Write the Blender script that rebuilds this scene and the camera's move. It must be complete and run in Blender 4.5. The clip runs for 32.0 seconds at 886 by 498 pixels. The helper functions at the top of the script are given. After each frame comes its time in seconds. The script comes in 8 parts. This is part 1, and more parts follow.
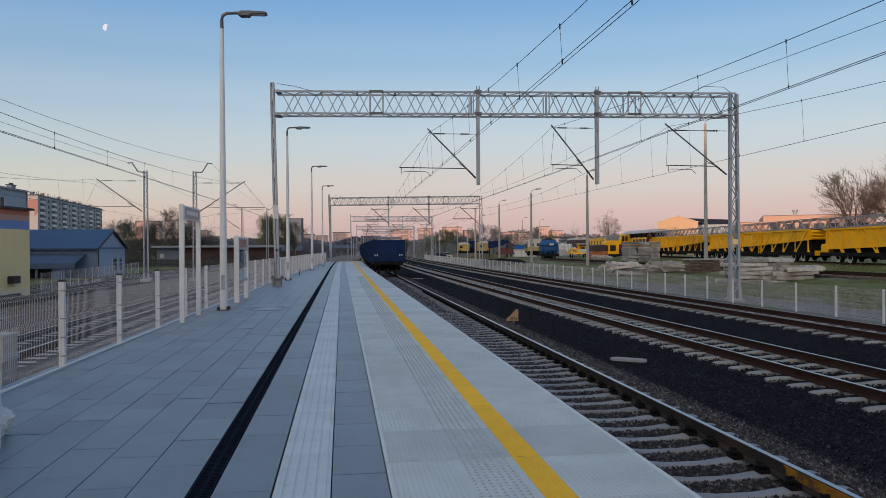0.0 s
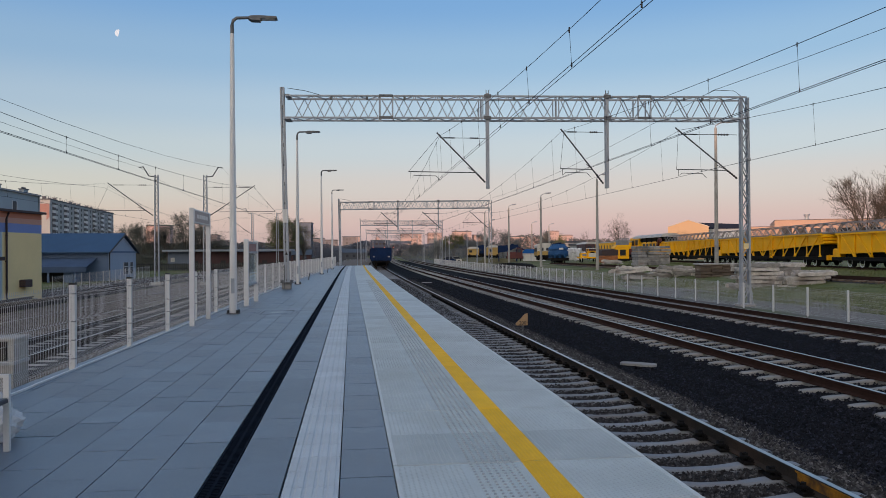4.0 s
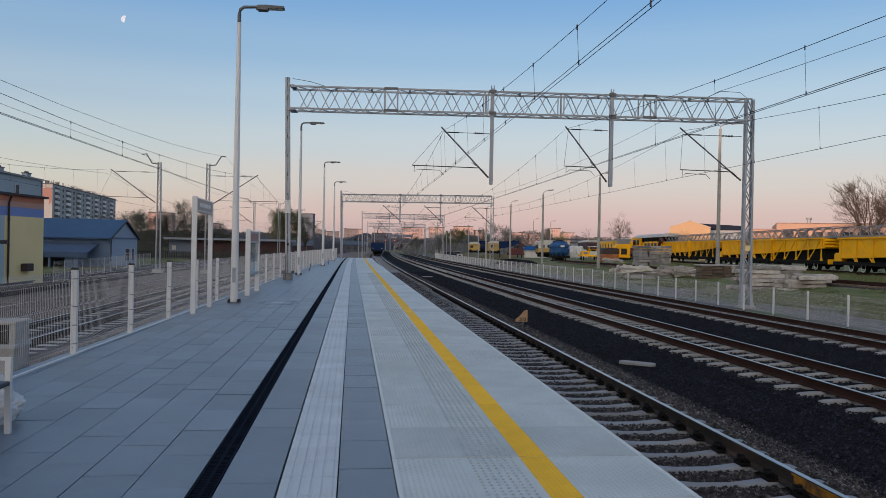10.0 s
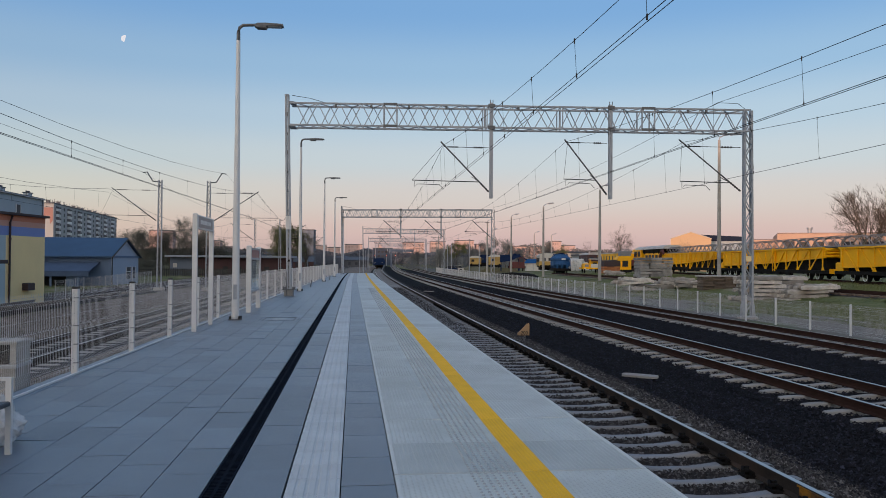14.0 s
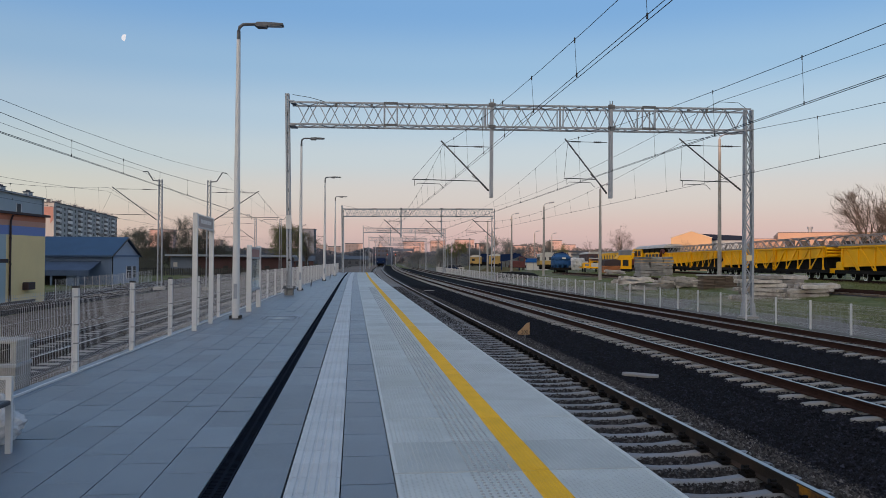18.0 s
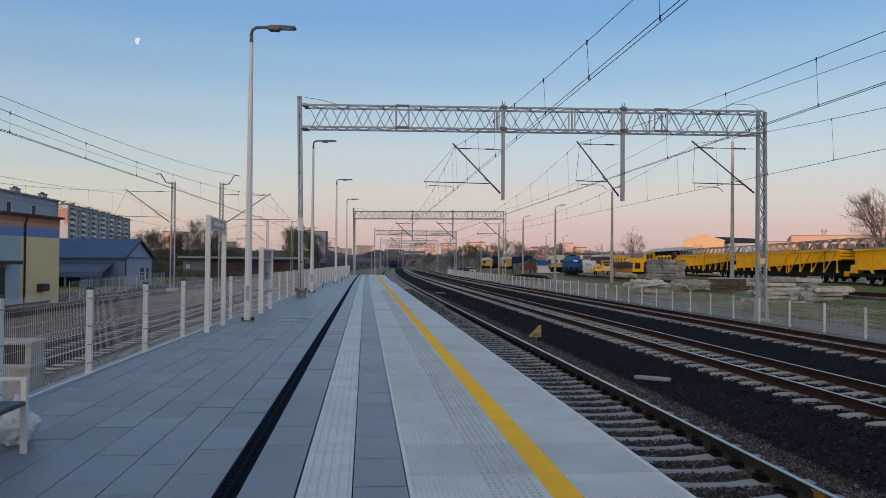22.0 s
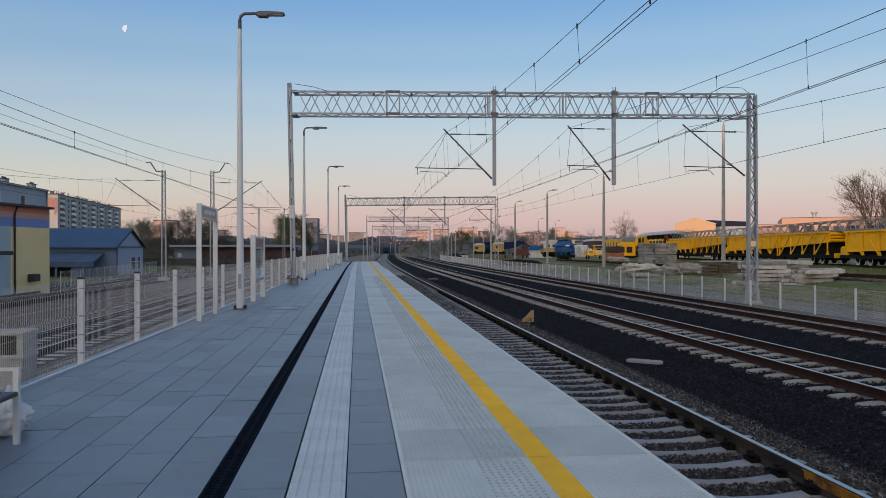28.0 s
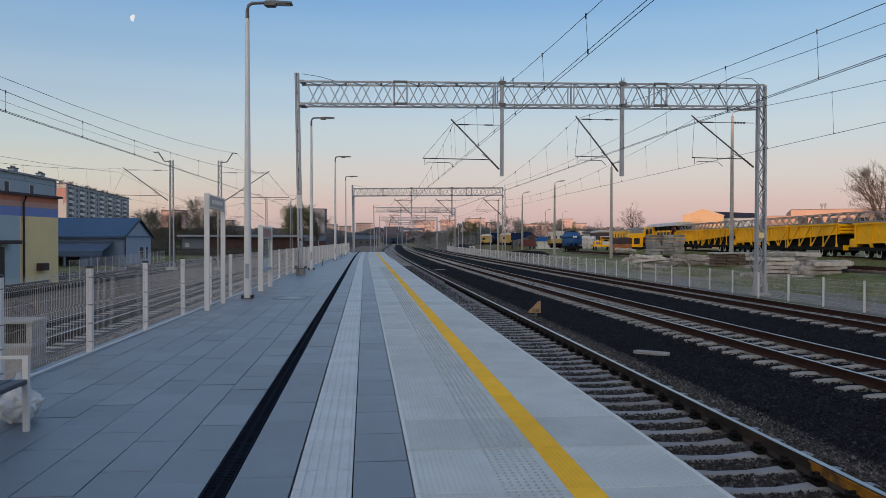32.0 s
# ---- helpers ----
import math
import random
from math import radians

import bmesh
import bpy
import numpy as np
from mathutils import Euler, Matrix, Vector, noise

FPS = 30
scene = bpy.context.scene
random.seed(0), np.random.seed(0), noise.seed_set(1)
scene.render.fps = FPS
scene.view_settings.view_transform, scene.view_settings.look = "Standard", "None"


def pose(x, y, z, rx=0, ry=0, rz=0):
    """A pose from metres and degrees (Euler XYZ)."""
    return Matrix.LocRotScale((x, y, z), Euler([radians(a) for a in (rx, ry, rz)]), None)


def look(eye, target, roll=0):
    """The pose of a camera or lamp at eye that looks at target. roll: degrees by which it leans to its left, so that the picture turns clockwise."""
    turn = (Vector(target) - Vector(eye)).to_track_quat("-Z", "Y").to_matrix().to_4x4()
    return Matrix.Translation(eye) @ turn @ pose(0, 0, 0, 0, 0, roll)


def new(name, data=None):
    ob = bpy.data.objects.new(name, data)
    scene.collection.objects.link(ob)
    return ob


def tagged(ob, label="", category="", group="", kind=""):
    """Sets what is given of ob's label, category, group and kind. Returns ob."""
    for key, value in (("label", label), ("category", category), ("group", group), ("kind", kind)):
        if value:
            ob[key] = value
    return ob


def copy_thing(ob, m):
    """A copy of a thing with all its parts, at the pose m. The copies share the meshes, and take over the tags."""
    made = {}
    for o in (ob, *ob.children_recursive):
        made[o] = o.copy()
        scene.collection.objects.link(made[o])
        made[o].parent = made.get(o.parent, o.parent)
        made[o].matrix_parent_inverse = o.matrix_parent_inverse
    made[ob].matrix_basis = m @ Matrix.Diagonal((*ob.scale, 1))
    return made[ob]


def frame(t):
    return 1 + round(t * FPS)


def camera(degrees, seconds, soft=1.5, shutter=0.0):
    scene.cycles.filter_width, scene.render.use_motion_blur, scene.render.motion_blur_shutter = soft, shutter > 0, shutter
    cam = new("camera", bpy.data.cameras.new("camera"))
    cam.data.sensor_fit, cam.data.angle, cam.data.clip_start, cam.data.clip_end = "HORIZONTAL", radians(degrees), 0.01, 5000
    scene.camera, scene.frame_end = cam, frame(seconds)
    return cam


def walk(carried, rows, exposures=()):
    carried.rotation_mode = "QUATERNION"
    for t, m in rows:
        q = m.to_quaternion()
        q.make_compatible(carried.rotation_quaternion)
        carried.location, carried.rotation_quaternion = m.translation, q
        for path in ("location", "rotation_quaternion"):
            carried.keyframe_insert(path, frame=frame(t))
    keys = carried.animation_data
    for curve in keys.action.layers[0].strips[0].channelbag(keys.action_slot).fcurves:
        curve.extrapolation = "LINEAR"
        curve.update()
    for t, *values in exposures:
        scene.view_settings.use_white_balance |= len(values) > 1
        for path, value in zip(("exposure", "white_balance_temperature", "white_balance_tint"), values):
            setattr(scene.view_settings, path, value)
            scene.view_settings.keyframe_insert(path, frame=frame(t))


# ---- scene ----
cam = camera(59.6, 32.0, soft=0.55)
PATH = [
    (0, (-0.011, -0.001, 1.617), (0.249, 1.982, 1.615), -0.4),
    (0.5, (-0.006, 0.014, 1.614), (0.253, 1.997, 1.604), -0.6),
    (1, (-0.003, 0.012, 1.608), (0.255, 1.995, 1.593), -0.6),
    (1.5, (-0.001, 0.012, 1.607), (0.255, 1.995, 1.594), -0.6),
    (2, (-0.004, -0.003, 1.608), (0.252, 1.98, 1.6), -0.4),
    (2.5, (0.001, -0.012, 1.606), (0.256, 1.972, 1.603), -0.4),
    (3, (-0.005, -0.003, 1.611), (0.248, 1.981, 1.615), -0.5),
    (3.5, (-0.004, 0.009, 1.609), (0.238, 1.994, 1.618), -0.5),
    (5.5, (0.005, 0.011, 1.605), (0.235, 1.997, 1.61), -0.2),
    (6, (0.002, -0.001, 1.61), (0.231, 1.986, 1.607), -0.3),
    (6.5, (0.002, -0.004, 1.606), (0.229, 1.983, 1.6), -0.3),
    (7, (-0.005, -0.003, 1.608), (0.221, 1.984, 1.602), 0.1),
    (7.5, (-0.011, 0.007, 1.604), (0.219, 1.994, 1.601), 0.6),
    (8, (-0.01, 0.012, 1.6), (0.227, 1.998, 1.6), 0.7),
    (8.5, (-0.016, -0.007, 1.602), (0.22, 1.979, 1.603), 1.4),
    (9, (-0.026, -0.007, 1.606), (0.209, 1.979, 1.606), 1.7),
    (9.5, (-0.024, -0.009, 1.606), (0.208, 1.977, 1.603), 1.5),
    (10, (-0.023, 0.003, 1.605), (0.21, 1.989, 1.6), 1.1),
    (10.5, (-0.025, -0.001, 1.607), (0.21, 1.985, 1.604), 1.1),
    (11, (-0.019, 0.003, 1.605), (0.22, 1.988, 1.606), 0.9),
    (11.5, (-0.022, -0.002, 1.607), (0.219, 1.983, 1.615), 0.8),
    (12, (-0.018, -0.008, 1.608), (0.22, 1.978, 1.626), 0.8),
    (12.5, (-0.017, -0.001, 1.608), (0.213, 1.985, 1.627), 0.7),
    (13, (-0.015, 0.01, 1.607), (0.211, 1.997, 1.628), 0.5),
    (13.5, (-0.019, 0.018, 1.609), (0.205, 2.006, 1.635), 0.4),
    (14, (-0.015, 0.003, 1.607), (0.215, 1.99, 1.639), 0.4),
    (14.5, (-0.018, 0.0, 1.606), (0.214, 1.986, 1.645), 0.6),
    (16.5, (-0.018, 0.008, 1.609), (0.21, 1.994, 1.646), 0.4),
    (17, (-0.019, 0.004, 1.606), (0.211, 1.99, 1.643), 0.5),
    (17.5, (-0.017, 0.011, 1.608), (0.212, 1.997, 1.64), 0.5),
    (18, (-0.011, 0.001, 1.606), (0.218, 1.988, 1.636), 0.4),
    (18.5, (-0.006, 0.003, 1.603), (0.22, 1.99, 1.635), 0.2),
    (19, (-0.01, 0.006, 1.605), (0.211, 1.993, 1.644), 0.2),
    (19.5, (-0.012, -0.001, 1.605), (0.207, 1.986, 1.653), 0.3),
    (20, (-0.015, 0.002, 1.606), (0.203, 1.989, 1.655), 0.4),
    (20.5, (-0.017, 0.014, 1.603), (0.2, 2.002, 1.648), 0.4),
    (21, (-0.016, 0.013, 1.606), (0.198, 2.001, 1.646), 0.4),
    (21.5, (-0.018, 0.004, 1.605), (0.189, 1.993, 1.639), 0.4),
    (22, (-0.019, 0.004, 1.605), (0.181, 1.993, 1.641), 0.5),
    (22.5, (-0.023, 0.0, 1.605), (0.177, 1.99, 1.641), 0.6),
    (23, (-0.021, -0.008, 1.604), (0.178, 1.981, 1.643), 0.6),
    (23.5, (-0.018, -0.005, 1.608), (0.182, 1.984, 1.646), 0.5),
    (24, (-0.015, 0.007, 1.601), (0.191, 1.996, 1.635), 0.3),
    (24.5, (-0.014, 0.012, 1.599), (0.199, 2.0, 1.627), 0.2),
    (25, (-0.015, 0.011, 1.605), (0.204, 1.999, 1.62), 0.1),
    (25.5, (-0.018, 0.005, 1.603), (0.202, 1.993, 1.612), -0.0),
    (27.5, (-0.014, 0.008, 1.605), (0.205, 1.996, 1.61), -0.0),
    (28, (-0.013, 0.004, 1.604), (0.207, 1.992, 1.604), -0.1),
    (28.5, (-0.014, -0.001, 1.603), (0.204, 1.988, 1.601), -0.2),
    (29, (-0.016, -0.003, 1.602), (0.202, 1.985, 1.601), -0.1),
    (29.5, (-0.017, 0.0, 1.603), (0.2, 1.988, 1.602), -0.1),
    (30, (-0.016, -0.012, 1.601), (0.196, 1.977, 1.599), -0.2),
    (30.5, (-0.017, -0.009, 1.605), (0.189, 1.981, 1.602), -0.3),
    (31, (-0.016, 0.003, 1.598), (0.186, 1.993, 1.591), -0.1),
    (31.5, (-0.012, 0.0, 1.601), (0.189, 1.989, 1.58), 0.0),
    (32, (-0.015, 0.007, 1.6), (0.187, 1.997, 1.576), 0.1),
]

walk(cam, [(t, look(e, a, r)) for t, e, a, r in PATH])

# ---- light ----
SUN_DIR = Vector((0.56, 0.83, -0.045)).normalized()      # the way the last sunlight travels
world = bpy.data.worlds.new("world")
scene.world = world
world.use_nodes = True
wn, wl = world.node_tree.nodes, world.node_tree.links
bg = wn["Background"]
sky = wn.new("ShaderNodeTexSky")
sky.sky_type = "NISHITA"
sky.sun_disc = False
sky.sun_elevation = radians(2.6)
sky.sun_rotation = math.atan2(-SUN_DIR.x, -SUN_DIR.y)
sky.dust_density = 1.5
sky.ozone_density = 2.0
tc = wn.new("ShaderNodeTexCoord")
sep = wn.new("ShaderNodeSeparateXYZ")
wl.new(tc.outputs["Generated"], sep.inputs[0])
ramp = wn.new("ShaderNodeValToRGB")
ramp.color_ramp.interpolation = "EASE"
STOPS = ((0.0, (0.50, 0.375, 0.395)), (0.035, (0.61, 0.45, 0.48)), (0.085, (0.585, 0.515, 0.54)), (0.13, (0.505, 0.54, 0.605)), (0.18, (0.405, 0.505, 0.625)), (0.24, (0.265, 0.415, 0.61)), (0.31, (0.155, 0.32, 0.595)), (0.5, (0.14, 0.27, 0.50)), (1.0, (0.11, 0.22, 0.43)))
els = ramp.color_ramp.elements
els[0].position, els[0].color = STOPS[0][0], (*STOPS[0][1], 1)
els[1].position, els[1].color = STOPS[-1][0], (*STOPS[-1][1], 1)
for p, c in STOPS[1:-1]:
    e = els.new(p)
    e.color = (*c, 1)
wl.new(sep.outputs["Z"], ramp.inputs["Fac"])
dim = wn.new("ShaderNodeMix")
dim.data_type = "RGBA"
dim.blend_type = "MIX"
dim.inputs["Factor"].default_value = 0.9
wl.new(sky.outputs[0], dim.inputs["A"])
# the side where the sun goes down is brighter and warmer
west = wn.new("ShaderNodeVectorMath")
west.operation = "DOT_PRODUCT"
west.inputs[1].default_value = (-SUN_DIR.x, -SUN_DIR.y, 0.1)
wl.new(tc.outputs["Generated"], west.inputs[0])
glow = wn.new("ShaderNodeMapRange")
glow.interpolation_type = "SMOOTHSTEP"
glow.inputs["From Min"].default_value, glow.inputs["From Max"].default_value = -0.1, 1.0
wl.new(west.outputs["Value"], glow.inputs["Value"])
warm = wn.new("ShaderNodeMix")
warm.data_type = "RGBA"
warm.inputs["B"].default_value = (1.36, 1.22, 1.10, 1)
wl.new(glow.outputs[0], warm.inputs["Factor"])
# towards the sunset side the low sky turns from pink to a greenish cream
ramp_w = wn.new("ShaderNodeValToRGB")
ramp_w.color_ramp.interpolation = "EASE"
STOPS_W = ((0.0, (0.52, 0.43, 0.37)), (0.035, (0.61, 0.51, 0.45)), (0.085, (0.565, 0.555, 0.525)), (0.13, (0.465, 0.53, 0.58)), (0.18, (0.365, 0.465, 0.59)), (0.24, (0.25, 0.39, 0.58))) + STOPS[6:]
elw = ramp_w.color_ramp.elements
elw[0].position, elw[0].color = STOPS_W[0][0], (*STOPS_W[0][1], 1)
elw[1].position, elw[1].color = STOPS_W[-1][0], (*STOPS_W[-1][1], 1)
for p, c in STOPS_W[1:-1]:
    e = elw.new(p)
    e.color = (*c, 1)
wl.new(sep.outputs["Z"], ramp_w.inputs["Fac"])
turn = wn.new("ShaderNodeMapRange")
turn.interpolation_type = "SMOOTHSTEP"
turn.inputs["From Min"].default_value, turn.inputs["From Max"].default_value = -0.92, -0.45
wl.new(west.outputs["Value"], turn.inputs["Value"])
low = wn.new("ShaderNodeMix")
low.data_type = "RGBA"
wl.new(turn.outputs[0], low.inputs["Factor"])
wl.new(ramp.outputs[0], low.inputs["A"])
wl.new(ramp_w.outputs[0], low.inputs["B"])
wl.new(low.outputs["Result"], warm.inputs["A"])
wl.new(warm.outputs["Result"], dim.inputs["B"])
wl.new(dim.outputs["Result"], bg.inputs["Color"])
bg.inputs["Strength"].default_value = 1.0
sun = new("sun", bpy.data.lights.new("sun", "SUN"))
sun.data.energy, sun.data.angle, sun.data.color = 3.3, radians(0.6), (1.0, 0.58, 0.40)
sun.matrix_world = Matrix.Translation((0, 0, 60)) @ SUN_DIR.to_track_quat("-Z", "Y").to_matrix().to_4x4()

# ---- materials ----
def mat(name, col, rough=0.7, metal=0.0, col2=None, scale=3.0, fine=60.0, var=0.5, bump=0.1, rand=0.0, coords="world", stain=None, stain_amt=0.0, stretch=(1, 1, 1), spec=0.5, island=0.0, specks=0.0):
    """A surface with broad patches, fine grain and relief; rand: brightness from piece to piece."""
    m = bpy.data.materials.new(name)
    m.use_nodes = True
    n, l = m.node_tree.nodes, m.node_tree.links
    b = n["Principled BSDF"]
    b.inputs["Roughness"].default_value, b.inputs["Metallic"].default_value, b.inputs["Specular IOR Level"].default_value = rough, metal, spec
    if coords == "world":
        src = n.new("ShaderNodeNewGeometry").outputs["Position"]
    else:
        src = n.new("ShaderNodeTexCoord").outputs["Object"]
    mp = n.new("ShaderNodeMapping")
    mp.inputs["Scale"].default_value = stretch
    l.new(src, mp.inputs["Vector"])
    big, small = n.new("ShaderNodeTexNoise"), n.new("ShaderNodeTexNoise")
    big.inputs["Scale"].default_value, big.inputs["Detail"].default_value = scale, 6
    small.inputs["Scale"].default_value, small.inputs["Detail"].default_value = fine, 3
    l.new(mp.outputs[0], big.inputs["Vector"])
    l.new(mp.outputs[0], small.inputs["Vector"])
    add = n.new("ShaderNodeMath")
    add.operation = "MULTIPLY_ADD"
    add.inputs[1].default_value, add.inputs[2].default_value = 0.45, 0.0
    l.new(small.outputs["Fac"], add.inputs[0])
    sum_ = n.new("ShaderNodeMath")
    sum_.operation = "MULTIPLY_ADD"
    sum_.inputs[1].default_value = 0.55
    l.new(big.outputs["Fac"], sum_.inputs[0])
    l.new(add.outputs[0], sum_.inputs[2])
    spread = n.new("ShaderNodeMapRange")
    spread.inputs["From Min"].default_value, spread.inputs["From Max"].default_value = 0.32, 0.68
    l.new(sum_.outputs[0], spread.inputs["Value"])
    mix = n.new("ShaderNodeMix")
    mix.data_type = "RGBA"
    c2 = col2 or tuple(c * (1 - var) for c in col)
    mix.inputs["A"].default_value, mix.inputs["B"].default_value = (*c2, 1), (*col, 1)
    l.new(spread.outputs[0], mix.inputs["Factor"])
    out = mix.outputs["Result"]
    if stain:
        st = n.new("ShaderNodeTexNoise")
        st.inputs["Scale"].default_value, st.inputs["Detail"].default_value = scale * 0.35, 8
        l.new(mp.outputs[0], st.inputs["Vector"])
        rg = n.new("ShaderNodeMapRange")
        rg.inputs["From Min"].default_value, rg.inputs["From Max"].default_value, rg.inputs["To Max"].default_value = 0.5, 0.66, stain_amt
        l.new(st.outputs["Fac"], rg.inputs["Value"])
        mx = n.new("ShaderNodeMix")
        mx.data_type = "RGBA"
        mx.inputs["B"].default_value = (*stain, 1)
        l.new(rg.outputs[0], mx.inputs["Factor"])
        l.new(out, mx.inputs["A"])
        out = mx.outputs["Result"]
    if rand or island or specks:
        rr = n.new("ShaderNodeMapRange")
        if rand:
            chance = n.new("ShaderNodeObjectInfo").outputs["Random"]
            rr.inputs["To Min"].default_value, rr.inputs["To Max"].default_value = 1 - rand, 1 + rand
        else:
            chance = n.new("ShaderNodeNewGeometry").outputs["Random Per Island"]
            rr.inputs["To Min"].default_value, rr.inputs["To Max"].default_value = 1 - island, 1 + island
            if specks:
                few = n.new("ShaderNodeMath")
                few.operation, few.inputs[1].default_value = "POWER", 5.0
                l.new(chance, few.inputs[0])
                chance = few.outputs[0]
                rr.inputs["To Min"].default_value, rr.inputs["To Max"].default_value = 0.55, specks
        l.new(chance, rr.inputs["Value"])
        hv = n.new("ShaderNodeHueSaturation")
        l.new(rr.outputs[0], hv.inputs["Value"])
        l.new(out, hv.inputs["Color"])
        out = hv.outputs["Color"]
    l.new(out, b.inputs["Base Color"])
    if bump:
        bp = n.new("ShaderNodeBump")
        bp.inputs["Strength"].default_value, bp.inputs["Distance"].default_value = bump, 0.01
        l.new(small.outputs["Fac"], bp.inputs["Height"])
        l.new(bp.outputs[0], b.inputs["Normal"])
    return m


M = {}
M["paver"] = mat("paver", (0.130, 0.166, 0.212), 0.36, spec=0.9, scale=2.2, fine=220, var=0.36, bump=0.35, rand=0.2, stain=(0.098, 0.128, 0.162), stain_amt=0.85)
M["joint"] = mat("joint", (0.02, 0.02, 0.022), 0.95, spec=0.05, scale=5, fine=90)
M["guide"] = mat("guide", (0.49, 0.53, 0.56), 0.48, scale=2.2, fine=150, var=0.2, rand=0.06, stain=(0.36, 0.375, 0.39), stain_amt=0.6)
M["slab"] = mat("slab", (0.468, 0.512, 0.512), 0.48, scale=2.2, fine=120, var=0.28, bump=0.5, rand=0.13, stain=(0.35, 0.38, 0.37), stain_amt=0.85)
# blister dots darker than the slab: their shade is put into the colour
M["blister_shaded"] = mat("blister_shaded", (0.30, 0.33, 0.345), 0.33, spec=0.9, scale=3, fine=60, var=0.3)
M["slab_edge"] = mat("slab_edge", (0.54, 0.58, 0.58), 0.7, scale=3, fine=60, var=0.15)
M["yellow_line"] = mat("yellow_line", (0.84, 0.48, 0.025), 0.7, spec=0.2, scale=4, fine=110, var=0.2, rand=0.06, bump=0.3)
M["grate"] = mat("grate", (0.005, 0.009, 0.019), 0.9, 0.0, spec=0.05, scale=6, fine=60)
M["concrete"] = mat("concrete", (0.42, 0.41, 0.39), 0.85, scale=2.5, fine=45, var=0.3, rand=0.15, stain=(0.26, 0.24, 0.22), stain_amt=0.6)
M["sleeper"] = mat("sleeper", (0.235, 0.255, 0.285), 0.85, scale=3, fine=60, var=0.3, rand=0.16, stain=(0.20, 0.18, 0.165), stain_amt=0.6)
M["sleeper_new"] = mat("sleeper_new", (0.275, 0.28, 0.28), 0.85, scale=3, fine=60, var=0.2, rand=0.10, stain=(0.22, 0.19, 0.165), stain_amt=0.5)
M["rail_rust"] = mat("rail_rust", (0.046, 0.026, 0.0215), 0.9, 0.0, spec=0.05, scale=4, fine=80, var=0.4)
M["rail_old"] = mat("rail_old", (0.05, 0.042, 0.037), 0.85, 0.0, spec=0.12, scale=4, fine=80, var=0.5, stain=(0.075, 0.05, 0.038), stain_amt=0.6)
M["rail_top"] = mat("rail_top", (0.46, 0.45, 0.45), 0.3, 1.0, scale=3, fine=40, var=0.2, bump=0)
M["rail_top_dull"] = mat("rail_top_dull", (0.36, 0.29, 0.25), 0.42, 0.8, scale=3, fine=40, var=0.3, bump=0)
M["rail_paint"] = mat("rail_paint", (0.50, 0.23, 0.03), 0.8, spec=0.15, scale=14, fine=60, var=0.55, stain=(0.10, 0.06, 0.035), stain_amt=0.9)
M["ballast"] = mat("ballast", (0.058, 0.053, 0.054), 0.95, spec=0.1, scale=6, fine=38, var=0.72, bump=1.0)
M["ballast_dark"] = mat("ballast_dark", (0.014, 0.0142, 0.0175), 0.95, spec=0.05, scale=1.2, fine=30, var=0.7, bump=1.0)
M["ballast_left"] = mat("ballast_left", (0.225, 0.197, 0.177), 0.95, spec=0.1, scale=0.8, fine=22, var=0.5, bump=1.0)
M["stone"] = mat("stone", (0.082, 0.08, 0.084), 0.9, spec=0.15, specks=2.6, scale=9, fine=60, var=0.75, bump=0.3)
M["stone_pale"] = mat("stone_pale", (0.145, 0.142, 0.146), 0.9, spec=0.15, specks=2.0, scale=9, fine=60, var=0.6, bump=0.3)
M["stone_dark"] = mat("stone_dark", (0.0155, 0.0172, 0.027), 0.85, spec=0.2, specks=2.6, scale=9, fine=60, var=0.6, bump=0.3)
M["stone_brown"] = mat("stone_brown", (0.195, 0.172, 0.156), 0.9, spec=0.1, specks=1.7, scale=9, fine=60, var=0.5, bump=0.3)
M["gravel"] = mat("gravel", (0.195, 0.19, 0.18), 0.95, spec=0.1, scale=1.6, fine=16, var=0.5, bump=0.8, stain=(0.12, 0.14, 0.08), stain_amt=0.9, stretch=(1, 0.3, 1))
M["ground"] = mat("ground", (0.19, 0.195, 0.10), 0.95, spec=0.05, col2=(0.07, 0.095, 0.038), scale=1.3, fine=9.0, bump=1.0, stain=(0.25, 0.215, 0.175), stain_amt=0.9, stretch=(1, 0.3, 1))
M["grass"] = mat("grass", (0.17, 0.19, 0.085), 0.8, spec=0.1, island=0.25, col2=(0.10, 0.13, 0.058), scale=0.25, fine=8, bump=0)
M["galv"] = mat("galv", (0.355, 0.385, 0.43), 0.5, 0.1, scale=2, fine=30, var=0.25, bump=0.05)
M["galv_dark"] = mat("galv_dark", (0.15, 0.155, 0.165), 0.55, 0.2, scale=3, fine=30, var=0.35, bump=0.05)
M["white_steel"] = mat("white_steel", (0.66, 0.67, 0.68), 0.45, 0.15, scale=1.4, fine=25, var=0.12, bump=0.03, stain=(0.52, 0.52, 0.51), stain_amt=0.4)
M["fence_mesh"] = mat("fence_mesh", (0.47, 0.48, 0.50), 0.5, 0.0, scale=3, fine=25, var=0.15, bump=0)
M["black_plastic"] = mat("black_plastic", (0.018, 0.018, 0.02), 0.5, scale=6, fine=40, bump=0.05)
M["wire"] = mat("wire", (0.05, 0.05, 0.055), 0.5, 0.7, scale=3, fine=30, bump=0)
M["insulator"] = mat("insulator", (0.06, 0.05, 0.05), 0.35, scale=6, fine=40, bump=0)
M["sign_dark"] = mat("sign_dark", (0.27, 0.25, 0.25), 0.4, scale=2, fine=20, var=0.2, bump=0)
M["sign_pale"] = mat("sign_pale", (0.62, 0.62, 0.62), 0.4, scale=2, fine=20, var=0.1, bump=0)
M["poster"] = mat("poster", (0.50, 0.49, 0.47), 0.6, scale=4, fine=20, var=0.3, bump=0)
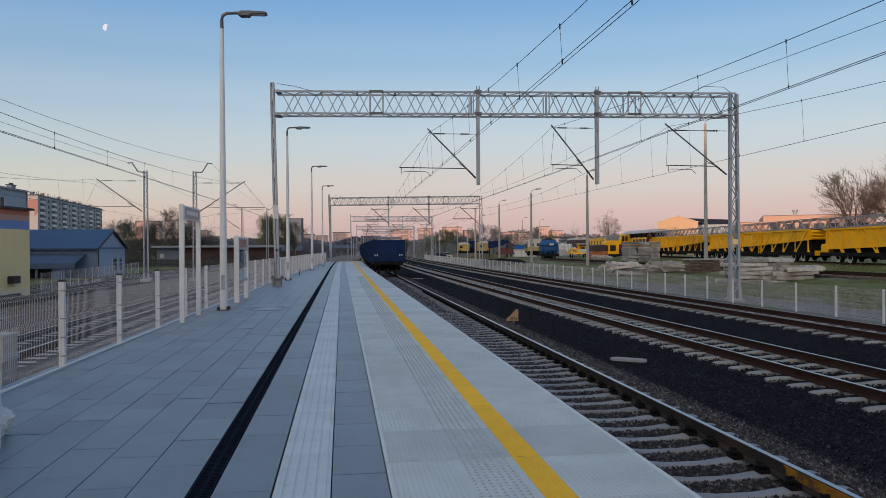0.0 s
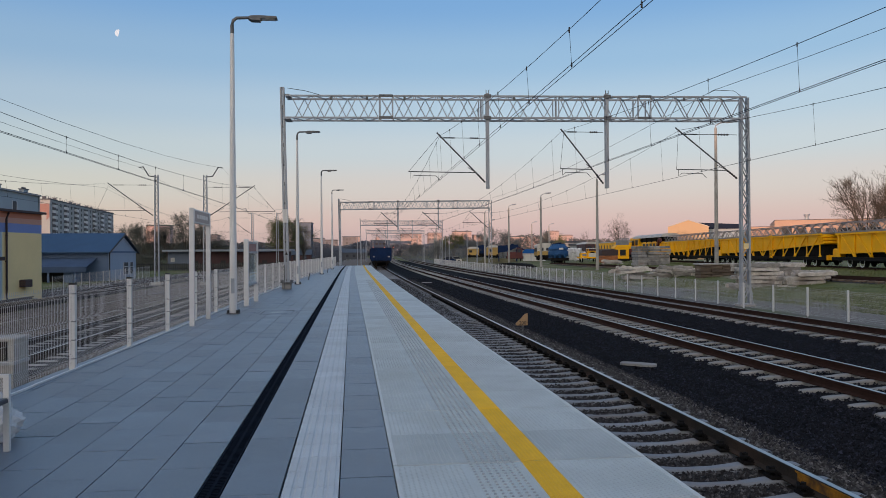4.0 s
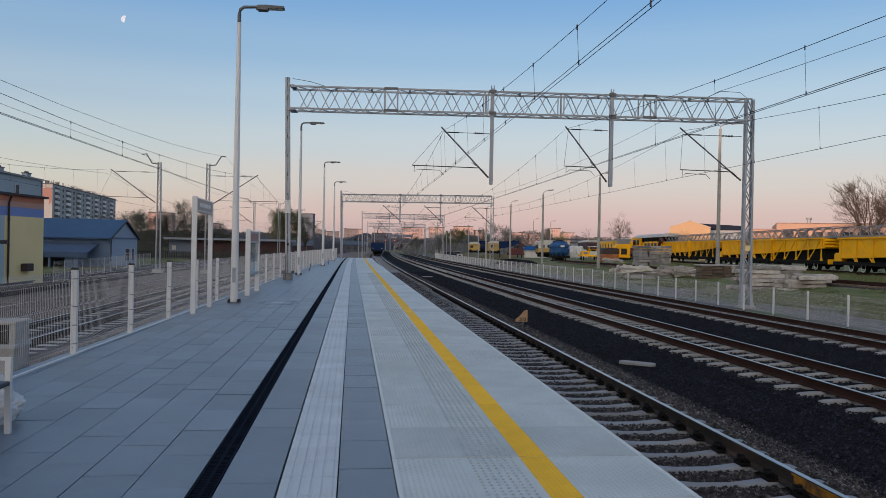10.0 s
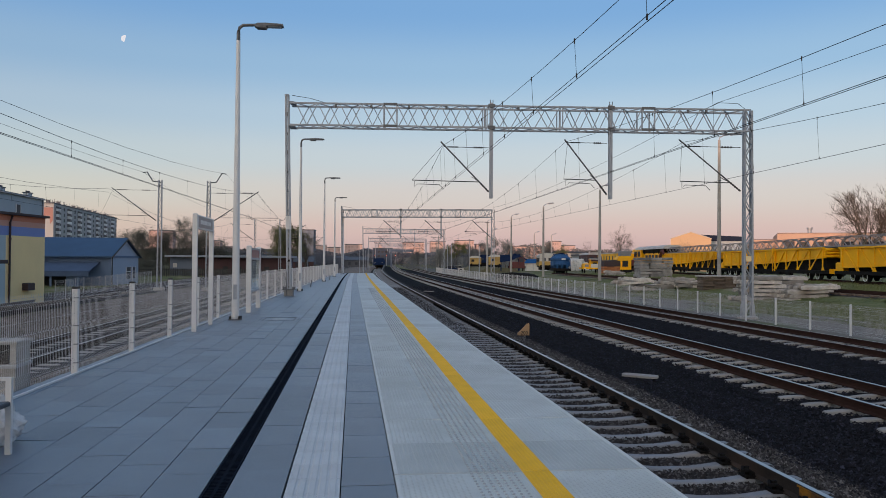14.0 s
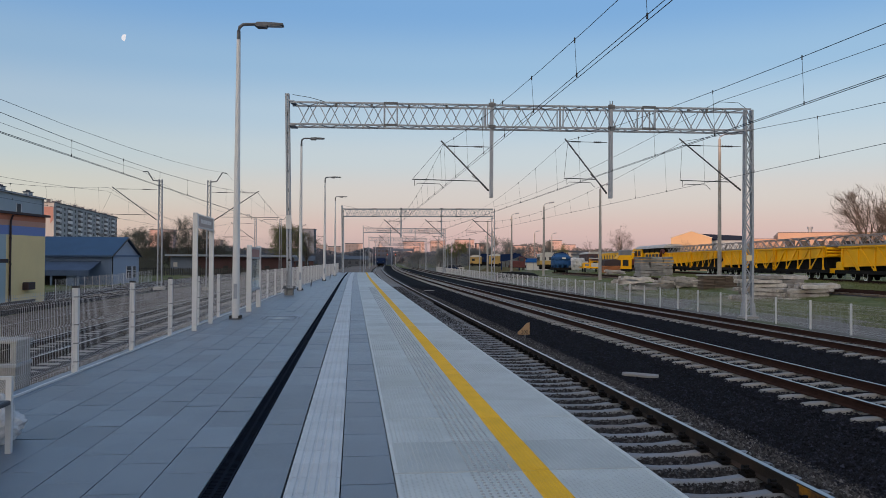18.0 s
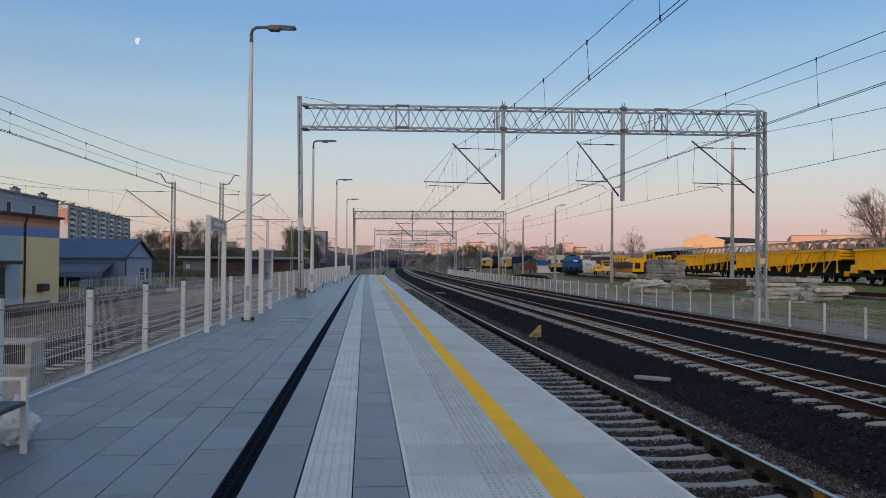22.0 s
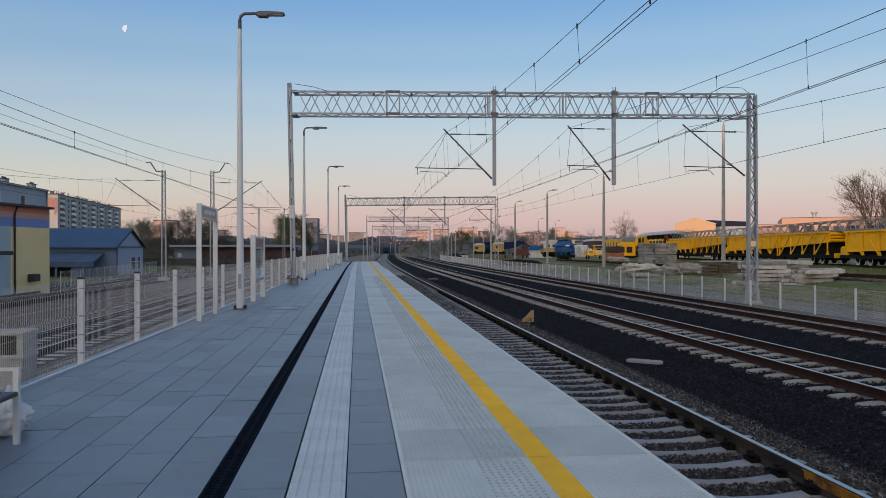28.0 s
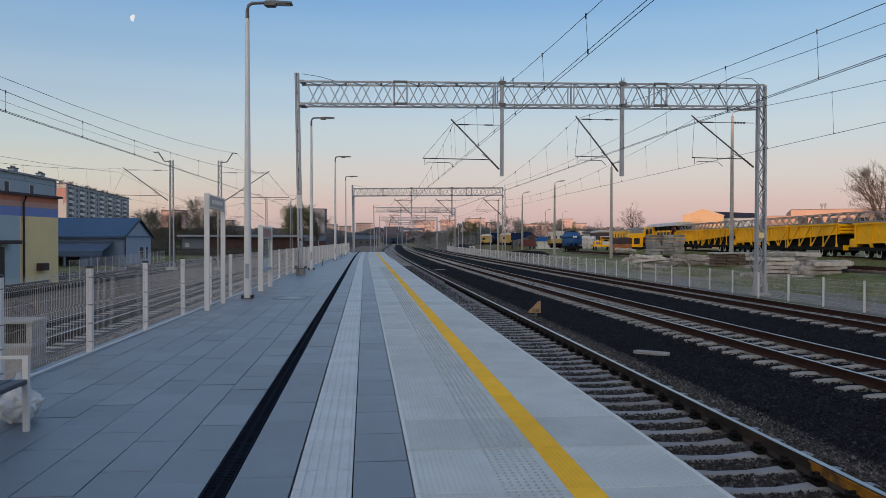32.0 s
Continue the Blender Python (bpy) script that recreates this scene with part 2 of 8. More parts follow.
M["poster_red"] = mat("poster_red", (0.30, 0.13, 0.13), 0.5, scale=4, fine=20, var=0.2, bump=0)
M["bench_seat"] = mat("bench_seat", (0.035, 0.045, 0.065), 0.5, scale=6, fine=50, bump=0.1, stretch=(8, 1, 8))
M["tan_plate"] = mat("tan_plate", (0.37, 0.24, 0.13), 0.6, scale=4, fine=30, var=0.25)
M["train_blue"] = mat("train_blue", (0.005, 0.027, 0.10), 0.7, spec=0.2, scale=1.5, fine=20, var=0.45, coords="object", stain=(0.02, 0.02, 0.025), stain_amt=0.3)
M["train_black"] = mat("train_black", (0.015, 0.014, 0.014), 0.9, spec=0.1, scale=2, fine=30, coords="object")
M["yellow_paint"] = mat("yellow_paint", (0.98, 0.50, 0.003), 0.55, spec=0.25, scale=0.8, fine=14, var=0.18, stain=(0.36, 0.19, 0.03), stain_amt=0.35)
M["machine_grey"] = mat("machine_grey", (0.25, 0.26, 0.28), 0.6, 0.2, scale=1.5, fine=14, var=0.3)
M["machine_pale"] = mat("machine_pale", (0.55, 0.55, 0.52), 0.6, scale=1.5, fine=14, var=0.2)
M["undercarriage"] = mat("undercarriage", (0.016, 0.015, 0.015), 0.9, spec=0.15, scale=2, fine=20)
M["blue_paint"] = mat("blue_paint", (0.028, 0.105, 0.27), 0.65, spec=0.25, scale=1, fine=12, var=0.45)
M["sheet_blue"] = mat("sheet_blue", (0.02, 0.11, 0.36), 0.85, spec=0.1, scale=0.6, fine=9, var=0.3)
M["red_paint"] = mat("red_paint", (0.12, 0.03, 0.028), 0.7, scale=1, fine=12, var=0.35)
M["orange_box"] = mat("orange_box", (0.42, 0.15, 0.05), 0.7, scale=1, fine=12, var=0.3, rand=0.22)
M["white_bag"] = mat("white_bag", (0.62, 0.63, 0.64), 0.5, scale=4, fine=20, var=0.15, bump=0.3)
M["timber"] = mat("timber", (0.17, 0.13, 0.10), 0.9, scale=2, fine=25, var=0.5, rand=0.35)
M["wall_yellow"] = mat("wall_yellow", (0.84, 0.66, 0.34), 0.85, scale=0.6, fine=20, var=0.12, bump=0.1)
M["wall_cyan"] = mat("wall_cyan", (0.40, 0.50, 0.54), 0.85, scale=0.6, fine=20, var=0.12, bump=0.1)
M["stripe_red"] = mat("stripe_red", (0.52, 0.19, 0.11), 0.8, scale=0.6, fine=20, var=0.12)
M["stripe_salmon"] = mat("stripe_salmon", (0.55, 0.30, 0.23), 0.8, scale=0.6, fine=20, var=0.12)
M["arrow_faded"] = mat("arrow_faded", (0.36, 0.20, 0.18), 0.85, scale=0.1, fine=3, var=0.2, bump=0)
M["stripe_blue"] = mat("stripe_blue", (0.19, 0.26, 0.52), 0.8, scale=0.6, fine=20, var=0.12)
M["wall_grey"] = mat("wall_grey", (0.36, 0.41, 0.45), 0.85, scale=0.3, fine=10, var=0.12)
M["roof_red"] = mat("roof_red", (0.05, 0.03, 0.032), 0.7, scale=1, fine=15, var=0.3)
M["awning"] = mat("awning", (0.075, 0.115, 0.19), 0.85, spec=0.2, scale=0.8, fine=12, var=0.3)
M["wall_pale_blue"] = mat("wall_pale_blue", (0.13, 0.188, 0.29), 0.85, scale=0.4, fine=12, var=0.12)
M["roof_blue"] = mat("roof_blue", (0.035, 0.085, 0.17), 0.6, 0.1, scale=0.8, fine=12, var=0.2)
M["block_wall"] = mat("block_wall", (0.36, 0.375, 0.39), 0.9, scale=0.05, fine=1.5, var=0.1, bump=0)
M["block_wall_warm"] = mat("block_wall_warm", (0.57, 0.41, 0.38), 0.9, scale=0.03, fine=1.0, var=0.2, bump=0)
M["balcony"] = mat("balcony", (0.74, 0.75, 0.76), 0.8, scale=0.2, fine=2, var=0.2, bump=0, rand=0.25)
M["window_dark"] = mat("window_dark", (0.045, 0.05, 0.065), 0.5, spec=0.2, scale=0.2, fine=2, var=0.5, bump=0, rand=0.4)
M["brick_shed"] = mat("brick_shed", (0.09, 0.047, 0.048), 0.9, scale=0.5, fine=12, var=0.4)
M["roof_pale"] = mat("roof_pale", (0.25, 0.285, 0.33), 0.6, scale=0.4, fine=10, var=0.2)
M["hall_wall"] = mat("hall_wall", (0.52, 0.36, 0.22), 0.8, scale=0.1, fine=3, var=0.12, bump=0)
M["hall_brick"] = mat("hall_brick", (0.50, 0.33, 0.25), 0.85, scale=0.1, fine=3, var=0.2, bump=0)
# the far hall's shade and haze are put into this dark blue-grey
M["hall_haze"] = mat("hall_haze", (0.06, 0.08, 0.125), 0.95, spec=0.03, scale=0.1, fine=3, var=0.2, bump=0)
M["hall_navy"] = mat("hall_navy", (0.022, 0.03, 0.055), 0.95, spec=0.03, scale=0.1, fine=3, var=0.2, bump=0)
M["hall_roof"] = mat("hall_roof", (0.07, 0.085, 0.11), 0.7, scale=0.1, fine=3, var=0.2, bump=0)
M["bark"] = mat("bark", (0.085, 0.065, 0.05), 0.95, scale=2, fine=30, var=0.5, bump=0.4)
M["leaf"] = mat("leaf", (0.16, 0.165, 0.06), 0.7, col2=(0.085, 0.095, 0.035), scale=0.6, fine=9, bump=0)
M["leaf_dark"] = mat("leaf_dark", (0.135, 0.136, 0.112), 0.8, spec=0.2, col2=(0.065, 0.07, 0.06), scale=0.4, fine=7, bump=0)
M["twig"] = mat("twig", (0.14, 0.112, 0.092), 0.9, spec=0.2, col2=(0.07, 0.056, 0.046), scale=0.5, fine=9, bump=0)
# paler copy of twig: the distance haze is put into the colour
M["twig_hazed"] = mat("twig_hazed", (0.19, 0.175, 0.175), 0.9, spec=0.1, col2=(0.12, 0.112, 0.115), scale=0.5, fine=9, bump=0)
# horizon woods lightened: the air's haze is in this base colour
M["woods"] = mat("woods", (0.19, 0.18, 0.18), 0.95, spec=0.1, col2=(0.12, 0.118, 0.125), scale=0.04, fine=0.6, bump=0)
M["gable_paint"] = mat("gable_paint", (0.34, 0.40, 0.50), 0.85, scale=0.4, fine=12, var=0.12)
# bluish tint of the far scrub and trees is painted-in haze
M["scrub_hazed"] = mat("scrub_hazed", (0.12, 0.135, 0.165), 0.95, spec=0.0, col2=(0.085, 0.097, 0.12), scale=0.2, fine=3, bump=0)
M["trees_hazed"] = mat("trees_hazed", (0.13, 0.15, 0.19), 0.95, spec=0.0, col2=(0.10, 0.118, 0.15), scale=0.2, fine=3, bump=0)
M["tower_wall"] = mat("tower_wall", (0.15, 0.18, 0.24), 0.9, scale=0.05, fine=1.5, var=0.15, bump=0)
M["van_ochre"] = mat("van_ochre", (0.52, 0.35, 0.11), 0.75, spec=0.2, scale=0.8, fine=9, var=0.35, stain=(0.24, 0.17, 0.09), stain_amt=0.7)
# pale grey leaves beyond the sidings, with haze mixed into the base colour
M["leaf_hazed"] = mat("leaf_hazed", (0.24, 0.245, 0.24), 0.9, spec=0.1, col2=(0.14, 0.148, 0.15), scale=0.4, fine=5, bump=0)
M["old_concrete"] = mat("old_concrete", (0.53, 0.50, 0.455), 0.9, scale=3.2, fine=30, var=0.55, rand=0.45, stain=(0.22, 0.185, 0.155), stain_amt=0.75, bump=0.5)
M["house_dim"] = mat("house_dim", (0.085, 0.095, 0.115), 0.9, scale=0.3, fine=4, var=0.3, bump=0)
M["cinder"] = mat("cinder", (0.20, 0.185, 0.125), 0.95, spec=0.05, col2=(0.09, 0.09, 0.055), scale=0.5, fine=7, bump=0.4)
M["block_grey"] = mat("block_grey", (0.34, 0.335, 0.325), 0.9, scale=2.4, fine=25, var=0.4, rand=0.2, stain=(0.12, 0.12, 0.12), stain_amt=0.8)
M["roof_worn"] = mat("roof_worn", (0.54, 0.53, 0.51), 0.7, scale=0.8, fine=12, var=0.25, stain=(0.28, 0.25, 0.22), stain_amt=0.5)
M["navy_tarp"] = mat("navy_tarp", (0.014, 0.03, 0.09), 0.9, spec=0.1, scale=1, fine=9, var=0.4, bump=0.4)
M["window_far"] = mat("window_far", (0.46, 0.34, 0.32), 0.6, spec=0.2, scale=0.2, fine=2, var=0.3, bump=0, rand=0.3)
M["moon"] = bpy.data.materials.new("moon")
M["moon"].use_nodes = True
_mb = M["moon"].node_tree.nodes["Principled BSDF"]
_mb.inputs["Base Color"].default_value = (0.25, 0.25, 0.25, 1)
_mb.inputs["Emission Color"].default_value = (0.72, 0.82, 0.95, 1)
_mb.inputs["Emission Strength"].default_value = 0.62
M["glass"] = bpy.data.materials.new("glass")
M["glass"].use_nodes = True
_gb = M["glass"].node_tree.nodes["Principled BSDF"]
_gb.inputs["Base Color"].default_value = (0.85, 0.92, 0.95, 1)
_gb.inputs["Roughness"].default_value = 0.05
_gb.inputs["Transmission Weight"].default_value = 1.0
_gb.inputs["IOR"].default_value = 1.1
M["bag_film"] = mat("bag_film", (0.74, 0.76, 0.78), 0.22, scale=14, fine=60, var=0.25, bump=0.3)
_bf = M["bag_film"].node_tree.nodes["Principled BSDF"]
_bf.inputs["Transmission Weight"].default_value, _bf.inputs["IOR"].default_value = 0.3, 1.15
M["tail_reflector"] = mat("tail_reflector", (0.55, 0.53, 0.53), 0.3, scale=4, fine=30, var=0.1, bump=0)


# ---- building blocks ----
def bm_new():
    return bmesh.new()


def quadbox(bm, x0, x1, y0, y1, z0, z1):
    v = [bm.verts.new(p) for p in ((x0, y0, z0), (x1, y0, z0), (x1, y1, z0), (x0, y1, z0), (x0, y0, z1), (x1, y0, z1), (x1, y1, z1), (x0, y1, z1))]
    for f in ((3, 2, 1, 0), (4, 5, 6, 7), (0, 1, 5, 4), (1, 2, 6, 5), (2, 3, 7, 6), (3, 0, 4, 7)):
        bm.faces.new([v[i] for i in f])
    return v


def softbox(bm, x0, x1, y0, y1, z0, z1, c=0.01):
    """A box whose upper edges are chamfered."""
    c = min(c, (x1 - x0) / 3, (y1 - y0) / 3, (z1 - z0) / 2)
    rings = [[(x0, y0, z0), (x1, y0, z0), (x1, y1, z0), (x0, y1, z0)], [(x0, y0, z1 - c), (x1, y0, z1 - c), (x1, y1, z1 - c), (x0, y1, z1 - c)],
             [(x0 + c, y0 + c, z1), (x1 - c, y0 + c, z1), (x1 - c, y1 - c, z1), (x0 + c, y1 - c, z1)]]
    vs = [[bm.verts.new(p) for p in r] for r in rings]
    for a, b in zip(vs, vs[1:]):
        for i in range(4):
            bm.faces.new((a[i], a[(i + 1) % 4], b[(i + 1) % 4], b[i]))
    bm.faces.new(vs[-1])
    bm.faces.new(vs[0][::-1])


def side_axes(d):
    d = Vector(d).normalized()
    up = Vector((0, 0, 1)) if abs(d.z) < 0.95 else Vector((0, 1, 0))
    s = d.cross(up).normalized()
    return s, s.cross(d).normalized()


def tube(bm, pts, r, n=8, r2=None, caps=True, smooth=True):
    """A round bar along a polyline, tapering from r to r2."""
    pts = [Vector(p) for p in pts]
    r2 = r if r2 is None else r2
    rings = []
    for i, p in enumerate(pts):
        d = pts[min(i + 1, len(pts) - 1)] - pts[max(i - 1, 0)]
        s, u = side_axes(d)
        rad = r + (r2 - r) * i / (len(pts) - 1)
        rings.append([bm.verts.new(p + rad * (math.cos(2 * math.pi * k / n) * s + math.sin(2 * math.pi * k / n) * u)) for k in range(n)])
    for a, b in zip(rings, rings[1:]):
        for k in range(n):
            f = bm.faces.new((a[k], a[(k + 1) % n], b[(k + 1) % n], b[k]))
            f.smooth = smooth and n > 5
    if caps:
        # caps on vertices of their own keep the round side's shading true
        bm.faces.new([bm.verts.new(v.co) for v in rings[0][::-1]])
        bm.faces.new([bm.verts.new(v.co) for v in rings[-1]])


def bar(bm, p, q, w, h=None):
    """A square bar from p to q, w wide and h high."""
    p, q, h = Vector(p), Vector(q), h or w
    s, u = side_axes(q - p)
    offs = [s * (w / 2 * a) + u * (h / 2 * b) for a, b in ((-1, -1), (1, -1), (1, 1), (-1, 1))]
    a, b = [bm.verts.new(p + o) for o in offs], [bm.verts.new(q + o) for o in offs]
    for k in range(4):
        bm.faces.new((a[k], a[(k + 1) % 4], b[(k + 1) % 4], b[k]))
    bm.faces.new(a[::-1])
    bm.faces.new(b)


def prism(bm, poly, axis, a0, a1):
    """A polygon in the plane across axis ('x' or 'y' or 'z'), drawn out from a0 to a1."""
    def at(u, v, a):
        return {"x": (a, u, v), "y": (u, a, v), "z": (u, v, a)}[axis]
    a, b = [bm.verts.new(at(u, v, a0)) for u, v in poly], [bm.verts.new(at(u, v, a1)) for u, v in poly]
    n = len(poly)
    for k in range(n):
        bm.faces.new((a[k], a[(k + 1) % n], b[(k + 1) % n], b[k]))
    bm.faces.new(a[::-1])
    bm.faces.new(b)


def mesh_of(name, bm, material, fix=True):
    if fix:
        bmesh.ops.recalc_face_normals(bm, faces=bm.faces)
    me = bpy.data.meshes.new(name)
    bm.to_mesh(me)
    bm.free()
    me.materials.append(M[material] if isinstance(material, str) else material)
    return me


def part(name, bm, material, parent, label="", at=None):
    ob = new(name, bm if isinstance(bm, bpy.types.Mesh) else mesh_of(name, bm, material))
    ob.parent = parent
    if at is not None:
        ob.matrix_local = at
    return tagged(ob, label)


def box_part(name, parent, material, x0, x1, y0, y1, z0, z1, label=""):
    bm = bm_new()
    quadbox(bm, x0, x1, y0, y1, z0, z1)
    return part(name, bm, material, parent, label)


def thing(name, m, label, category, group="", kind=""):
    if not isinstance(m, Matrix):
        m = pose(*m)
    ob = new(name)
    ob.empty_display_size = 0.2
    ob.matrix_world = m
    return tagged(ob, label, category, group, kind)


def solid(name, bm, material, label, category="", kind="", group="", at=None):
    ob = new(name, mesh_of(name, bm, material))
    if at is not None:
        ob.matrix_world = at if isinstance(at, Matrix) else pose(*at)
    return tagged(ob, label, category, group, kind)


def cloud(name, verts, faces, material):
    me = bpy.data.meshes.new(name)
    me.from_pydata(verts, [], faces)
    me.materials.append(M[material])
    return me


# ---- the lie of the land ----
RAIL_Z = -0.76
TRACKS = (4.05, 9.48, 15.1)


def bend(y):
    """How far the tracks have swung to the right at y."""
    if y > 250:
        return 195 ** 2 / 9000 + (y - 250) * 195 / 4500
    return (y - 55) ** 2 / 9000 if y > 55 else 0.0


def heading(y):
    return -math.degrees(math.atan((min(y, 250) - 55) / 4500)) if y > 55 else 0.0


def fence_x(y):
    return -3.90 + 0.014 * (y - 11) + 0.00009 * (y - 11) * abs(y - 11)


def land(x, y):
    """Height of the open ground."""
    k = min(max((x - bend(y) - 19.5) / 17.0, 0), 1)
    return -0.97 + 1.05 * (k * k * (3 - 2 * k)) * min(max((230 - y) / 120, 0), 1)


def line_y(y0, y1, step=1.0):
    ys = [y0]
    while ys[-1] < y1 - 1e-6:
        ys.append(min(ys[-1] + (step if ys[-1] < 60 else step * 5), y1))
    return ys


def strip(bm, x0, x1, ys, z, nx=1, rough=0.0):
    """A strip of ground along the tracks, between two offsets from their line."""
    rows = []
    for y in ys:
        row = []
        for i in range(nx + 1):
            x = x0 + (x1 - x0) * i / nx
            zz = z(x, y) if callable(z) else z
            row.append(bm.verts.new((x + bend(y), y, zz + (rough * (noise.noise((x * 3, y * 3, 1)) + 0.5 * noise.noise((x * 9, y * 9, 4))) if rough and 0 < i < nx else 0))))
        rows.append(row)
    for a, b in zip(rows, rows[1:]):
        for i in range(nx):
            bm.faces.new((a[i], a[i + 1], b[i + 1], b[i]))

# ---- ground, ballast, tracks ----
def make_ground():
    xs = [-2500, -1200, -600, -300, -150, -80, -40, -22.5, -22.2, -6, 8, 16.7, 17.0, 18.5] + [19.5 + i for i in range(18)] + [40, 50, 70, 110, 200, 400, 800, 1500, 2500]
    ys = [-900, -400, -150, -60, -30] + list(range(-20, 240, 10)) + [250, 300, 400, 600, 900, 1500, 2600, 4500]
    bm = bm_new()
    grid = [[bm.verts.new((x, y, -1.25 if -22.3 < x < 16.9 and y < 420 else land(x, y))) for x in xs] for y in ys]
    for a, b in zip(grid, grid[1:]):
        for i in range(len(xs) - 1):
            bm.faces.new((a[i], a[i + 1], b[i + 1], b[i]))
    solid("ground", bm, "ground", "open yard ground with patchy spring grass and bare earth", kind="structure")


make_ground()


def ballast_top(x, y):
    """The height of the stones across the three tracks: shoulders, and dips between the tracks."""
    z = -1.02
    for i, c in enumerate(TRACKS):
        d = abs(x - c)
        top = (-0.962 if d > 0.8 else -0.985) if i == 0 else -0.992
        # further on the stones lie nearly level with the sleepers
        top += (0.024 if i == 0 else 0.008) * min(max((y - 24) / 30, 0), 1)
        z = max(z, min(top, -0.94 - (d - 1.55) * 0.3))
    return z


bm = bm_new()
strip(bm, 2.2, 5.75, line_y(-25, 60, 0.25) + [70, 90, 120, 160, 220, 300, 400, 560], lambda x, y: ballast_top(x, y) - 0.03, 24, 0.02)
solid("ballast_bed", bm, "ballast", "brown-grey crushed stone ballast of the platform track", kind="structure")
bm = bm_new()
strip(bm, 5.75, 16.95, line_y(-25, 60, 0.4) + [70, 90, 120, 160, 220, 300, 400, 560], lambda x, y: ballast_top(x, y) - 0.03, 44, 0.022)
solid("ballast_fresh", bm, "ballast_dark", "fresh near-black ballast round the rusty tracks", kind="structure")
bm = bm_new()
strip(bm, 16.93, 22.2, line_y(-25, 400, 2), lambda x, y: land(x + bend(y), y) + 0.02, 10, 0.03)
solid("gravel_track", bm, "gravel", "pale grey gravel service track beyond the fence", kind="structure")
bm = bm_new()
strip(bm, -15.2, -4.2, line_y(-25, 400, 2), lambda x, y: -0.955 - (0.02 if x < -11 else 0), 6, 0.0)
strip(bm, -4.25, 2.25, line_y(99.5, 420, 1), -0.965, 4, 0.0)
solid("gravel_yard", bm, "ballast_left", "brownish gravel between the old station tracks", kind="structure")
bm = bm_new()
strip(bm, -9.9, -6.7, line_y(-25, 320, 2), -0.95, 8, 0.012)
solid("old_ballast", bm, "ballast", "dark weathered ballast under the old station track", kind="structure")
bm = bm_new()
strip(bm, -22.5, -15.2, line_y(-25, 400, 2), -0.95, 6, 0.0)
solid("old_trackbed", bm, "ballast_dark", "dark old trackbed beside the station buildings", kind="structure")

RAIL = [(-0.075, 0), (0.075, 0), (0.075, 0.012), (0.012, 0.035), (0.009, 0.125), (0.036, 0.137), (0.036, 0.160), (0.027, 0.172), (-0.027, 0.172), (-0.036, 0.160), (-0.036, 0.137), (-0.009, 0.125), (-0.012, 0.035), (-0.075, 0.012)]


def sweep(bm, x, profile, ys, z):
    rings = [[bm.verts.new((x + bend(y) + u, y, z + v)) for u, v in profile] for y in ys]
    n = len(profile)
    for a, b in zip(rings, rings[1:]):
        for k in range(n):
            bm.faces.new((a[k], a[(k + 1) % n], b[(k + 1) % n], b[k]))
    bm.faces.new(rings[0][::-1])
    bm.faces.new(rings[-1])


def sleeper_mesh(name, material):
    """A concrete sleeper with a lowered waist and sloped shoulders; its top at the rail seats is z = 0."""
    bm = bm_new()
    rings = []
    for u, top, half in ((-1.3, -0.03, 0.07), (-1.26, -0.018, 0.08), (-1.05, -0.002, 0.088), (-0.9, 0.0, 0.09), (-0.55, 0.0, 0.09), (-0.4, -0.014, 0.08), (-0.2, -0.03, 0.068), (0.2, -0.03, 0.068), (0.4, -0.014, 0.08), (0.55, 0.0, 0.09), (0.9, 0.0, 0.09), (1.05, -0.002, 0.088), (1.26, -0.018, 0.08), (1.3, -0.03, 0.07)):
        rings.append([bm.verts.new(p) for p in ((u, -half - 0.03, -0.2), (u, -half, top - 0.02), (u, -half + 0.02, top), (u, half - 0.02, top), (u, half, top - 0.02), (u, half + 0.03, -0.2))])
    for a, b in zip(rings, rings[1:]):
        for k in range(5):
            bm.faces.new((a[k], a[k + 1], b[k + 1], b[k]))
    bm.faces.new(rings[0][::-1])
    bm.faces.new(rings[-1])
    return mesh_of(name, bm, material)


def clip_mesh():
    bm = bm_new()
    for s in (-1, 1):
        x = s * 0.105
        quadbox(bm, x - 0.055, x + 0.055, -0.075, 0.075, 0.0, 0.026)
        tube(bm, [(x - 0.04 * s, -0.06, 0.04), (x + 0.02 * s, -0.066, 0.075), (x + 0.055 * s, 0, 0.06), (x + 0.02 * s, 0.066, 0.075), (x - 0.04 * s, 0.06, 0.04)], 0.018, 5)
        tube(bm, [(x + 0.005 * s, 0, 0.02), (x + 0.005 * s, 0, 0.10)], 0.026, 6)
    for v in bm.verts:
        v.co = Vector((v.co.x * 1.15, v.co.y * 1.2, v.co.z * 1.25))
    return mesh_of("rail_clip", bm, "train_black")


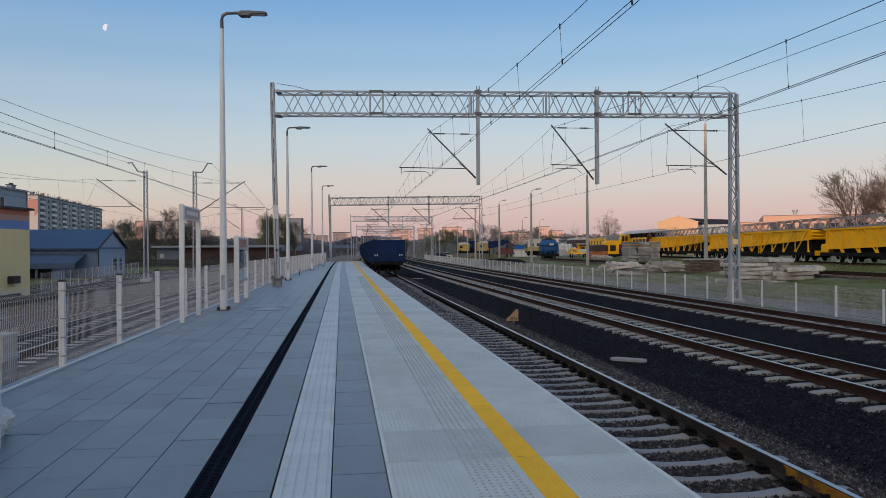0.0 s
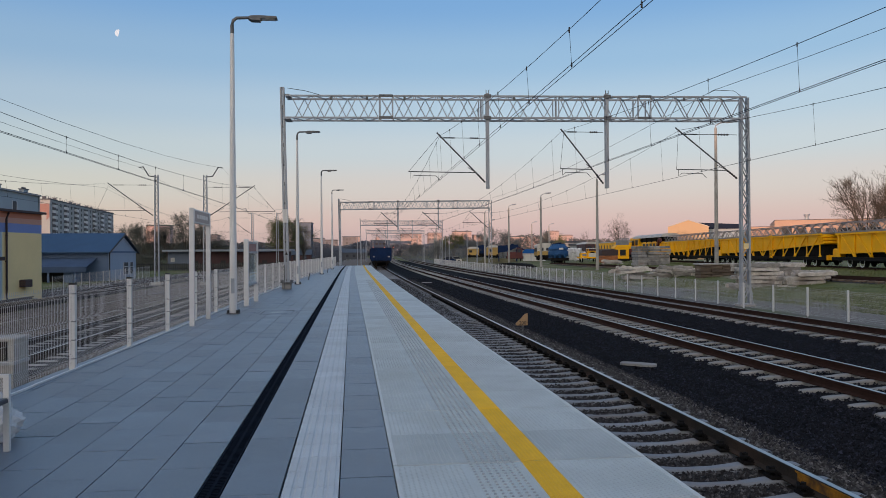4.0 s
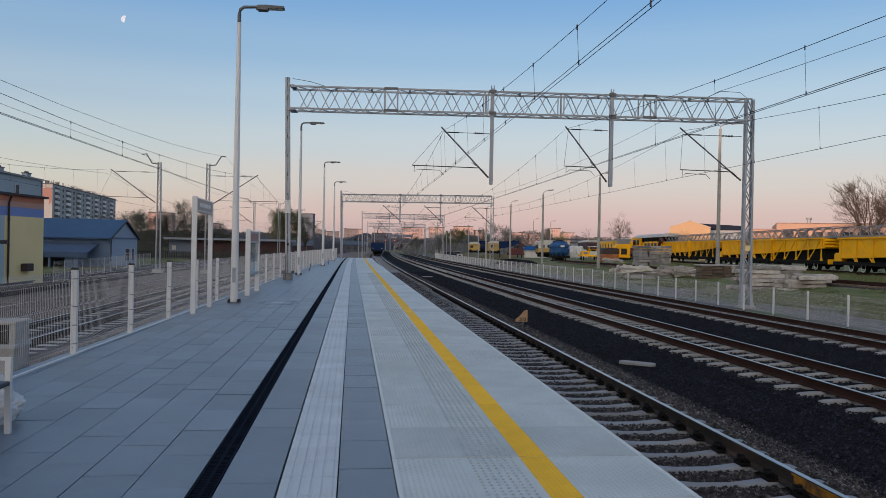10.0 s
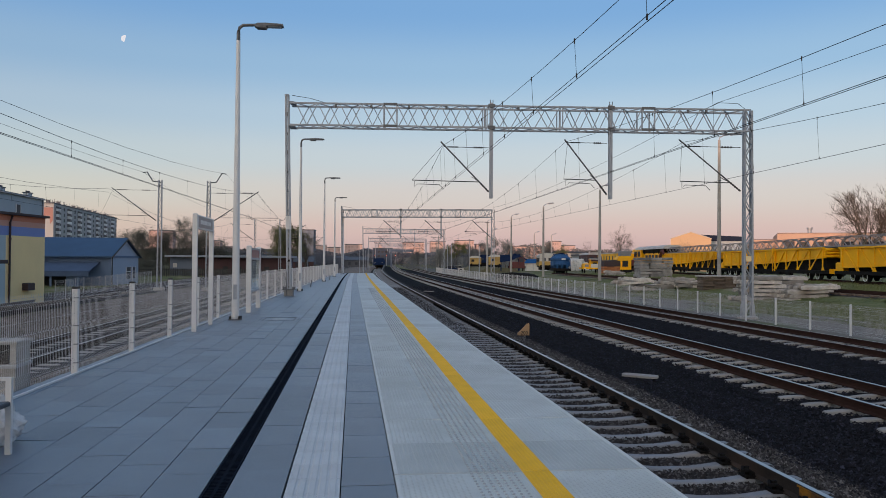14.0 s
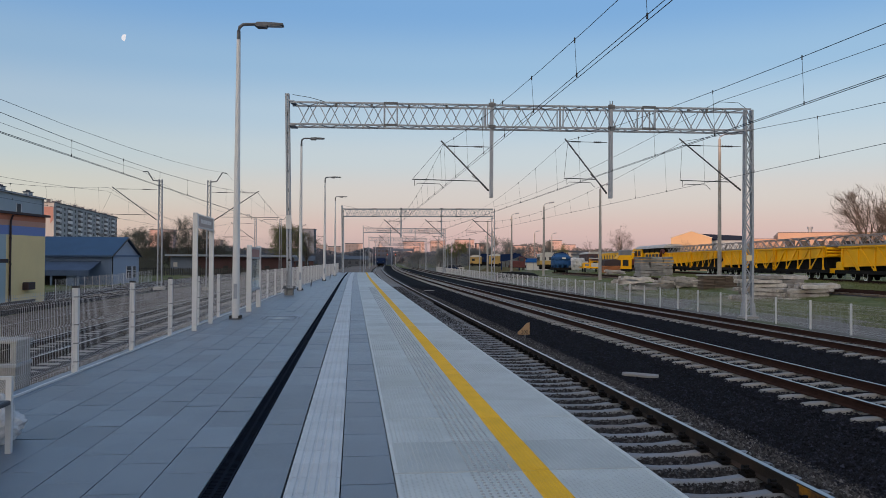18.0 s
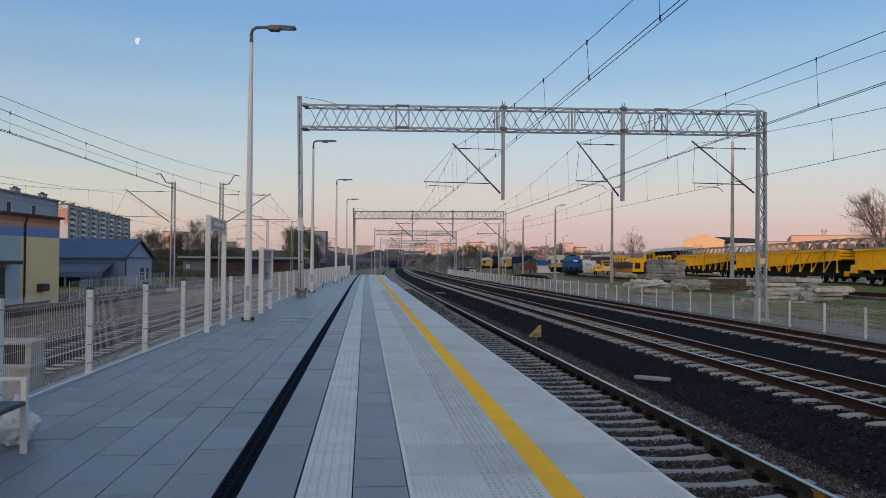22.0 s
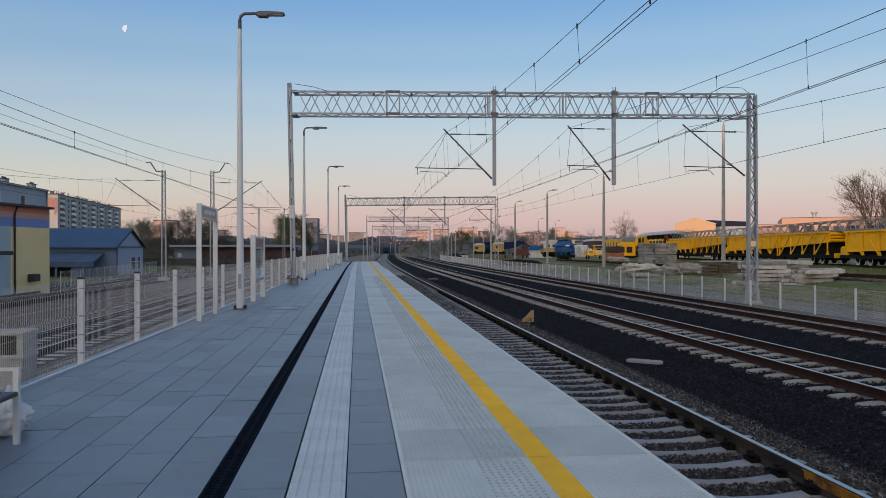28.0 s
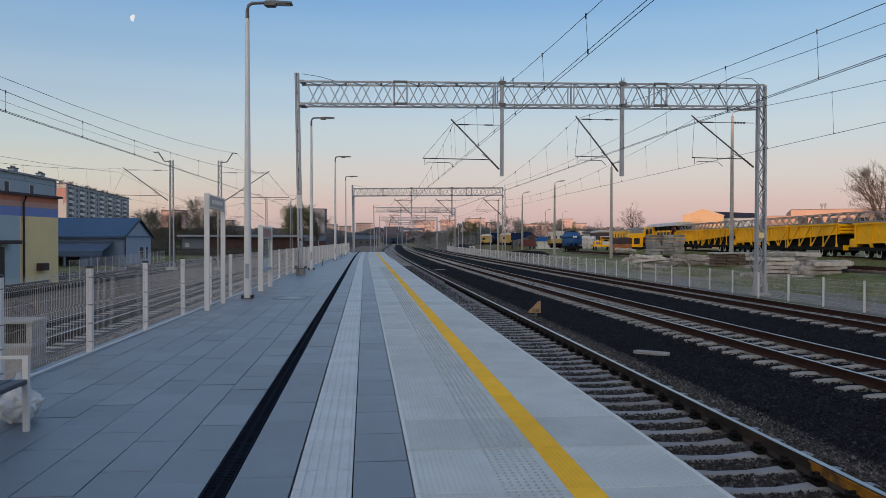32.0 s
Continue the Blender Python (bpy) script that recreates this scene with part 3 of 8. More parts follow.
def make_track(cx, y0, y1, pitch, side, top, seat, sleeper, clips, label, first=-8.0):
    t = thing("railway_track", (0, 0, 0), label, "railway track", "railway tracks", "structure")
    ys = line_y(y0, 60, 8) + [70 + 10 * i for i in range(int((y1 - 70) / 10) + 1)]
    for s in (-0.7525, 0.7525):
        bm = bm_new()
        sweep(bm, cx + s, RAIL, ys, RAIL_Z - 0.172)
        rail = part("rail", bm, side, t)
        bm = bm_new()
        sweep(bm, cx + s, [(-0.033, 0), (0.033, 0), (0.030, 0.004), (-0.030, 0.004)], ys, RAIL_Z - 0.001)
        part("railhead", bm, top, rail, "worn running surface")
    me, near_end = sleeper_mesh("sleeper", sleeper), first + 150 * pitch
    y, n = first, 0
    rest = bm_new()
    while y < y1:
        if y < near_end:
            part("sleeper", me, None, t, at=pose(cx + bend(y) + random.uniform(-0.01, 0.01), y + random.uniform(-0.015, 0.015), seat, 0, 0, heading(y) + random.uniform(-0.5, 0.5)))
            if clips and 2 < y < 45:
                for s in (-0.7525, 0.7525):
                    part("rail_clip", clips, None, t, at=pose(cx + s, y, seat))
        else:
            x = cx + bend(y)
            quadbox(rest, x - 1.3, x + 1.3, y - 0.09, y + 0.09, seat - 0.15, seat - 0.02)
        y += pitch
    tagged(part("far_sleepers", rest, sleeper, t), kind="stuff")
    return t


CLIP = clip_mesh()
make_track(TRACKS[0], -20, 520, 0.6, "rail_old", "rail_top", -0.938, "sleeper", CLIP, "platform track with worn shiny rails on stained concrete sleepers", -5.60)
make_track(TRACKS[1], -20, 520, 0.72, "rail_rust", "rail_top", -0.94, "sleeper_new", None, "new track with rusty-sided rails on pale concrete sleepers", -4.59)
make_track(TRACKS[2], -20, 520, 0.76, "rail_rust", "rail_top_dull", -0.94, "sleeper_new", None, "outer track with rust-brown rails on pale concrete sleepers", -4.58)
make_track(-8.3, -20, 320, 0.65, "rail_old", "rail_top", -0.925, "concrete", None, "old station track in brown gravel behind the fence", 4.0)
make_track(-19.0, -20, 320, 0.65, "rail_rust", "rail_top_dull", -0.945, "timber", None, "dark disused track beside the station buildings", 20.0)
bm = bm_new()
quadbox(bm, TRACKS[0] + 0.7525 - 0.0135, TRACKS[0] + 0.7525 - 0.0115, 2.0, 7.9, RAIL_Z - 0.135, RAIL_Z - 0.045)
quadbox(bm, TRACKS[0] + 0.7525 - 0.039, TRACKS[0] + 0.7525 - 0.0365, 2.0, 7.9, RAIL_Z - 0.034, RAIL_Z - 0.014)
solid("rail_mark", bm, "rail_paint", "orange-yellow paint on the side of a rail", "paint mark", kind="structure")


def stones(name, count, x0, x1, y0, y1, size, material, label, zf):
    """Loose angular stones, denser near the viewer's end."""
    rng = np.random.default_rng(len(name) + count)
    base = np.array([(0, 0, 1), (1, 0, -0.3), (0, 1, -0.3), (-1, 0, -0.3), (0, -1, -0.3)], float)
    tri = np.array([(0, 1, 2), (0, 2, 3), (0, 3, 4), (0, 4, 1)])
    u = rng.random(count)
    y = y0 + (y1 - y0) * u ** 2.0
    x = rng.uniform(x0, x1, count)
    keep = np.ones(count, bool)
    for c in TRACKS + (-8.3,):
        keep &= ~((np.abs(np.abs(x - c) - 0.7525) < 0.085))
    for c, first, pitch in ((TRACKS[0], 0.40, 0.6), (TRACKS[1], 4.05, 0.72), (TRACKS[2], 4.54, 0.76)):
        off = np.abs((y - first + pitch / 2) % pitch - pitch / 2)
        keep &= ~((np.abs(x - c) < 1.31) & (off < 0.108))
    if x1 < 0:
        keep &= np.abs(x + 8.3) > 1.65
    x, y = x[keep], y[keep]
    count = len(x)
    s = size * rng.uniform(0.55, 1.3, count)
    v = base[None] * rng.uniform(0.6, 1.25, (count, 5, 3)) * s[:, None, None]
    v[:, :, :2] += rng.normal(0, 0.28, (count, 5, 2)) * s[:, None, None]
    v[:, :, 2] *= rng.uniform(0.5, 0.95, (count, 1))
    a = rng.uniform(0, 6.28, count)
    ca, sa = np.cos(a)[:, None], np.sin(a)[:, None]
    vx, vy = v[:, :, 0] * ca - v[:, :, 1] * sa, v[:, :, 0] * sa + v[:, :, 1] * ca
    z = np.array([zf(p, q) for p, q in zip(x, y)]) + s * rng.uniform(-0.1, 0.5, count)
    pts = np.stack([vx + x[:, None], vy + y[:, None], v[:, :, 2] + z[:, None]], -1).reshape(-1, 3)
    faces = (tri[None] + 5 * np.arange(count)[:, None, None]).reshape(-1, 3)
    ob = new(name, cloud(name, pts.tolist(), faces.tolist(), material))
    tagged(ob, label, "ballast stones", kind="stuff")


stones("ballast_stones", 115000, 2.35, 5.95, 4.5, 75.0, 0.0245, "stone", "loose brown-grey ballast stones of the platform track", ballast_top)
stones("shoulder_stones", 18000, 4.92, 5.85, 3.0, 70.0, 0.026, "stone_pale", "paler grey stones on the track's shoulder", ballast_top)
stones("dark_ballast_stones", 170000, 5.6, 16.9, 7.5, 80.0, 0.0255, "stone_dark", "loose near-black ballast stones", ballast_top)
stones("gravel_stones", 30000, -15.0, -4.4, 10.0, 50.0, 0.035, "stone_brown", "loose brown gravel beyond the fence", lambda x, y: -0.96)

# ---- platform body and slabs' bed ----
P0, P1 = -14.0, 101.0


def make_platform():
    bm = bm_new()
    ys = line_y(P0, P1, 3)
    left = [[bm.verts.new((fence_x(y) - 0.14, y, z)) for z in (-1.2, -0.075)] for y in ys]
    right = [[bm.verts.new((2.12 + bend(y), y, z)) for z in (-1.2, -0.075)] for y in ys]
    for i in range(len(ys) - 1):
        bm.faces.new((left[i][0], left[i][1], left[i + 1][1], left[i + 1][0]))
        bm.faces.new((left[i][1], right[i][1], right[i + 1][1], left[i + 1][1]))
        bm.faces.new((right[i][1], right[i][0], right[i + 1][0], right[i + 1][1]))
    bm.faces.new((left[0][0], left[0][1], right[0][1], right[0][0]))
    bm.faces.new((left[-1][0], left[-1][1], right[-1][1], right[-1][0]))
    p = solid("platform", bm, "joint", "station platform paved with grey slabs, white tactile edge and yellow line", kind="structure")
    bm = bm_new()
    for a, b in zip(ys, ys[1:]):
        v = [bm.verts.new(q) for q in ((fence_x(a) - 0.15, a, -0.02), (fence_x(b) - 0.15, b, -0.02), (fence_x(b) - 0.15, b, -1.2), (fence_x(a) - 0.15, a, -1.2))]
        bm.faces.new(v)
    part("retaining_wall", bm, "concrete", p)
    return p


PLATFORM = make_platform()
bm = bm_new()
prism(bm, [(101.0, -0.08), (112.0, -0.9), (112.0, -1.2), (101.0, -1.2)], "x", fence_x(101), 2.3)
solid("platform_ramp", bm, "gravel", "gravel ramp at the platform's end", kind="structure")

# ---- fences ----
def panel_mesh(width, height, step, wr=0.0023):
    """A welded mesh panel with two folded ribs, in the plane x = 0, along y."""
    verts, faces = [], []

    def rod(pts, r):
        b = len(verts)
        for p in pts:
            for dx, dy, dz in ((-r, 0, 0), (r * 0.5, r * 0.87, r * 0.87), (r * 0.5, -r * 0.87, -r * 0.87)):
                verts.append((p[0] + dx, p[1] + dy, p[2] + dz))
        for i in range(len(pts) - 1):
            for k in range(3):
                a, c = b + 3 * i + k, b + 3 * i + (k + 1) % 3
                faces.append((a, c, c + 3, a + 3))
    fold = [(0, 0.0), (0, 0.05), (0.03, 0.10), (0, 0.15), (0, 0.60), (0.012, 0.625), (0, 0.65), (0, height - 0.13), (0.03, height - 0.08), (0, height - 0.03), (0, height + 0.02)]
    n = int(width / step)
    for i in range(n + 1):
        y = width * i / n
        rod([(x, y, z) for x, z in fold], wr)
    for x, z in ((0, 0.04), (0.03, 0.10), (0, 0.16), (0, 0.34), (0, 0.50), (0.012, 0.625), (0, 0.78), (0, height - 0.14), (0.03, height - 0.08), (0, height - 0.02)):
        rod([(x + 0.004, 0, z), (x + 0.004, width, z)], 0.0024)
    return cloud("mesh_panel", verts, faces, "fence_mesh")


def post_mesh(height, w):
    bm = bm_new()
    softbox(bm, -w / 2, w / 2, -w / 2, w / 2, 0, height, 0.006)
    return mesh_of("post", bm, "white_steel")


def cap_mesh(height, w):
    bm = bm_new()
    softbox(bm, -w / 2 - 0.005, w / 2 + 0.005, -w / 2 - 0.005, w / 2 + 0.005, height - 0.005, height + 0.026, 0.01)
    return mesh_of("cap", bm, "black_plastic")


def clamp_mesh(w):
    bm = bm_new()
    quadbox(bm, -0.008, w / 2 + 0.006, -w / 2 - 0.006, 0.006, -0.008, 0.008)
    tube(bm, [(0.0, -w / 2 - 0.008, 0), (0.0, -w / 2 - 0.018, 0)], 0.009, 6)
    return mesh_of("clamp", bm, "machine_grey")


def make_fence(label, ys, xf, zf, height, w, clamps_to, caps, wire=0.0024):
    f = thing("fence", (0, 0, 0), label, "fence")
    post, cap, clamp = post_mesh(height, w), cap_mesh(height, w), clamp_mesh(w)
    span = ys[1] - ys[0]
    panel = panel_mesh(span - w - 0.02, height - 0.1, 0.05, 0.0023 if caps else wire)
    for a, b in zip(ys, ys[1:]):
        x, xb = xf(a), xf(b)
        rz = -math.degrees(math.atan2(xb - x, b - a))
        z = zf(x, a)
        p = part("post", post, None, f, at=pose(x, a, z, 0, 0, rz))
        if caps:
            q = part("cap", cap, None, p, "black plastic cap")
        if a < clamps_to:
            for k in (0.15, 0.41, 0.67, height - 0.13):
                part("clamp", clamp, None, p, at=pose(0, 0, k))
        d = Vector((xb - x, b - a, 0)).normalized() * (w / 2 + 0.01)
        part("mesh_panel", panel, None, f, at=pose(x + d.x, a + d.y, z + 0.06, 0, 0, rz))
    part("post", post, None, f, at=pose(xf(ys[-1]), ys[-1], zf(xf(ys[-1]), ys[-1])))
    return f


LEFT_POSTS = [11.43 + 2.66 * i - 15.96 for i in range(40)]
LF = make_fence("white welded mesh fence with square posts along the platform's back", LEFT_POSTS, fence_x, lambda x, y: 0.0, 1.19, 0.075, 40, True)
bm = bm_new()
ys = [P0 + 1.5 * i for i in range(76)]
for a, b in zip(ys, ys[1:]):
    bar(bm, (fence_x(a) + 0.06, a, 0.016), (fence_x(b) + 0.06, b, 0.012), 0.03, 0.024)
part("edging", bm, "white_steel", LF, "pale edging strip at the fence's foot")
RIGHT_POSTS = [10.9 + 2.46 * i - 24.6 for i in range(80)]
make_fence("white mesh fence between the tracks and the yard", RIGHT_POSTS, lambda y: 17.55 + bend(y), land, 1.15, 0.06, 0, False)
BACK_POSTS = [48.6 + 2.5 * i for i in range(17)]
make_fence("grey mesh fence round the low blue house", BACK_POSTS, lambda y: -17.7 - (y - 48.6) * 0.111, lambda x, y: -0.97, 1.3, 0.022, 0, False, 0.0011)

# ---- gantries and overhead line ----
def lattice(bm, p, q, r, s, n, w):
    """Zigzag bars between the chords p-q and r-s."""
    p, q, r, s = map(Vector, (p, q, r, s))
    for i in range(n):
        a, b, c = i / n, (i + 0.5) / n, (i + 1) / n
        bar(bm, p.lerp(q, a), r.lerp(s, b), w)
        bar(bm, r.lerp(s, b), p.lerp(q, c), w)


def make_gantry(left, right, zl, zr, z0, z1, drops, label, rich):
    """left, right: foot of each mast (x, y); z0, z1: lower and upper chord; drops: x, z of each hanging post's lower end."""
    (xl, yl), (xr, yr) = left, right
    length = math.hypot(xr - xl, yr - yl)
    g = thing("gantry", pose(xl, yl, 0, 0, 0, math.degrees(math.atan2(yr - yl, xr - xl))), label, "gantry", "overhead line gantries")
    half = 0.4
    for k, (zz, yy) in enumerate(((z0, -half), (z0, half), (z1, -half), (z1, half))):
        bm = bm_new()
        bar(bm, (0.05, yy, zz), (length - 0.05, yy, zz), 0.075 if rich else 0.11)
        part("chord", bm, "galv", g)
    # the beam comes in bolted lengths: front and back bracing mirror each other
    cuts = [0.012, 0.2155, 0.4195, 0.583, 0.7725, 0.99]
    for a, b in zip(cuts, cuts[1:]):
        u0, u1 = length * a + (0.3 if a in (0.2155, 0.7725) else 0.07), length * b - (0.3 if b in (0.2155, 0.7725) else 0.07)
        n = max(2, round((u1 - u0) / 0.95))
        bm = bm_new()
        lattice(bm, (u0, -half, z1), (u1, -half, z1), (u0, -half, z0), (u1, -half, z0), n, 0.036 if rich else 0.06)
        part("lattice", bm, "galv", g)
        bm = bm_new()
        lattice(bm, (u0, half, z0), (u1, half, z0), (u0, half, z1), (u1, half, z1), n, 0.036 if rich else 0.06)
        part("lattice", bm, "galv", g)
        for zz in (z0, z1):
            bm = bm_new()
            lattice(bm, (u0, -half, zz), (u1, -half, zz), (u0, half, zz), (u1, half, zz), n, 0.04)
            part("lattice", bm, "galv", g)
    for k in (0.4195, 0.583):
        for x in (length * k - 0.06, length * k + 0.06):
            for yy in (-half, half):
                bm = bm_new()
                bar(bm, (x, yy, z0), (x, yy, z1), 0.045)
                part("joint_bar", bm, "galv", g)
    for k in (0.2155, 0.7725):
        for yy in (half, -half):
            bm = bm_new()
            for x in (length * k - 0.29, length * k + 0.29):
                bar(bm, (x, yy, z0 - 0.03), (x, yy, z1 + 0.03), 0.055)
            d_ = 0.29 if yy < 0 else -0.29
            bar(bm, (length * k + d_, yy, z0), (length * k - d_, yy, z1), 0.045)
            sf = part("splice_frame", bm, "galv", g, "bolted splice of the beam")
        for zz in (z0, z1):
            bm = bm_new()
            quadbox(bm, length * k - 0.31, length * k + 0.31, -half - 0.06, -half - 0.045, zz - 0.06, zz + 0.06)
            part("splice_plate", bm, "galv_dark", sf)
    if rich:
        for k in (0.10, 0.175, 0.255, 0.335, 0.49, 0.66, 0.86, 0.90):
            bm = bm_new()
            quadbox(bm, length * k - 0.05, length * k + 0.05, -half - 0.02, -half + 0.06, z1 - 0.17, z1 - 0.045)
            part("cable_clip", bm, "galv_dark", g, "small dark clip under the upper chord")
    # left mast: two channels joined by plates
    bm = bm_new()
    w = 0.22
    zt, w2 = z1 + 0.45, w * 0.85
    prism(bm, [(-0.06, zl), (0.03, zl), (-0.22 + 0.075, zt), (-0.22, zt)], "y", -0.10, 0.10)
    m = part("mast", bm, "galv", g)
    bm = bm_new()
    prism(bm, [(w - 0.15, zl), (w - 0.06, zl), (w2 - 0.22, zt), (w2 - 0.295, zt)], "y", -0.10, 0.10)
    part("channel", bm, "galv", m)
    for i in range(11):
        zz = zl + 0.35 + i * (zt - zl - 0.45) / 10
        xx = -0.06 - 0.16 * (zz - zl) / (zt - zl)
        for ya in (-0.092, 0.084):
            bm = bm_new()
            quadbox(bm, xx + 0.02, xx + 0.18, ya, ya + 0.008, zz, zz + (0.16 if i % 2 else 0.10))
            part("batten_plate", bm, "galv_dark", m)
    if rich:
        bm = bm_new()
        prism(bm, [(-0.115, 3.0), (0.105, 3.0), (0.085, 3.6), (-0.13, 3.6)], "y", -0.112, 0.112)
        part("white_band", bm, "sign_pale", m, "white painted band")
        bm = bm_new()
        prism(bm, [(-0.03, 1.55), (0.11, 1.55), (0.04, 1.68)], "y", -0.108, -0.101)
        part("warning_sticker", bm, "black_plastic", m)
    bm = bm_new()
    zb = zl + (0.28 if rich else 0.0)
    quadbox(bm, -0.24, 0.32, -0.28, 0.28, zb, zb + 0.035)
    for sx in (-0.17, 0.25):
        for sy in (-0.21, 0.21):
            tube(bm, [(sx, sy, zb + 0.03), (sx, sy, zb + 0.13)], 0.035, 6)
    part("base_plate", bm, "galv_dark", m, "bolted steel base plate")
    if rich:
        bm = bm_new()
        softbox(bm, -0.15, 0.23, -0.19, 0.19, zl, zb - 0.002, 0.01)
        part("footing", bm, "block_grey", m, "grey concrete footing")
        bm = bm_new()
        tube(bm, [(-0.02, -0.30, zl), (-0.02, -0.30, zl + 1.1)], 0.022, 6)
        part("conduit", bm, "galv_dark", m)
    bm = bm_new()
    quadbox(bm, 0.0, 0.30, -half - 0.03, half + 0.03, z0 - 0.075, z0 - 0.045)
    part("bracket", bm, "galv", m)
    bm = bm_new()
    quadbox(bm, 0.0, 0.25, -half - 0.03, half + 0.03, z1 + 0.045, z1 + 0.07)
    part("bracket", bm, "galv", m)
    # right mast: lattice
    m = None
    for sx in (-0.155, 0.155):
        bm = bm_new()
        bar(bm, (length + sx * 1.25, 0, zr), (length + sx, 0, z1 + 0.04), 0.09, 0.26)
        leg = part("mast_leg", bm, "galv", g)
        m = m or leg
    bm = bm_new()
    for yy in (-0.13, 0.13):
        lattice(bm, (length - 0.16, yy, zr + 0.2), (length - 0.13, yy, z1), (length + 0.16, yy, zr + 0.2), (length + 0.13, yy, z1), 9 if rich else 7, 0.045)
    part("lattice", bm, "galv", m)
    bm = bm_new()
    quadbox(bm, length - 0.36, length + 0.36, -0.32, 0.32, zr - 0.25, zr + 0.02)
    part("footing", bm, "concrete", m, "concrete footing")
    bm = bm_new()
    quadbox(bm, length - 0.36, length + 0.36, -0.28, 0.28, zr + 0.02, zr + 0.06)
    for sx in (-0.27, 0.27):
        bar(bm, (length + sx, 0, zr + 0.06), (length + sx * 0.88, 0, zr + 0.62), 0.07, 0.3)
        tube(bm, [(length + sx, -0.2, zr + 0.06), (length + sx, -0.2, zr + 0.16)], 0.04, 6)
    part("base_plate", bm, "galv", m)
    if rich:
        bm = bm_new()
        tube(bm, [(length - 0.1, -0.1, z1 + 0.05), (length - 0.5, -0.1, z1 + 0.35), (length - 1.4, -0.1, z1 + 0.38), (length - 2.0, -0.1, z1 + 0.1)], 0.012, 5)
        part("bonding_wire", bm, "wire", g)
        bm = bm_new()
        quadbox(bm, length - 0.14, length + 0.10, -0.175, -0.16, 1.70, 1.95)
        part("small_plate", bm, "wall_yellow", m, "small pale yellow plate")
    bm = bm_new()
    tube(bm, [(0.1, 0, z1 + 0.42), (0.9, 0, z1 + 0.3), (1.8, 0, z1 + 0.05)], 0.012, 5)
    part("bonding_wire", bm, "wire", g)
    for x, zd in drops:
        u = x - xl
        bm = bm_new()
        for sy in (-0.09, 0.09):
            bar(bm, (u, sy - half + 0.1, zd), (u, sy - half + 0.1, z1 + 0.15), 0.15, 0.05)
        quadbox(bm, u - 0.07, u + 0.07, -half + 0.03, -half + 0.17, zd + 0.05, z1 + 0.1)
        d = part("hanging_post", bm, "galv", g)
        bm = bm_new()
        for zz in (z0, z1):
            quadbox(bm, u - 0.16, u + 0.16, -half - 0.06, -half - 0.045, zz - 0.08, zz + 0.08)
        part("clamp", bm, "galv_dark", d)
        if rich:
            bm = bm_new()
            for sx in (-0.06, 0.06):
                tube(bm, [(u + sx, -half, z1 + 0.1), (u + sx, -half, z1 + 0.28)], 0.018, 6)
            part("bolt", bm, "galv_dark", d)
    return g


def ribbed(bm, p, q, r0, r1, n):
    """A turned insulator from p to q: a core of radius r0 with n sheds of radius r1."""
    p, q = Vector(p), Vector(q)
    s, u = side_axes(q - p)
    prof = [(0.0, r0)]
    for i in range(n):
        c = (i + 0.5) / n
        prof += [(c - 0.3 / n, r0), (c - 0.1 / n, r1), (c + 0.1 / n, r1), (c + 0.3 / n, r0)]
    prof.append((1.0, r0))
    rings = [[bm.verts.new(p.lerp(q, f) + r * (math.cos(k * math.pi / 4) * s + math.sin(k * math.pi / 4) * u)) for k in range(8)] for f, r in prof]
    for a, b in zip(rings, rings[1:]):
        for k in range(8):
            bm.faces.new((a[k], a[(k + 1) % 8], b[(k + 1) % 8], b[k]))
    bm.faces.new(rings[0][::-1])
    bm.faces.new(rings[-1])


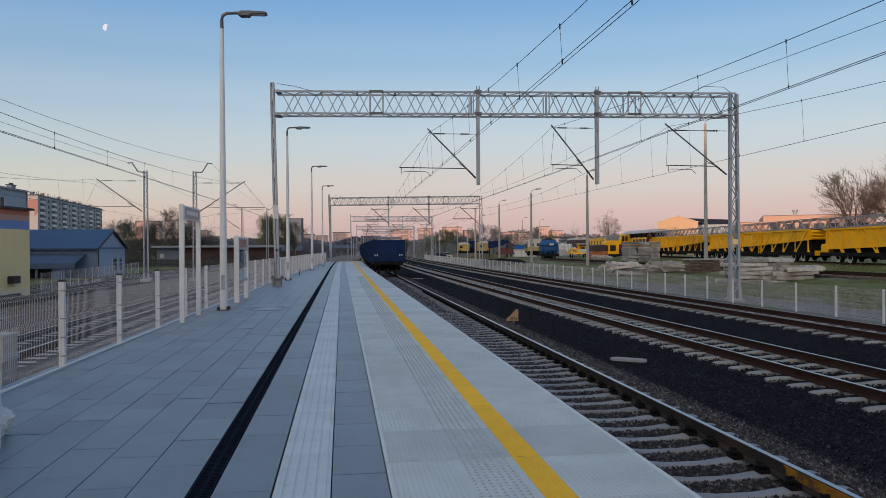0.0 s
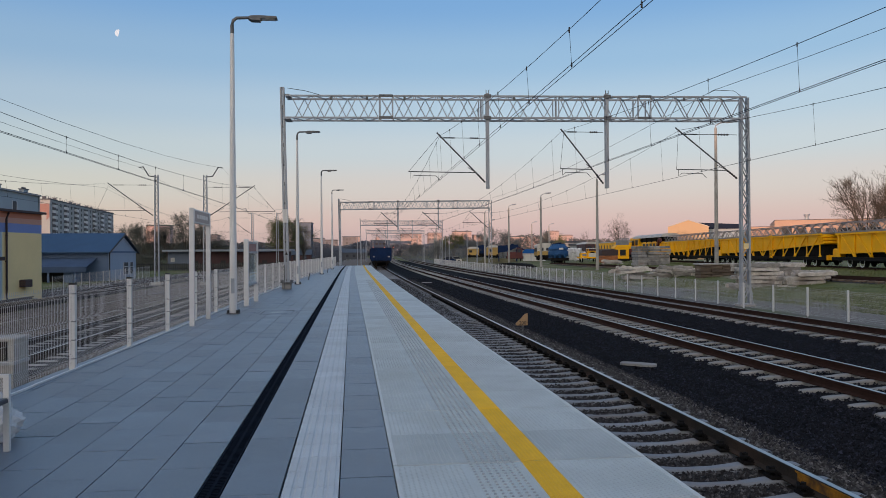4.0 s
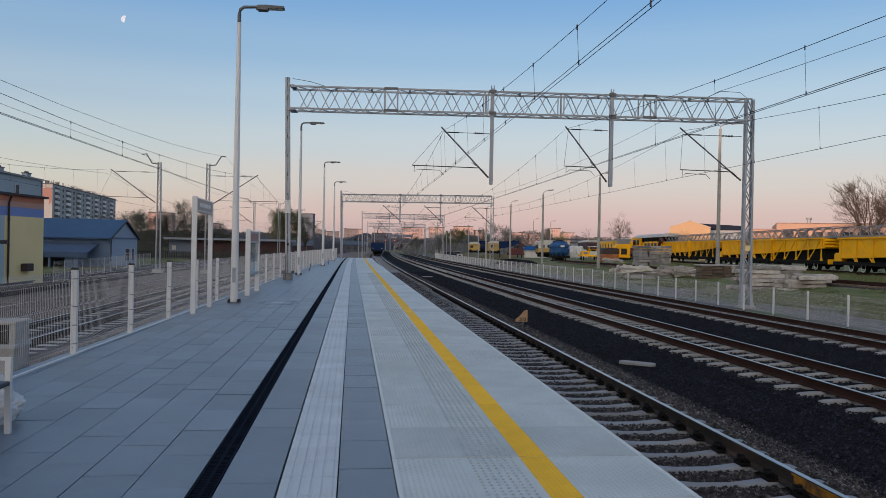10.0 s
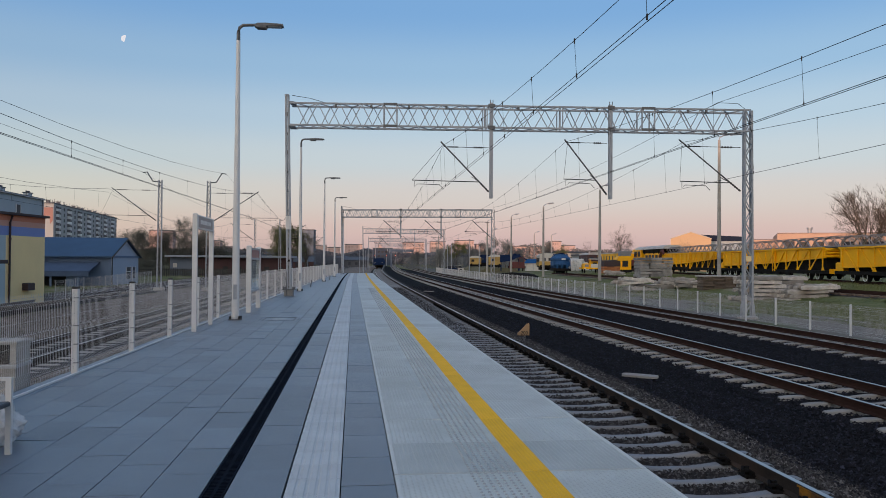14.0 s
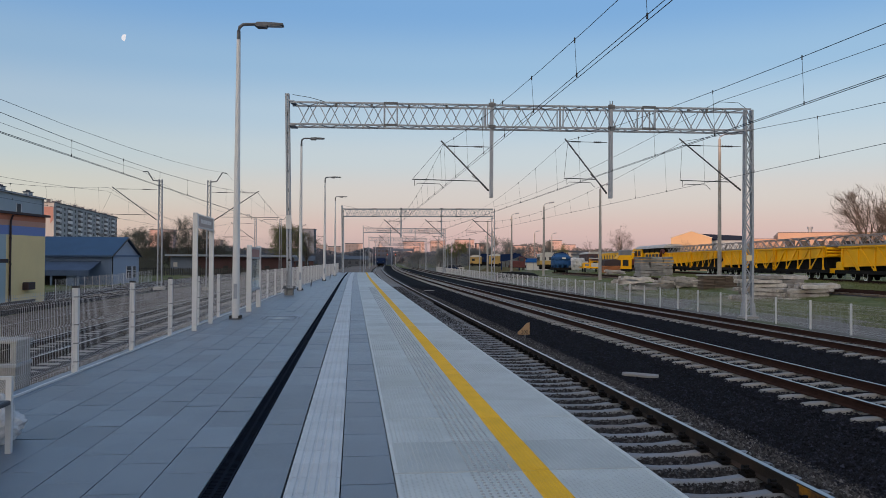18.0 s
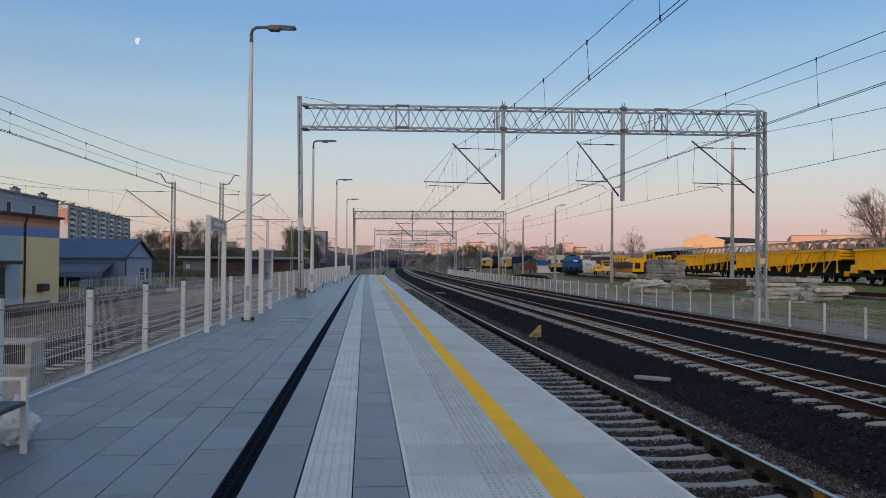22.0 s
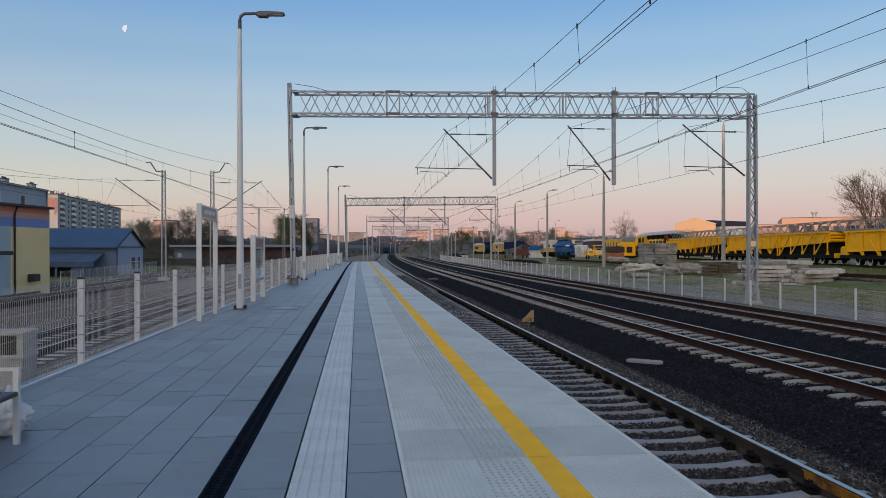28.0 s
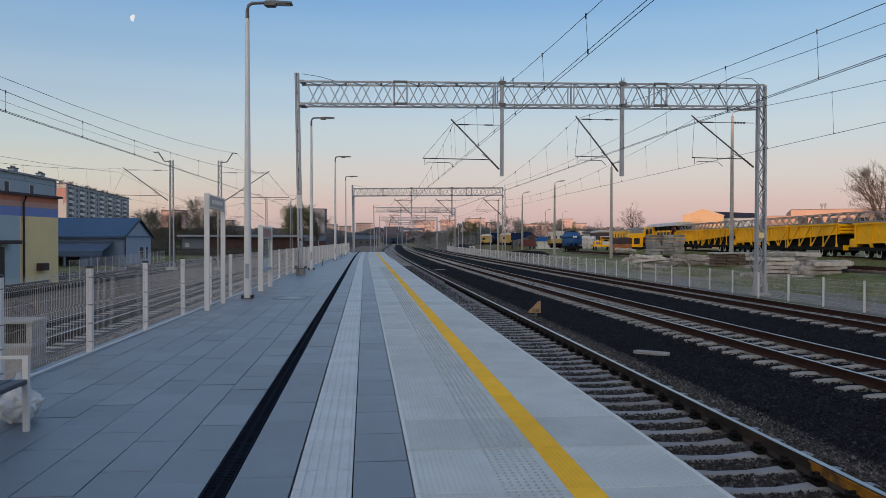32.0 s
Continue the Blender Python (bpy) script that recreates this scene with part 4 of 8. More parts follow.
def make_cantilever(y, xt, zt, xp, zp, ztie, arm_x, arm_z, thick=1.0):
    """The arm that carries the wires: tip over the track at (xt, zt), hinge on a post at (xp, zp)."""
    c = thing("cantilever", (xt, y, zt), "dark steel cantilever arm carrying the overhead wires", "cantilever arm", "cantilever arms")
    dx, dz = xp - xt, zp - zt
    bm = bm_new()
    tube(bm, [(-0.15 * dx / abs(dx), 0, 0.12), (dx * 0.82, 0, dz * 0.82)], 0.036 * thick, 8)
    d = part("diagonal_tube", bm, "galv_dark", c)
    bm = bm_new()
    ribbed(bm, (dx * 0.82, 0, dz * 0.82), (dx, 0, dz), 0.036 * thick, 0.052 * thick, 5)
    part("insulator", bm, "insulator", d, "ribbed insulator")
    bm = bm_new()
    tube(bm, [(0, 0, ztie - zt + 0.0), (dx, 0, ztie - zt)], 0.014 * thick, 6)
    tube(bm, [(0.08 * dx, 0, ztie - zt + 0.0), (0.32 * dx, 0, ztie - zt)], 0.03 * thick, 6)
    t = part("tie_rod", bm, "wire", c)
    bm = bm_new()
    ribbed(bm, (dx * 0.66, 0, ztie - zt), (dx * 0.86, 0, ztie - zt), 0.022 * thick, 0.05 * thick, 4)
    part("insulator", bm, "insulator", t, "ribbed insulator")
    f = (arm_z - zt) / dz
    bm = bm_new()
    tube(bm, [(dx * f, 0, arm_z - zt), (arm_x - xt, 0, arm_z - zt + 0.03)], 0.022 * thick, 6)
    tube(bm, [(dx * f, 0, arm_z - zt), (dx * f * 0.78, 0, (arm_z - zt) * 0.86)], 0.016, 5)
    part("registration_arm", bm, "wire", c)
    s = 1 if arm_x < xt else -1
    ax = arm_x - xt
    bm = bm_new()
    tube(bm, [(0, 0, 0.05), (ax, 0, arm_z - zt + 0.03)], 0.008 * thick, 4)
    part("stay_wire", bm, "wire", c)
    bm = bm_new()
    tube(bm, [(ax + 0.1 * s, 0, arm_z - zt), (ax + 0.1 * s, 0, arm_z - zt - 0.28), (ax + 0.25 * s, 0, arm_z - zt - 0.14), (ax + 1.25 * s, 0, arm_z - zt - 0.16), (ax + 1.45 * s, 0, arm_z - zt - 0.36)], 0.014 * thick, 5)
    part("steady_arm", bm, "wire", c)
    return c


def catenary(label, x0, supports, zc, twin=True, r=0.008, first=2.1, pitch=4.2, plan=None):
    """Messenger and contact wires over a track. supports: (y, messenger height there, sag of the span that follows); plan: the line's x at y."""
    c = thing("overhead_line", (0, 0, 0), label, "overhead line", "overhead lines")
    at_x = plan or (lambda y: x0 + bend(y))
    stray = lambda y: 0.0 if plan else 0.12 * math.sin(y / 38)
    for off in ((-0.05, 0.05) if twin else (0,)):
        bm = bm_new()
        ys = []
        for (a, *_), (b, *_) in zip(supports, supports[1:]):
            ys += [a + (b - a) * i / 6 for i in range(6)]
        ys.append(supports[-1][0])
        tube(bm, [(at_x(y) + off + stray(y), y, zc) for y in ys], r, 4)
        part("contact_wire", bm, "wire", c)
    for (a, za, sag), (b, zb, _) in zip(supports, supports[1:]):
        def height(y):
            k = (y - a) / (b - a)
            return za + (zb - za) * k - sag * 4 * k * (1 - k)
        bm = bm_new()
        tube(bm, [(at_x(y), y, height(y)) for y in [a + (b - a) * i / 20 for i in range(21)]], r, 4)
        mw = part("messenger_wire", bm, "wire", c)
        y = b - first
        while y > max(a + 1.0, 2.0):
            bm = bm_new()
            x, xc, z = at_x(y), at_x(y) + stray(y), height(y)
            tube(bm, [(x, y, z), (xc, y, zc)], 0.005, 3)
            tube(bm, [(x, y, z - 0.06), (x, y, z + 0.04)], 0.015, 4)
            tube(bm, [(xc, y, zc - 0.02), (xc, y, zc + 0.07)], 0.015, 4)
            part("dropper", bm, "wire", mw)
            y -= pitch
    return c


G1_L, G1_R = (-2.93, 35.5), (18.14, 34.0)
def g1y(x):
    return 35.5 - 1.5 * (x + 2.93) / 21.07
make_gantry(G1_L, G1_R, 0.0, -0.89, 7.68, 8.66, ((6.20, 4.48), (11.66, 4.5)), "galvanised steel lattice gantry spanning three tracks", True)
make_gantry((-1.386, 96.9), (16.85, 93.0), -0.1, -0.85, 7.02, 7.92, ((5.96, 4.4), (10.95, 4.4)), "distant galvanised lattice gantry over the tracks", False)
make_gantry((1.92, 154.0), (18.02, 154.0), -0.9, -0.9, 7.07, 7.97, ((7.17, 4.4), (12.1, 4.4)), "far galvanised lattice gantry over the tracks", False)
make_gantry((4.3, 219.0), (20.45, 219.0), -0.9, -0.9, 7.05, 7.95, ((9.6, 4.4), (14.6, 4.4)), "far galvanised lattice gantry over the tracks", False)
make_gantry((8.0, 284.0), (24.2, 284.0), -0.9, -0.9, 7.05, 7.95, ((13.2, 4.4), (18.2, 4.4)), "far galvanised lattice gantry over the tracks", False)
make_cantilever(g1y(4), 4.05, 6.95, 6.12, 4.82, 6.84, 2.60, 5.26)
make_cantilever(g1y(9.6), 9.73, 7.13, 11.58, 4.75, 7.12, 9.55, 5.40)
make_cantilever(g1y(15), 15.05, 7.20, 17.90, 4.98, 7.02, 14.95, 5.36)
for y, xs in ((93.0, (5.96, 10.95, 16.6)), (154.0, (7.17, 12.1, 17.8)), (219.0, (9.6, 14.6, 20.2)), (284.0, (13.2, 18.2, 24.0))):
    for xp in xs:
        make_cantilever(y - 0.3 + (3.9 * (16.85 - xp) / 18.2 if y < 100 else 0), xp - 2.2, 6.5, xp - 0.1, 4.6, 6.4, xp - 3.2, 5.2, 1.3)
FAR = [(93, 6.5, 1.0), (154, 6.5, 1.0), (219, 6.5, 1.0), (284, 6.5, 0.0)]
catenary("dark twin contact wires and messenger over the platform track", 4.05, [(-27, 6.9, 1.32), (35.2, 6.95, 1.25)] + FAR, 5.06, first=0.07, pitch=3.52)
catenary("dark contact wires and messenger over the middle track", 9.6, [(-27, 7.0, 1.2), (34.6, 7.13, 1.38)] + FAR, 5.05)
catenary("dark contact wire and messenger over the outer track", 15.1, [(-27, 7.1, 1.36), (34.2, 7.2, 1.22)] + FAR, 5.07, False, first=2.0)

# masts of the old tracks
def make_mast(x, y, side, tip, label):
    m = thing("catenary_mast", (x, y, -0.95), label, "catenary mast", "catenary masts")
    bm = bm_new()
    for sx in (-0.17, 0.17):
        lb = bm_new()
        bar(lb, (sx, 0, 0), (sx * 0.7, 0, 9.1), 0.08, 0.2)
        part("leg", lb, "galv", m)
    lattice(bm, (-0.17, -0.05, 0.2), (-0.12, -0.05, 9.1), (0.17, -0.05, 0.2), (0.12, -0.05, 9.1), 14, 0.045)
    part("lattice", bm, "galv_dark", m)
    bm = bm_new()
    tube(bm, [(0.1 * side, 0, 8.95), (0.6 * side, 0, 9.0), (1.05 * side, 0, 9.75), (1.4 * side, 0, 9.7)], 0.05, 6)
    part("top_arm", bm, "galv_dark", m)
    bm = bm_new()
    quadbox(bm, -0.4, 0.4, -0.35, 0.35, -0.1, 0.25)
    part("footing", bm, "concrete", m)
    return m


for i, y in enumerate((66.0, 126.0, 186.0)):
    make_mast(-15.9 + bend(y) * 0.5, y, -1, -19.8, "pale steel lattice mast with a bent top arm")
    make_mast(-12.0 + bend(y) * 0.5, y, 1, -8.2, "pale steel lattice mast with a bent top arm")
    make_cantilever(y, -19.6 + bend(y) * 0.5, 7.35, -16.2 + bend(y) * 0.5, 4.8, 7.3, -20.6, 5.2, 1.0)
    make_cantilever(y, -8.1 + bend(y) * 0.5, 7.2, -11.9 + bend(y) * 0.5, 4.6, 7.15, -6.3, 5.1, 1.0)
catenary("dark overhead wires above the old station track", -8.1, [(-14, 7.2, 1.68), (66, 7.2, 1.2), (126, 7.2, 1.2), (186, 7.2, 0)], 5.0, True, 0.009, 2.6, 5.2, plan=lambda y: -8.1 - 0.033 * (66 - y) if y < 66 else -8.1 + bend(y) * 0.5)
catenary("dark overhead wires above the disused track", -20.0, [(-12, 7.4, 2.05), (66, 7.4, 1.7), (126, 7.4, 1.7), (186, 7.4, 0)], 5.0, False, 0.009, 2.6, 5.2)


def free_wire(name, label, xf, spans, r=0.009):
    """A bare wire hung from mast to mast. spans: y0, z0, y1, z1, sag."""
    bm = bm_new()
    pts = []
    for y0, z0, y1, z1, sag in spans:
        for i in range(10):
            k = i / 10
            pts.append((xf(y0 + (y1 - y0) * k), y0 + (y1 - y0) * k, z0 + (z1 - z0) * k - sag * 4 * k * (1 - k)))
    pts.append((xf(spans[-1][2]), spans[-1][2], spans[-1][3]))
    tube(bm, pts, r, 4)
    solid(name, bm, "wire", label, "overhead wire", group="overhead lines")


free_wire("earth_wire", "thin dark earth wire on the old masts", lambda y: -10.6 - 0.05 * max(0, 66 - y), [(-14, 8.8, 66, 8.75, 1.6), (66, 8.75, 126, 8.75, 1.2), (126, 8.75, 186, 8.75, 1.2)])
free_wire("earth_wire", "thin dark earth wire on the old masts", lambda y: -17.3, [(-14, 8.8, 66, 8.8, 0.65), (66, 8.8, 126, 8.75, 1.0), (126, 8.75, 186, 8.75, 1.0)])
free_wire("auxiliary_wire", "thin dark spare wire beside the disused line", lambda y: -20.1, [(-12, 7.3, 66, 7.1, 1.25), (66, 7.1, 126, 7.1, 1.2)])
free_wire("feeder_wire", "thin dark feeder wire along the gantry masts", lambda y: 16.7 if y < 34.1 else 16.7 + (y - 34.1) * 0.004, [(-27, 9.0, 34.1, 9.05, 0.75), (34.1, 9.05, 93, 8.2, 0.55)], 0.010)

# ---- platform furniture ----
def make_lamp(x, y, z0, h, arm, label, pole="white_steel", r=0.085):
    l = thing("street_lamp", (x, y, z0), label, "lamp post", "platform lamps")
    bm = bm_new()
    tube(bm, [(0, 0, 0.0), (0, 0, h * 0.5), (0, 0, h - 0.42)], r * 1.1, 16, r * 0.56)
    p = part("pole", bm, pole, l)
    bm = bm_new()
    tube(bm, [(0, 0, h - 0.45), (0, 0, h - 0.2), (0.03, 0, h - 0.07), (0.12, 0, h), (0.45, 0, h + 0.02)], r * 0.55, 10, r * 0.4)
    part("arm", bm, "galv_dark", p)
    bm = bm_new()
    prism(bm, [(0.42, h - 0.01), (0.5, h - 0.07), (0.74, h - 0.07), (0.76, h - 0.02), (arm, h + 0.0), (arm - 0.02, h + 0.045), (0.72, h + 0.06), (0.5, h + 0.05)], "y", -0.13, 0.13)
    hd = part("lamp_head", bm, "galv_dark", l, "flat dark lamp head")
    bm = bm_new()
    quadbox(bm, 0.78, arm - 0.06, -0.1, 0.1, h - 0.026, h - 0.016)
    part("lens", bm, "sign_pale", hd)
    bm = bm_new()
    quadbox(bm, -0.16, 0.16, -0.16, 0.16, 0.0, 0.025)
    b = part("base_plate", bm, "galv_dark", l)
    for sx in (-0.12, 0.12):
        for sy in (-0.12, 0.12):
            bm = bm_new()
            tube(bm, [(sx, sy, 0.02), (sx, sy, 0.10)], 0.035, 8)
            part("bolt_cap", bm, "black_plastic", b, "black bolt cap")
    bm = bm_new()
    quadbox(bm, -0.045, 0.045, -r * 1.1 - 0.006, -r * 0.95, 0.55, 0.95)
    part("hatch", bm, "galv", p)
    return l


LAMP = make_lamp(-3.15, 21.3, 0, 7.95, 1.2, "tall white platform lamp with a flat dark head", r=0.095)
for x, y in ((-2.78, 41.0), (-2.25, 60.0), (-1.9, 78.5), (-1.3, 97.0)):
    copy_thing(LAMP, pose(x, y, 0))

sg = thing("station_sign", (-3.53, 18.8, 0), "white steel station name board on two square posts", "station sign")
for y in (-1.0, 0.98):
    bm = bm_new()
    softbox(bm, -0.05, 0.05, y - 0.05, y + 0.05, 0, 2.64 if y < 0 else 2.62, 0.01)
    part("post", bm, "white_steel", sg)
bm = bm_new()
softbox(bm, -0.045, 0.045, -0.945, 0.925, 2.31, 2.62, 0.01)
board = part("name_board", bm, "white_steel", sg)
bm = bm_new()
quadbox(bm, 0.0455, 0.051, -0.86, 0.84, 2.34, 2.59)
panel = part("panel", bm, "sign_dark", board, "beige-grey lettered panel")
bm = bm_new()
for a, b in ((-0.66, -0.42), (-0.38, -0.2), (-0.16, 0.12), (0.16, 0.3), (0.34, 0.62)):
    quadbox(bm, 0.0515, 0.054, a, b, 2.42, 2.51)
part("lettering", bm, "sign_pale", panel, "pale bars")

dc = thing("display_case", (-3.2, 25.5, 0), "white timetable display case with a glazed poster", "display case")
for y, w in ((-1.2, 0.16), (1.2, 0.16)):
    bm = bm_new()
    softbox(bm, -0.07, 0.07, y - w / 2, y + w / 2, 0, 2.05, 0.012)
    part("post", bm, "white_steel", dc)
cs = None
for z0, z1 in ((0.60, 0.68), (1.62, 1.68), (1.93, 1.99)):
    bm = bm_new()
    softbox(bm, -0.05, 0.05, -1.1, 1.1, z0, z1, 0.008)
    f_ = part("frame_bar", bm, "galv", dc)
    cs = cs or f_
for y0, y1 in ((-1.02, -0.42), (-0.2, 0.55)):
    bm = bm_new()
    quadbox(bm, -0.004, 0.004, y0, y1, 0.74, 1.58)
    po = part("poster", bm, "poster", dc, "pale printed timetable")
    bm = bm_new()
    for k in range(7):
        quadbox(bm, 0.0045, 0.006, y0 + 0.06, y1 - 0.08 - 0.07 * (k % 3), 0.80 + 0.105 * k, 0.84 + 0.105 * k)
    part("printed_lines", bm, "sign_dark", po, "unreadable dark lines")
bm = bm_new()
quadbox(bm, -0.03, 0.03, -1.08, 1.08, 1.685, 1.925)
part("header", bm, "poster_red", dc, "dull red header strip")
bm = bm_new()
quadbox(bm, 0.035, 0.041, -1.09, 1.09, 0.685, 1.615)
gl = part("glass_pane", bm, "glass", dc)
gl.visible_shadow = False

be = thing("bench", (-2.79, 6.74, 0), "white steel bench with dark slatted seat beside the fence", "bench")
for yy in (0.0, -1.5):
    bm = bm_new()
    quadbox(bm, -0.045, 0.0, yy - 0.02, yy + 0.02, 0, 0.63)
    quadbox(bm, -0.50, -0.455, yy - 0.02, yy + 0.02, 0, 0.63)
    quadbox(bm, -0.455, -0.045, yy - 0.018, yy + 0.018, 0.605, 0.63)
    quadbox(bm, -0.455, -0.045, yy - 0.018, yy + 0.018, 0.375, 0.40)
    part("side_frame", bm, "white_steel", be)
for i in range(4):
    bm = bm_new()
    softbox(bm, -0.455 + 0.116 * i, -0.455 + 0.116 * i + 0.104, -1.52, -0.023, 0.402, 0.438, 0.008)
    part("slat", bm, "bench_seat", be)


def make_bag():
    bm = bm_new()
    bmesh.ops.create_icosphere(bm, subdivisions=5, radius=1.0)
    for v in bm.verts:
        n = v.co.normalized()
        f = 1 + 0.34 * noise.noise(n * 1.9) + 0.20 * (0.4 - abs(noise.noise(n * 3.5))) + 0.10 * (0.3 - abs(noise.noise(n * 8))) + 0.015 * noise.noise(n * 22)
        fold = 0.05 * abs(math.sin(7 * math.atan2(n.y, n.x) + 3 * n.z))
        neck = 1 - 0.45 * max(n.z, 0) ** 2
        v.co = Vector((n.x * 0.165 * f * neck, n.y * 0.19 * f * neck, max(n.z, -0.75) * 0.15 * f + (0.13 * max(n.z, 0) ** 6)))
        v.co *= 1 - fold
    low = min(v.co.z for v in bm.verts)
    for v in bm.verts:
        v.co.z -= low
    for f in bm.faces:
        f.smooth = True
    b = thing("rubbish_bag", (-3.02, 7.12, 0.0), "crumpled white plastic sack lying behind the bench", "plastic bag")
    part("sack", bm, "bag_film", b)


make_bag()
bn = thing("relay_cabinet", (-5.29, 11.64, -0.99), "grey concrete equipment cabinet with a pale lid beyond the fence", "equipment cabinet")
bm = bm_new()
softbox(bm, -0.62, 0.62, -0.26, 0.26, 0, 1.12, 0.02)
part("body", bm, "block_grey", bn)
# solid black block: the opening's shade is given as colour
bm = bm_new()
softbox(bm, -0.5, 0.5, -0.2, 0.2, 1.12, 1.40, 0.01)
part("recess", bm, "black_plastic", bn, "black block standing in for the shaded recess under the lid")
for sx in (-0.62, 0.54):
    bm = bm_new()
    quadbox(bm, sx, sx + 0.08, -0.24, 0.24, 1.12, 1.40)
    part("side_panel", bm, "block_grey", bn)
bm = bm_new()
softbox(bm, -0.65, 0.65, -0.28, 0.28, 1.40, 1.445, 0.015)
part("lid", bm, "concrete", bn, "pale lid")
bm = bm_new()
softbox(bm, -0.64, 0.64, -0.275, 0.275, 1.07, 1.117, 0.01)
part("rim", bm, "galv", bn)

mk = thing("distance_marker", (5.88, 26.4, -1.08), "small tan wedge-shaped track marker reading 200", "track marker")
bm = bm_new()
prism(bm, [(-0.22, 0.14), (0.2, 0.14), (0.2, 0.56), (0.1, 0.54), (-0.06, 0.36), (-0.22, 0.22)], "y", -0.012, 0.012)
pl = part("plate", bm, "tan_plate", mk)
cu = bpy.data.curves.new("digits", "FONT")
cu.body, cu.size, cu.extrude, cu.align_x = "200", 0.17, 0.002, "CENTER"
fo = bpy.data.objects.new("digits_tmp", cu)
dg = bpy.context.evaluated_depsgraph_get()
scene.collection.objects.link(fo)
dg.update()
me = bpy.data.meshes.new_from_object(fo.evaluated_get(dg))
bpy.data.objects.remove(fo)
me.materials.clear()
me.materials.append(M["black_plastic"])
dg_ob = new("digits", me)
dg_ob.parent = pl
dg_ob.matrix_local = pose(0.02, -0.016, 0.17, 90, 0, 0)
bm = bm_new()
quadbox(bm, 0.02, 0.07, 0.013, 0.03, 0, 0.3)
part("stake", bm, "galv_dark", mk)

for x, y, l, rz, w in ((6.50, 17.05, 0.84, -38, 0.27), (6.45, 66.2, 0.9, -10, 0.3)):
    bm = bm_new()
    outline = [(l / 2 - 0.13 + 0.13 * math.cos(a), w / 2 * math.sin(a)) for a in [radians(-90 + 22.5 * i) for i in range(9)]]
    outline += [(-l / 2 + 0.13 + 0.13 * math.cos(a), w / 2 * math.sin(a)) for a in [radians(90 + 22.5 * i) for i in range(9)]]
    prism(bm, outline, "z", 0.0, 0.05)
    solid("concrete_slab", bm, "sleeper_new", "pale loose concrete slab lying on dark ballast", "concrete slab", group="loose slabs", at=(x, y, ballast_top(x, y) + 0.025, 2, 0, rz))

mh = thing("manhole_cover", (-2.0, 21.5, 0), "square manhole cover framed in the paving", "manhole cover")
for a, b, c, d in ((-0.42, 0.42, -0.62, -0.60), (-0.42, 0.42, 0.60, 0.62), (-0.42, -0.39, -0.60, 0.60), (0.39, 0.42, -0.60, 0.60)):
    bm = bm_new()
    quadbox(bm, a, b, c, d, -0.02, 0.006)
    part("frame_bar", bm, "galv_dark", mh)
bm = bm_new()
quadbox(bm, -0.31, 0.31, -0.46, 0.46, -0.02, 0.005)
lid = part("lid", bm, "paver", mh)
bm = bm_new()
tube(bm, [(0, 0, 0.004), (0, 0, 0.010)], 0.2, 24)
part("boss", bm, "slab", lid, "paler round boss")
for sx in (-0.52, 0.50):
    bm = bm_new()
    quadbox(bm, sx, sx + 0.022, -0.45, 0.45, -0.02, 0.004)
    part("frame_bar", bm, "galv_dark", mh)

# white signal relay post beside the mast, and small trackside signs
for y, x in ((47.0, -2.55), (64.0, -1.95)):
    b = thing("platform_bin_post", (x, y, 0), "low dark leaning stake at the platform's back", "stake")
    bm = bm_new()
    tube(bm, [(0, 0, 0), (0.06, 0, 0.42)], 0.03, 8)
    part("stake", bm, "galv_dark", b)

# ---- the departing train ----
WAGON_LENGTH = 14.0


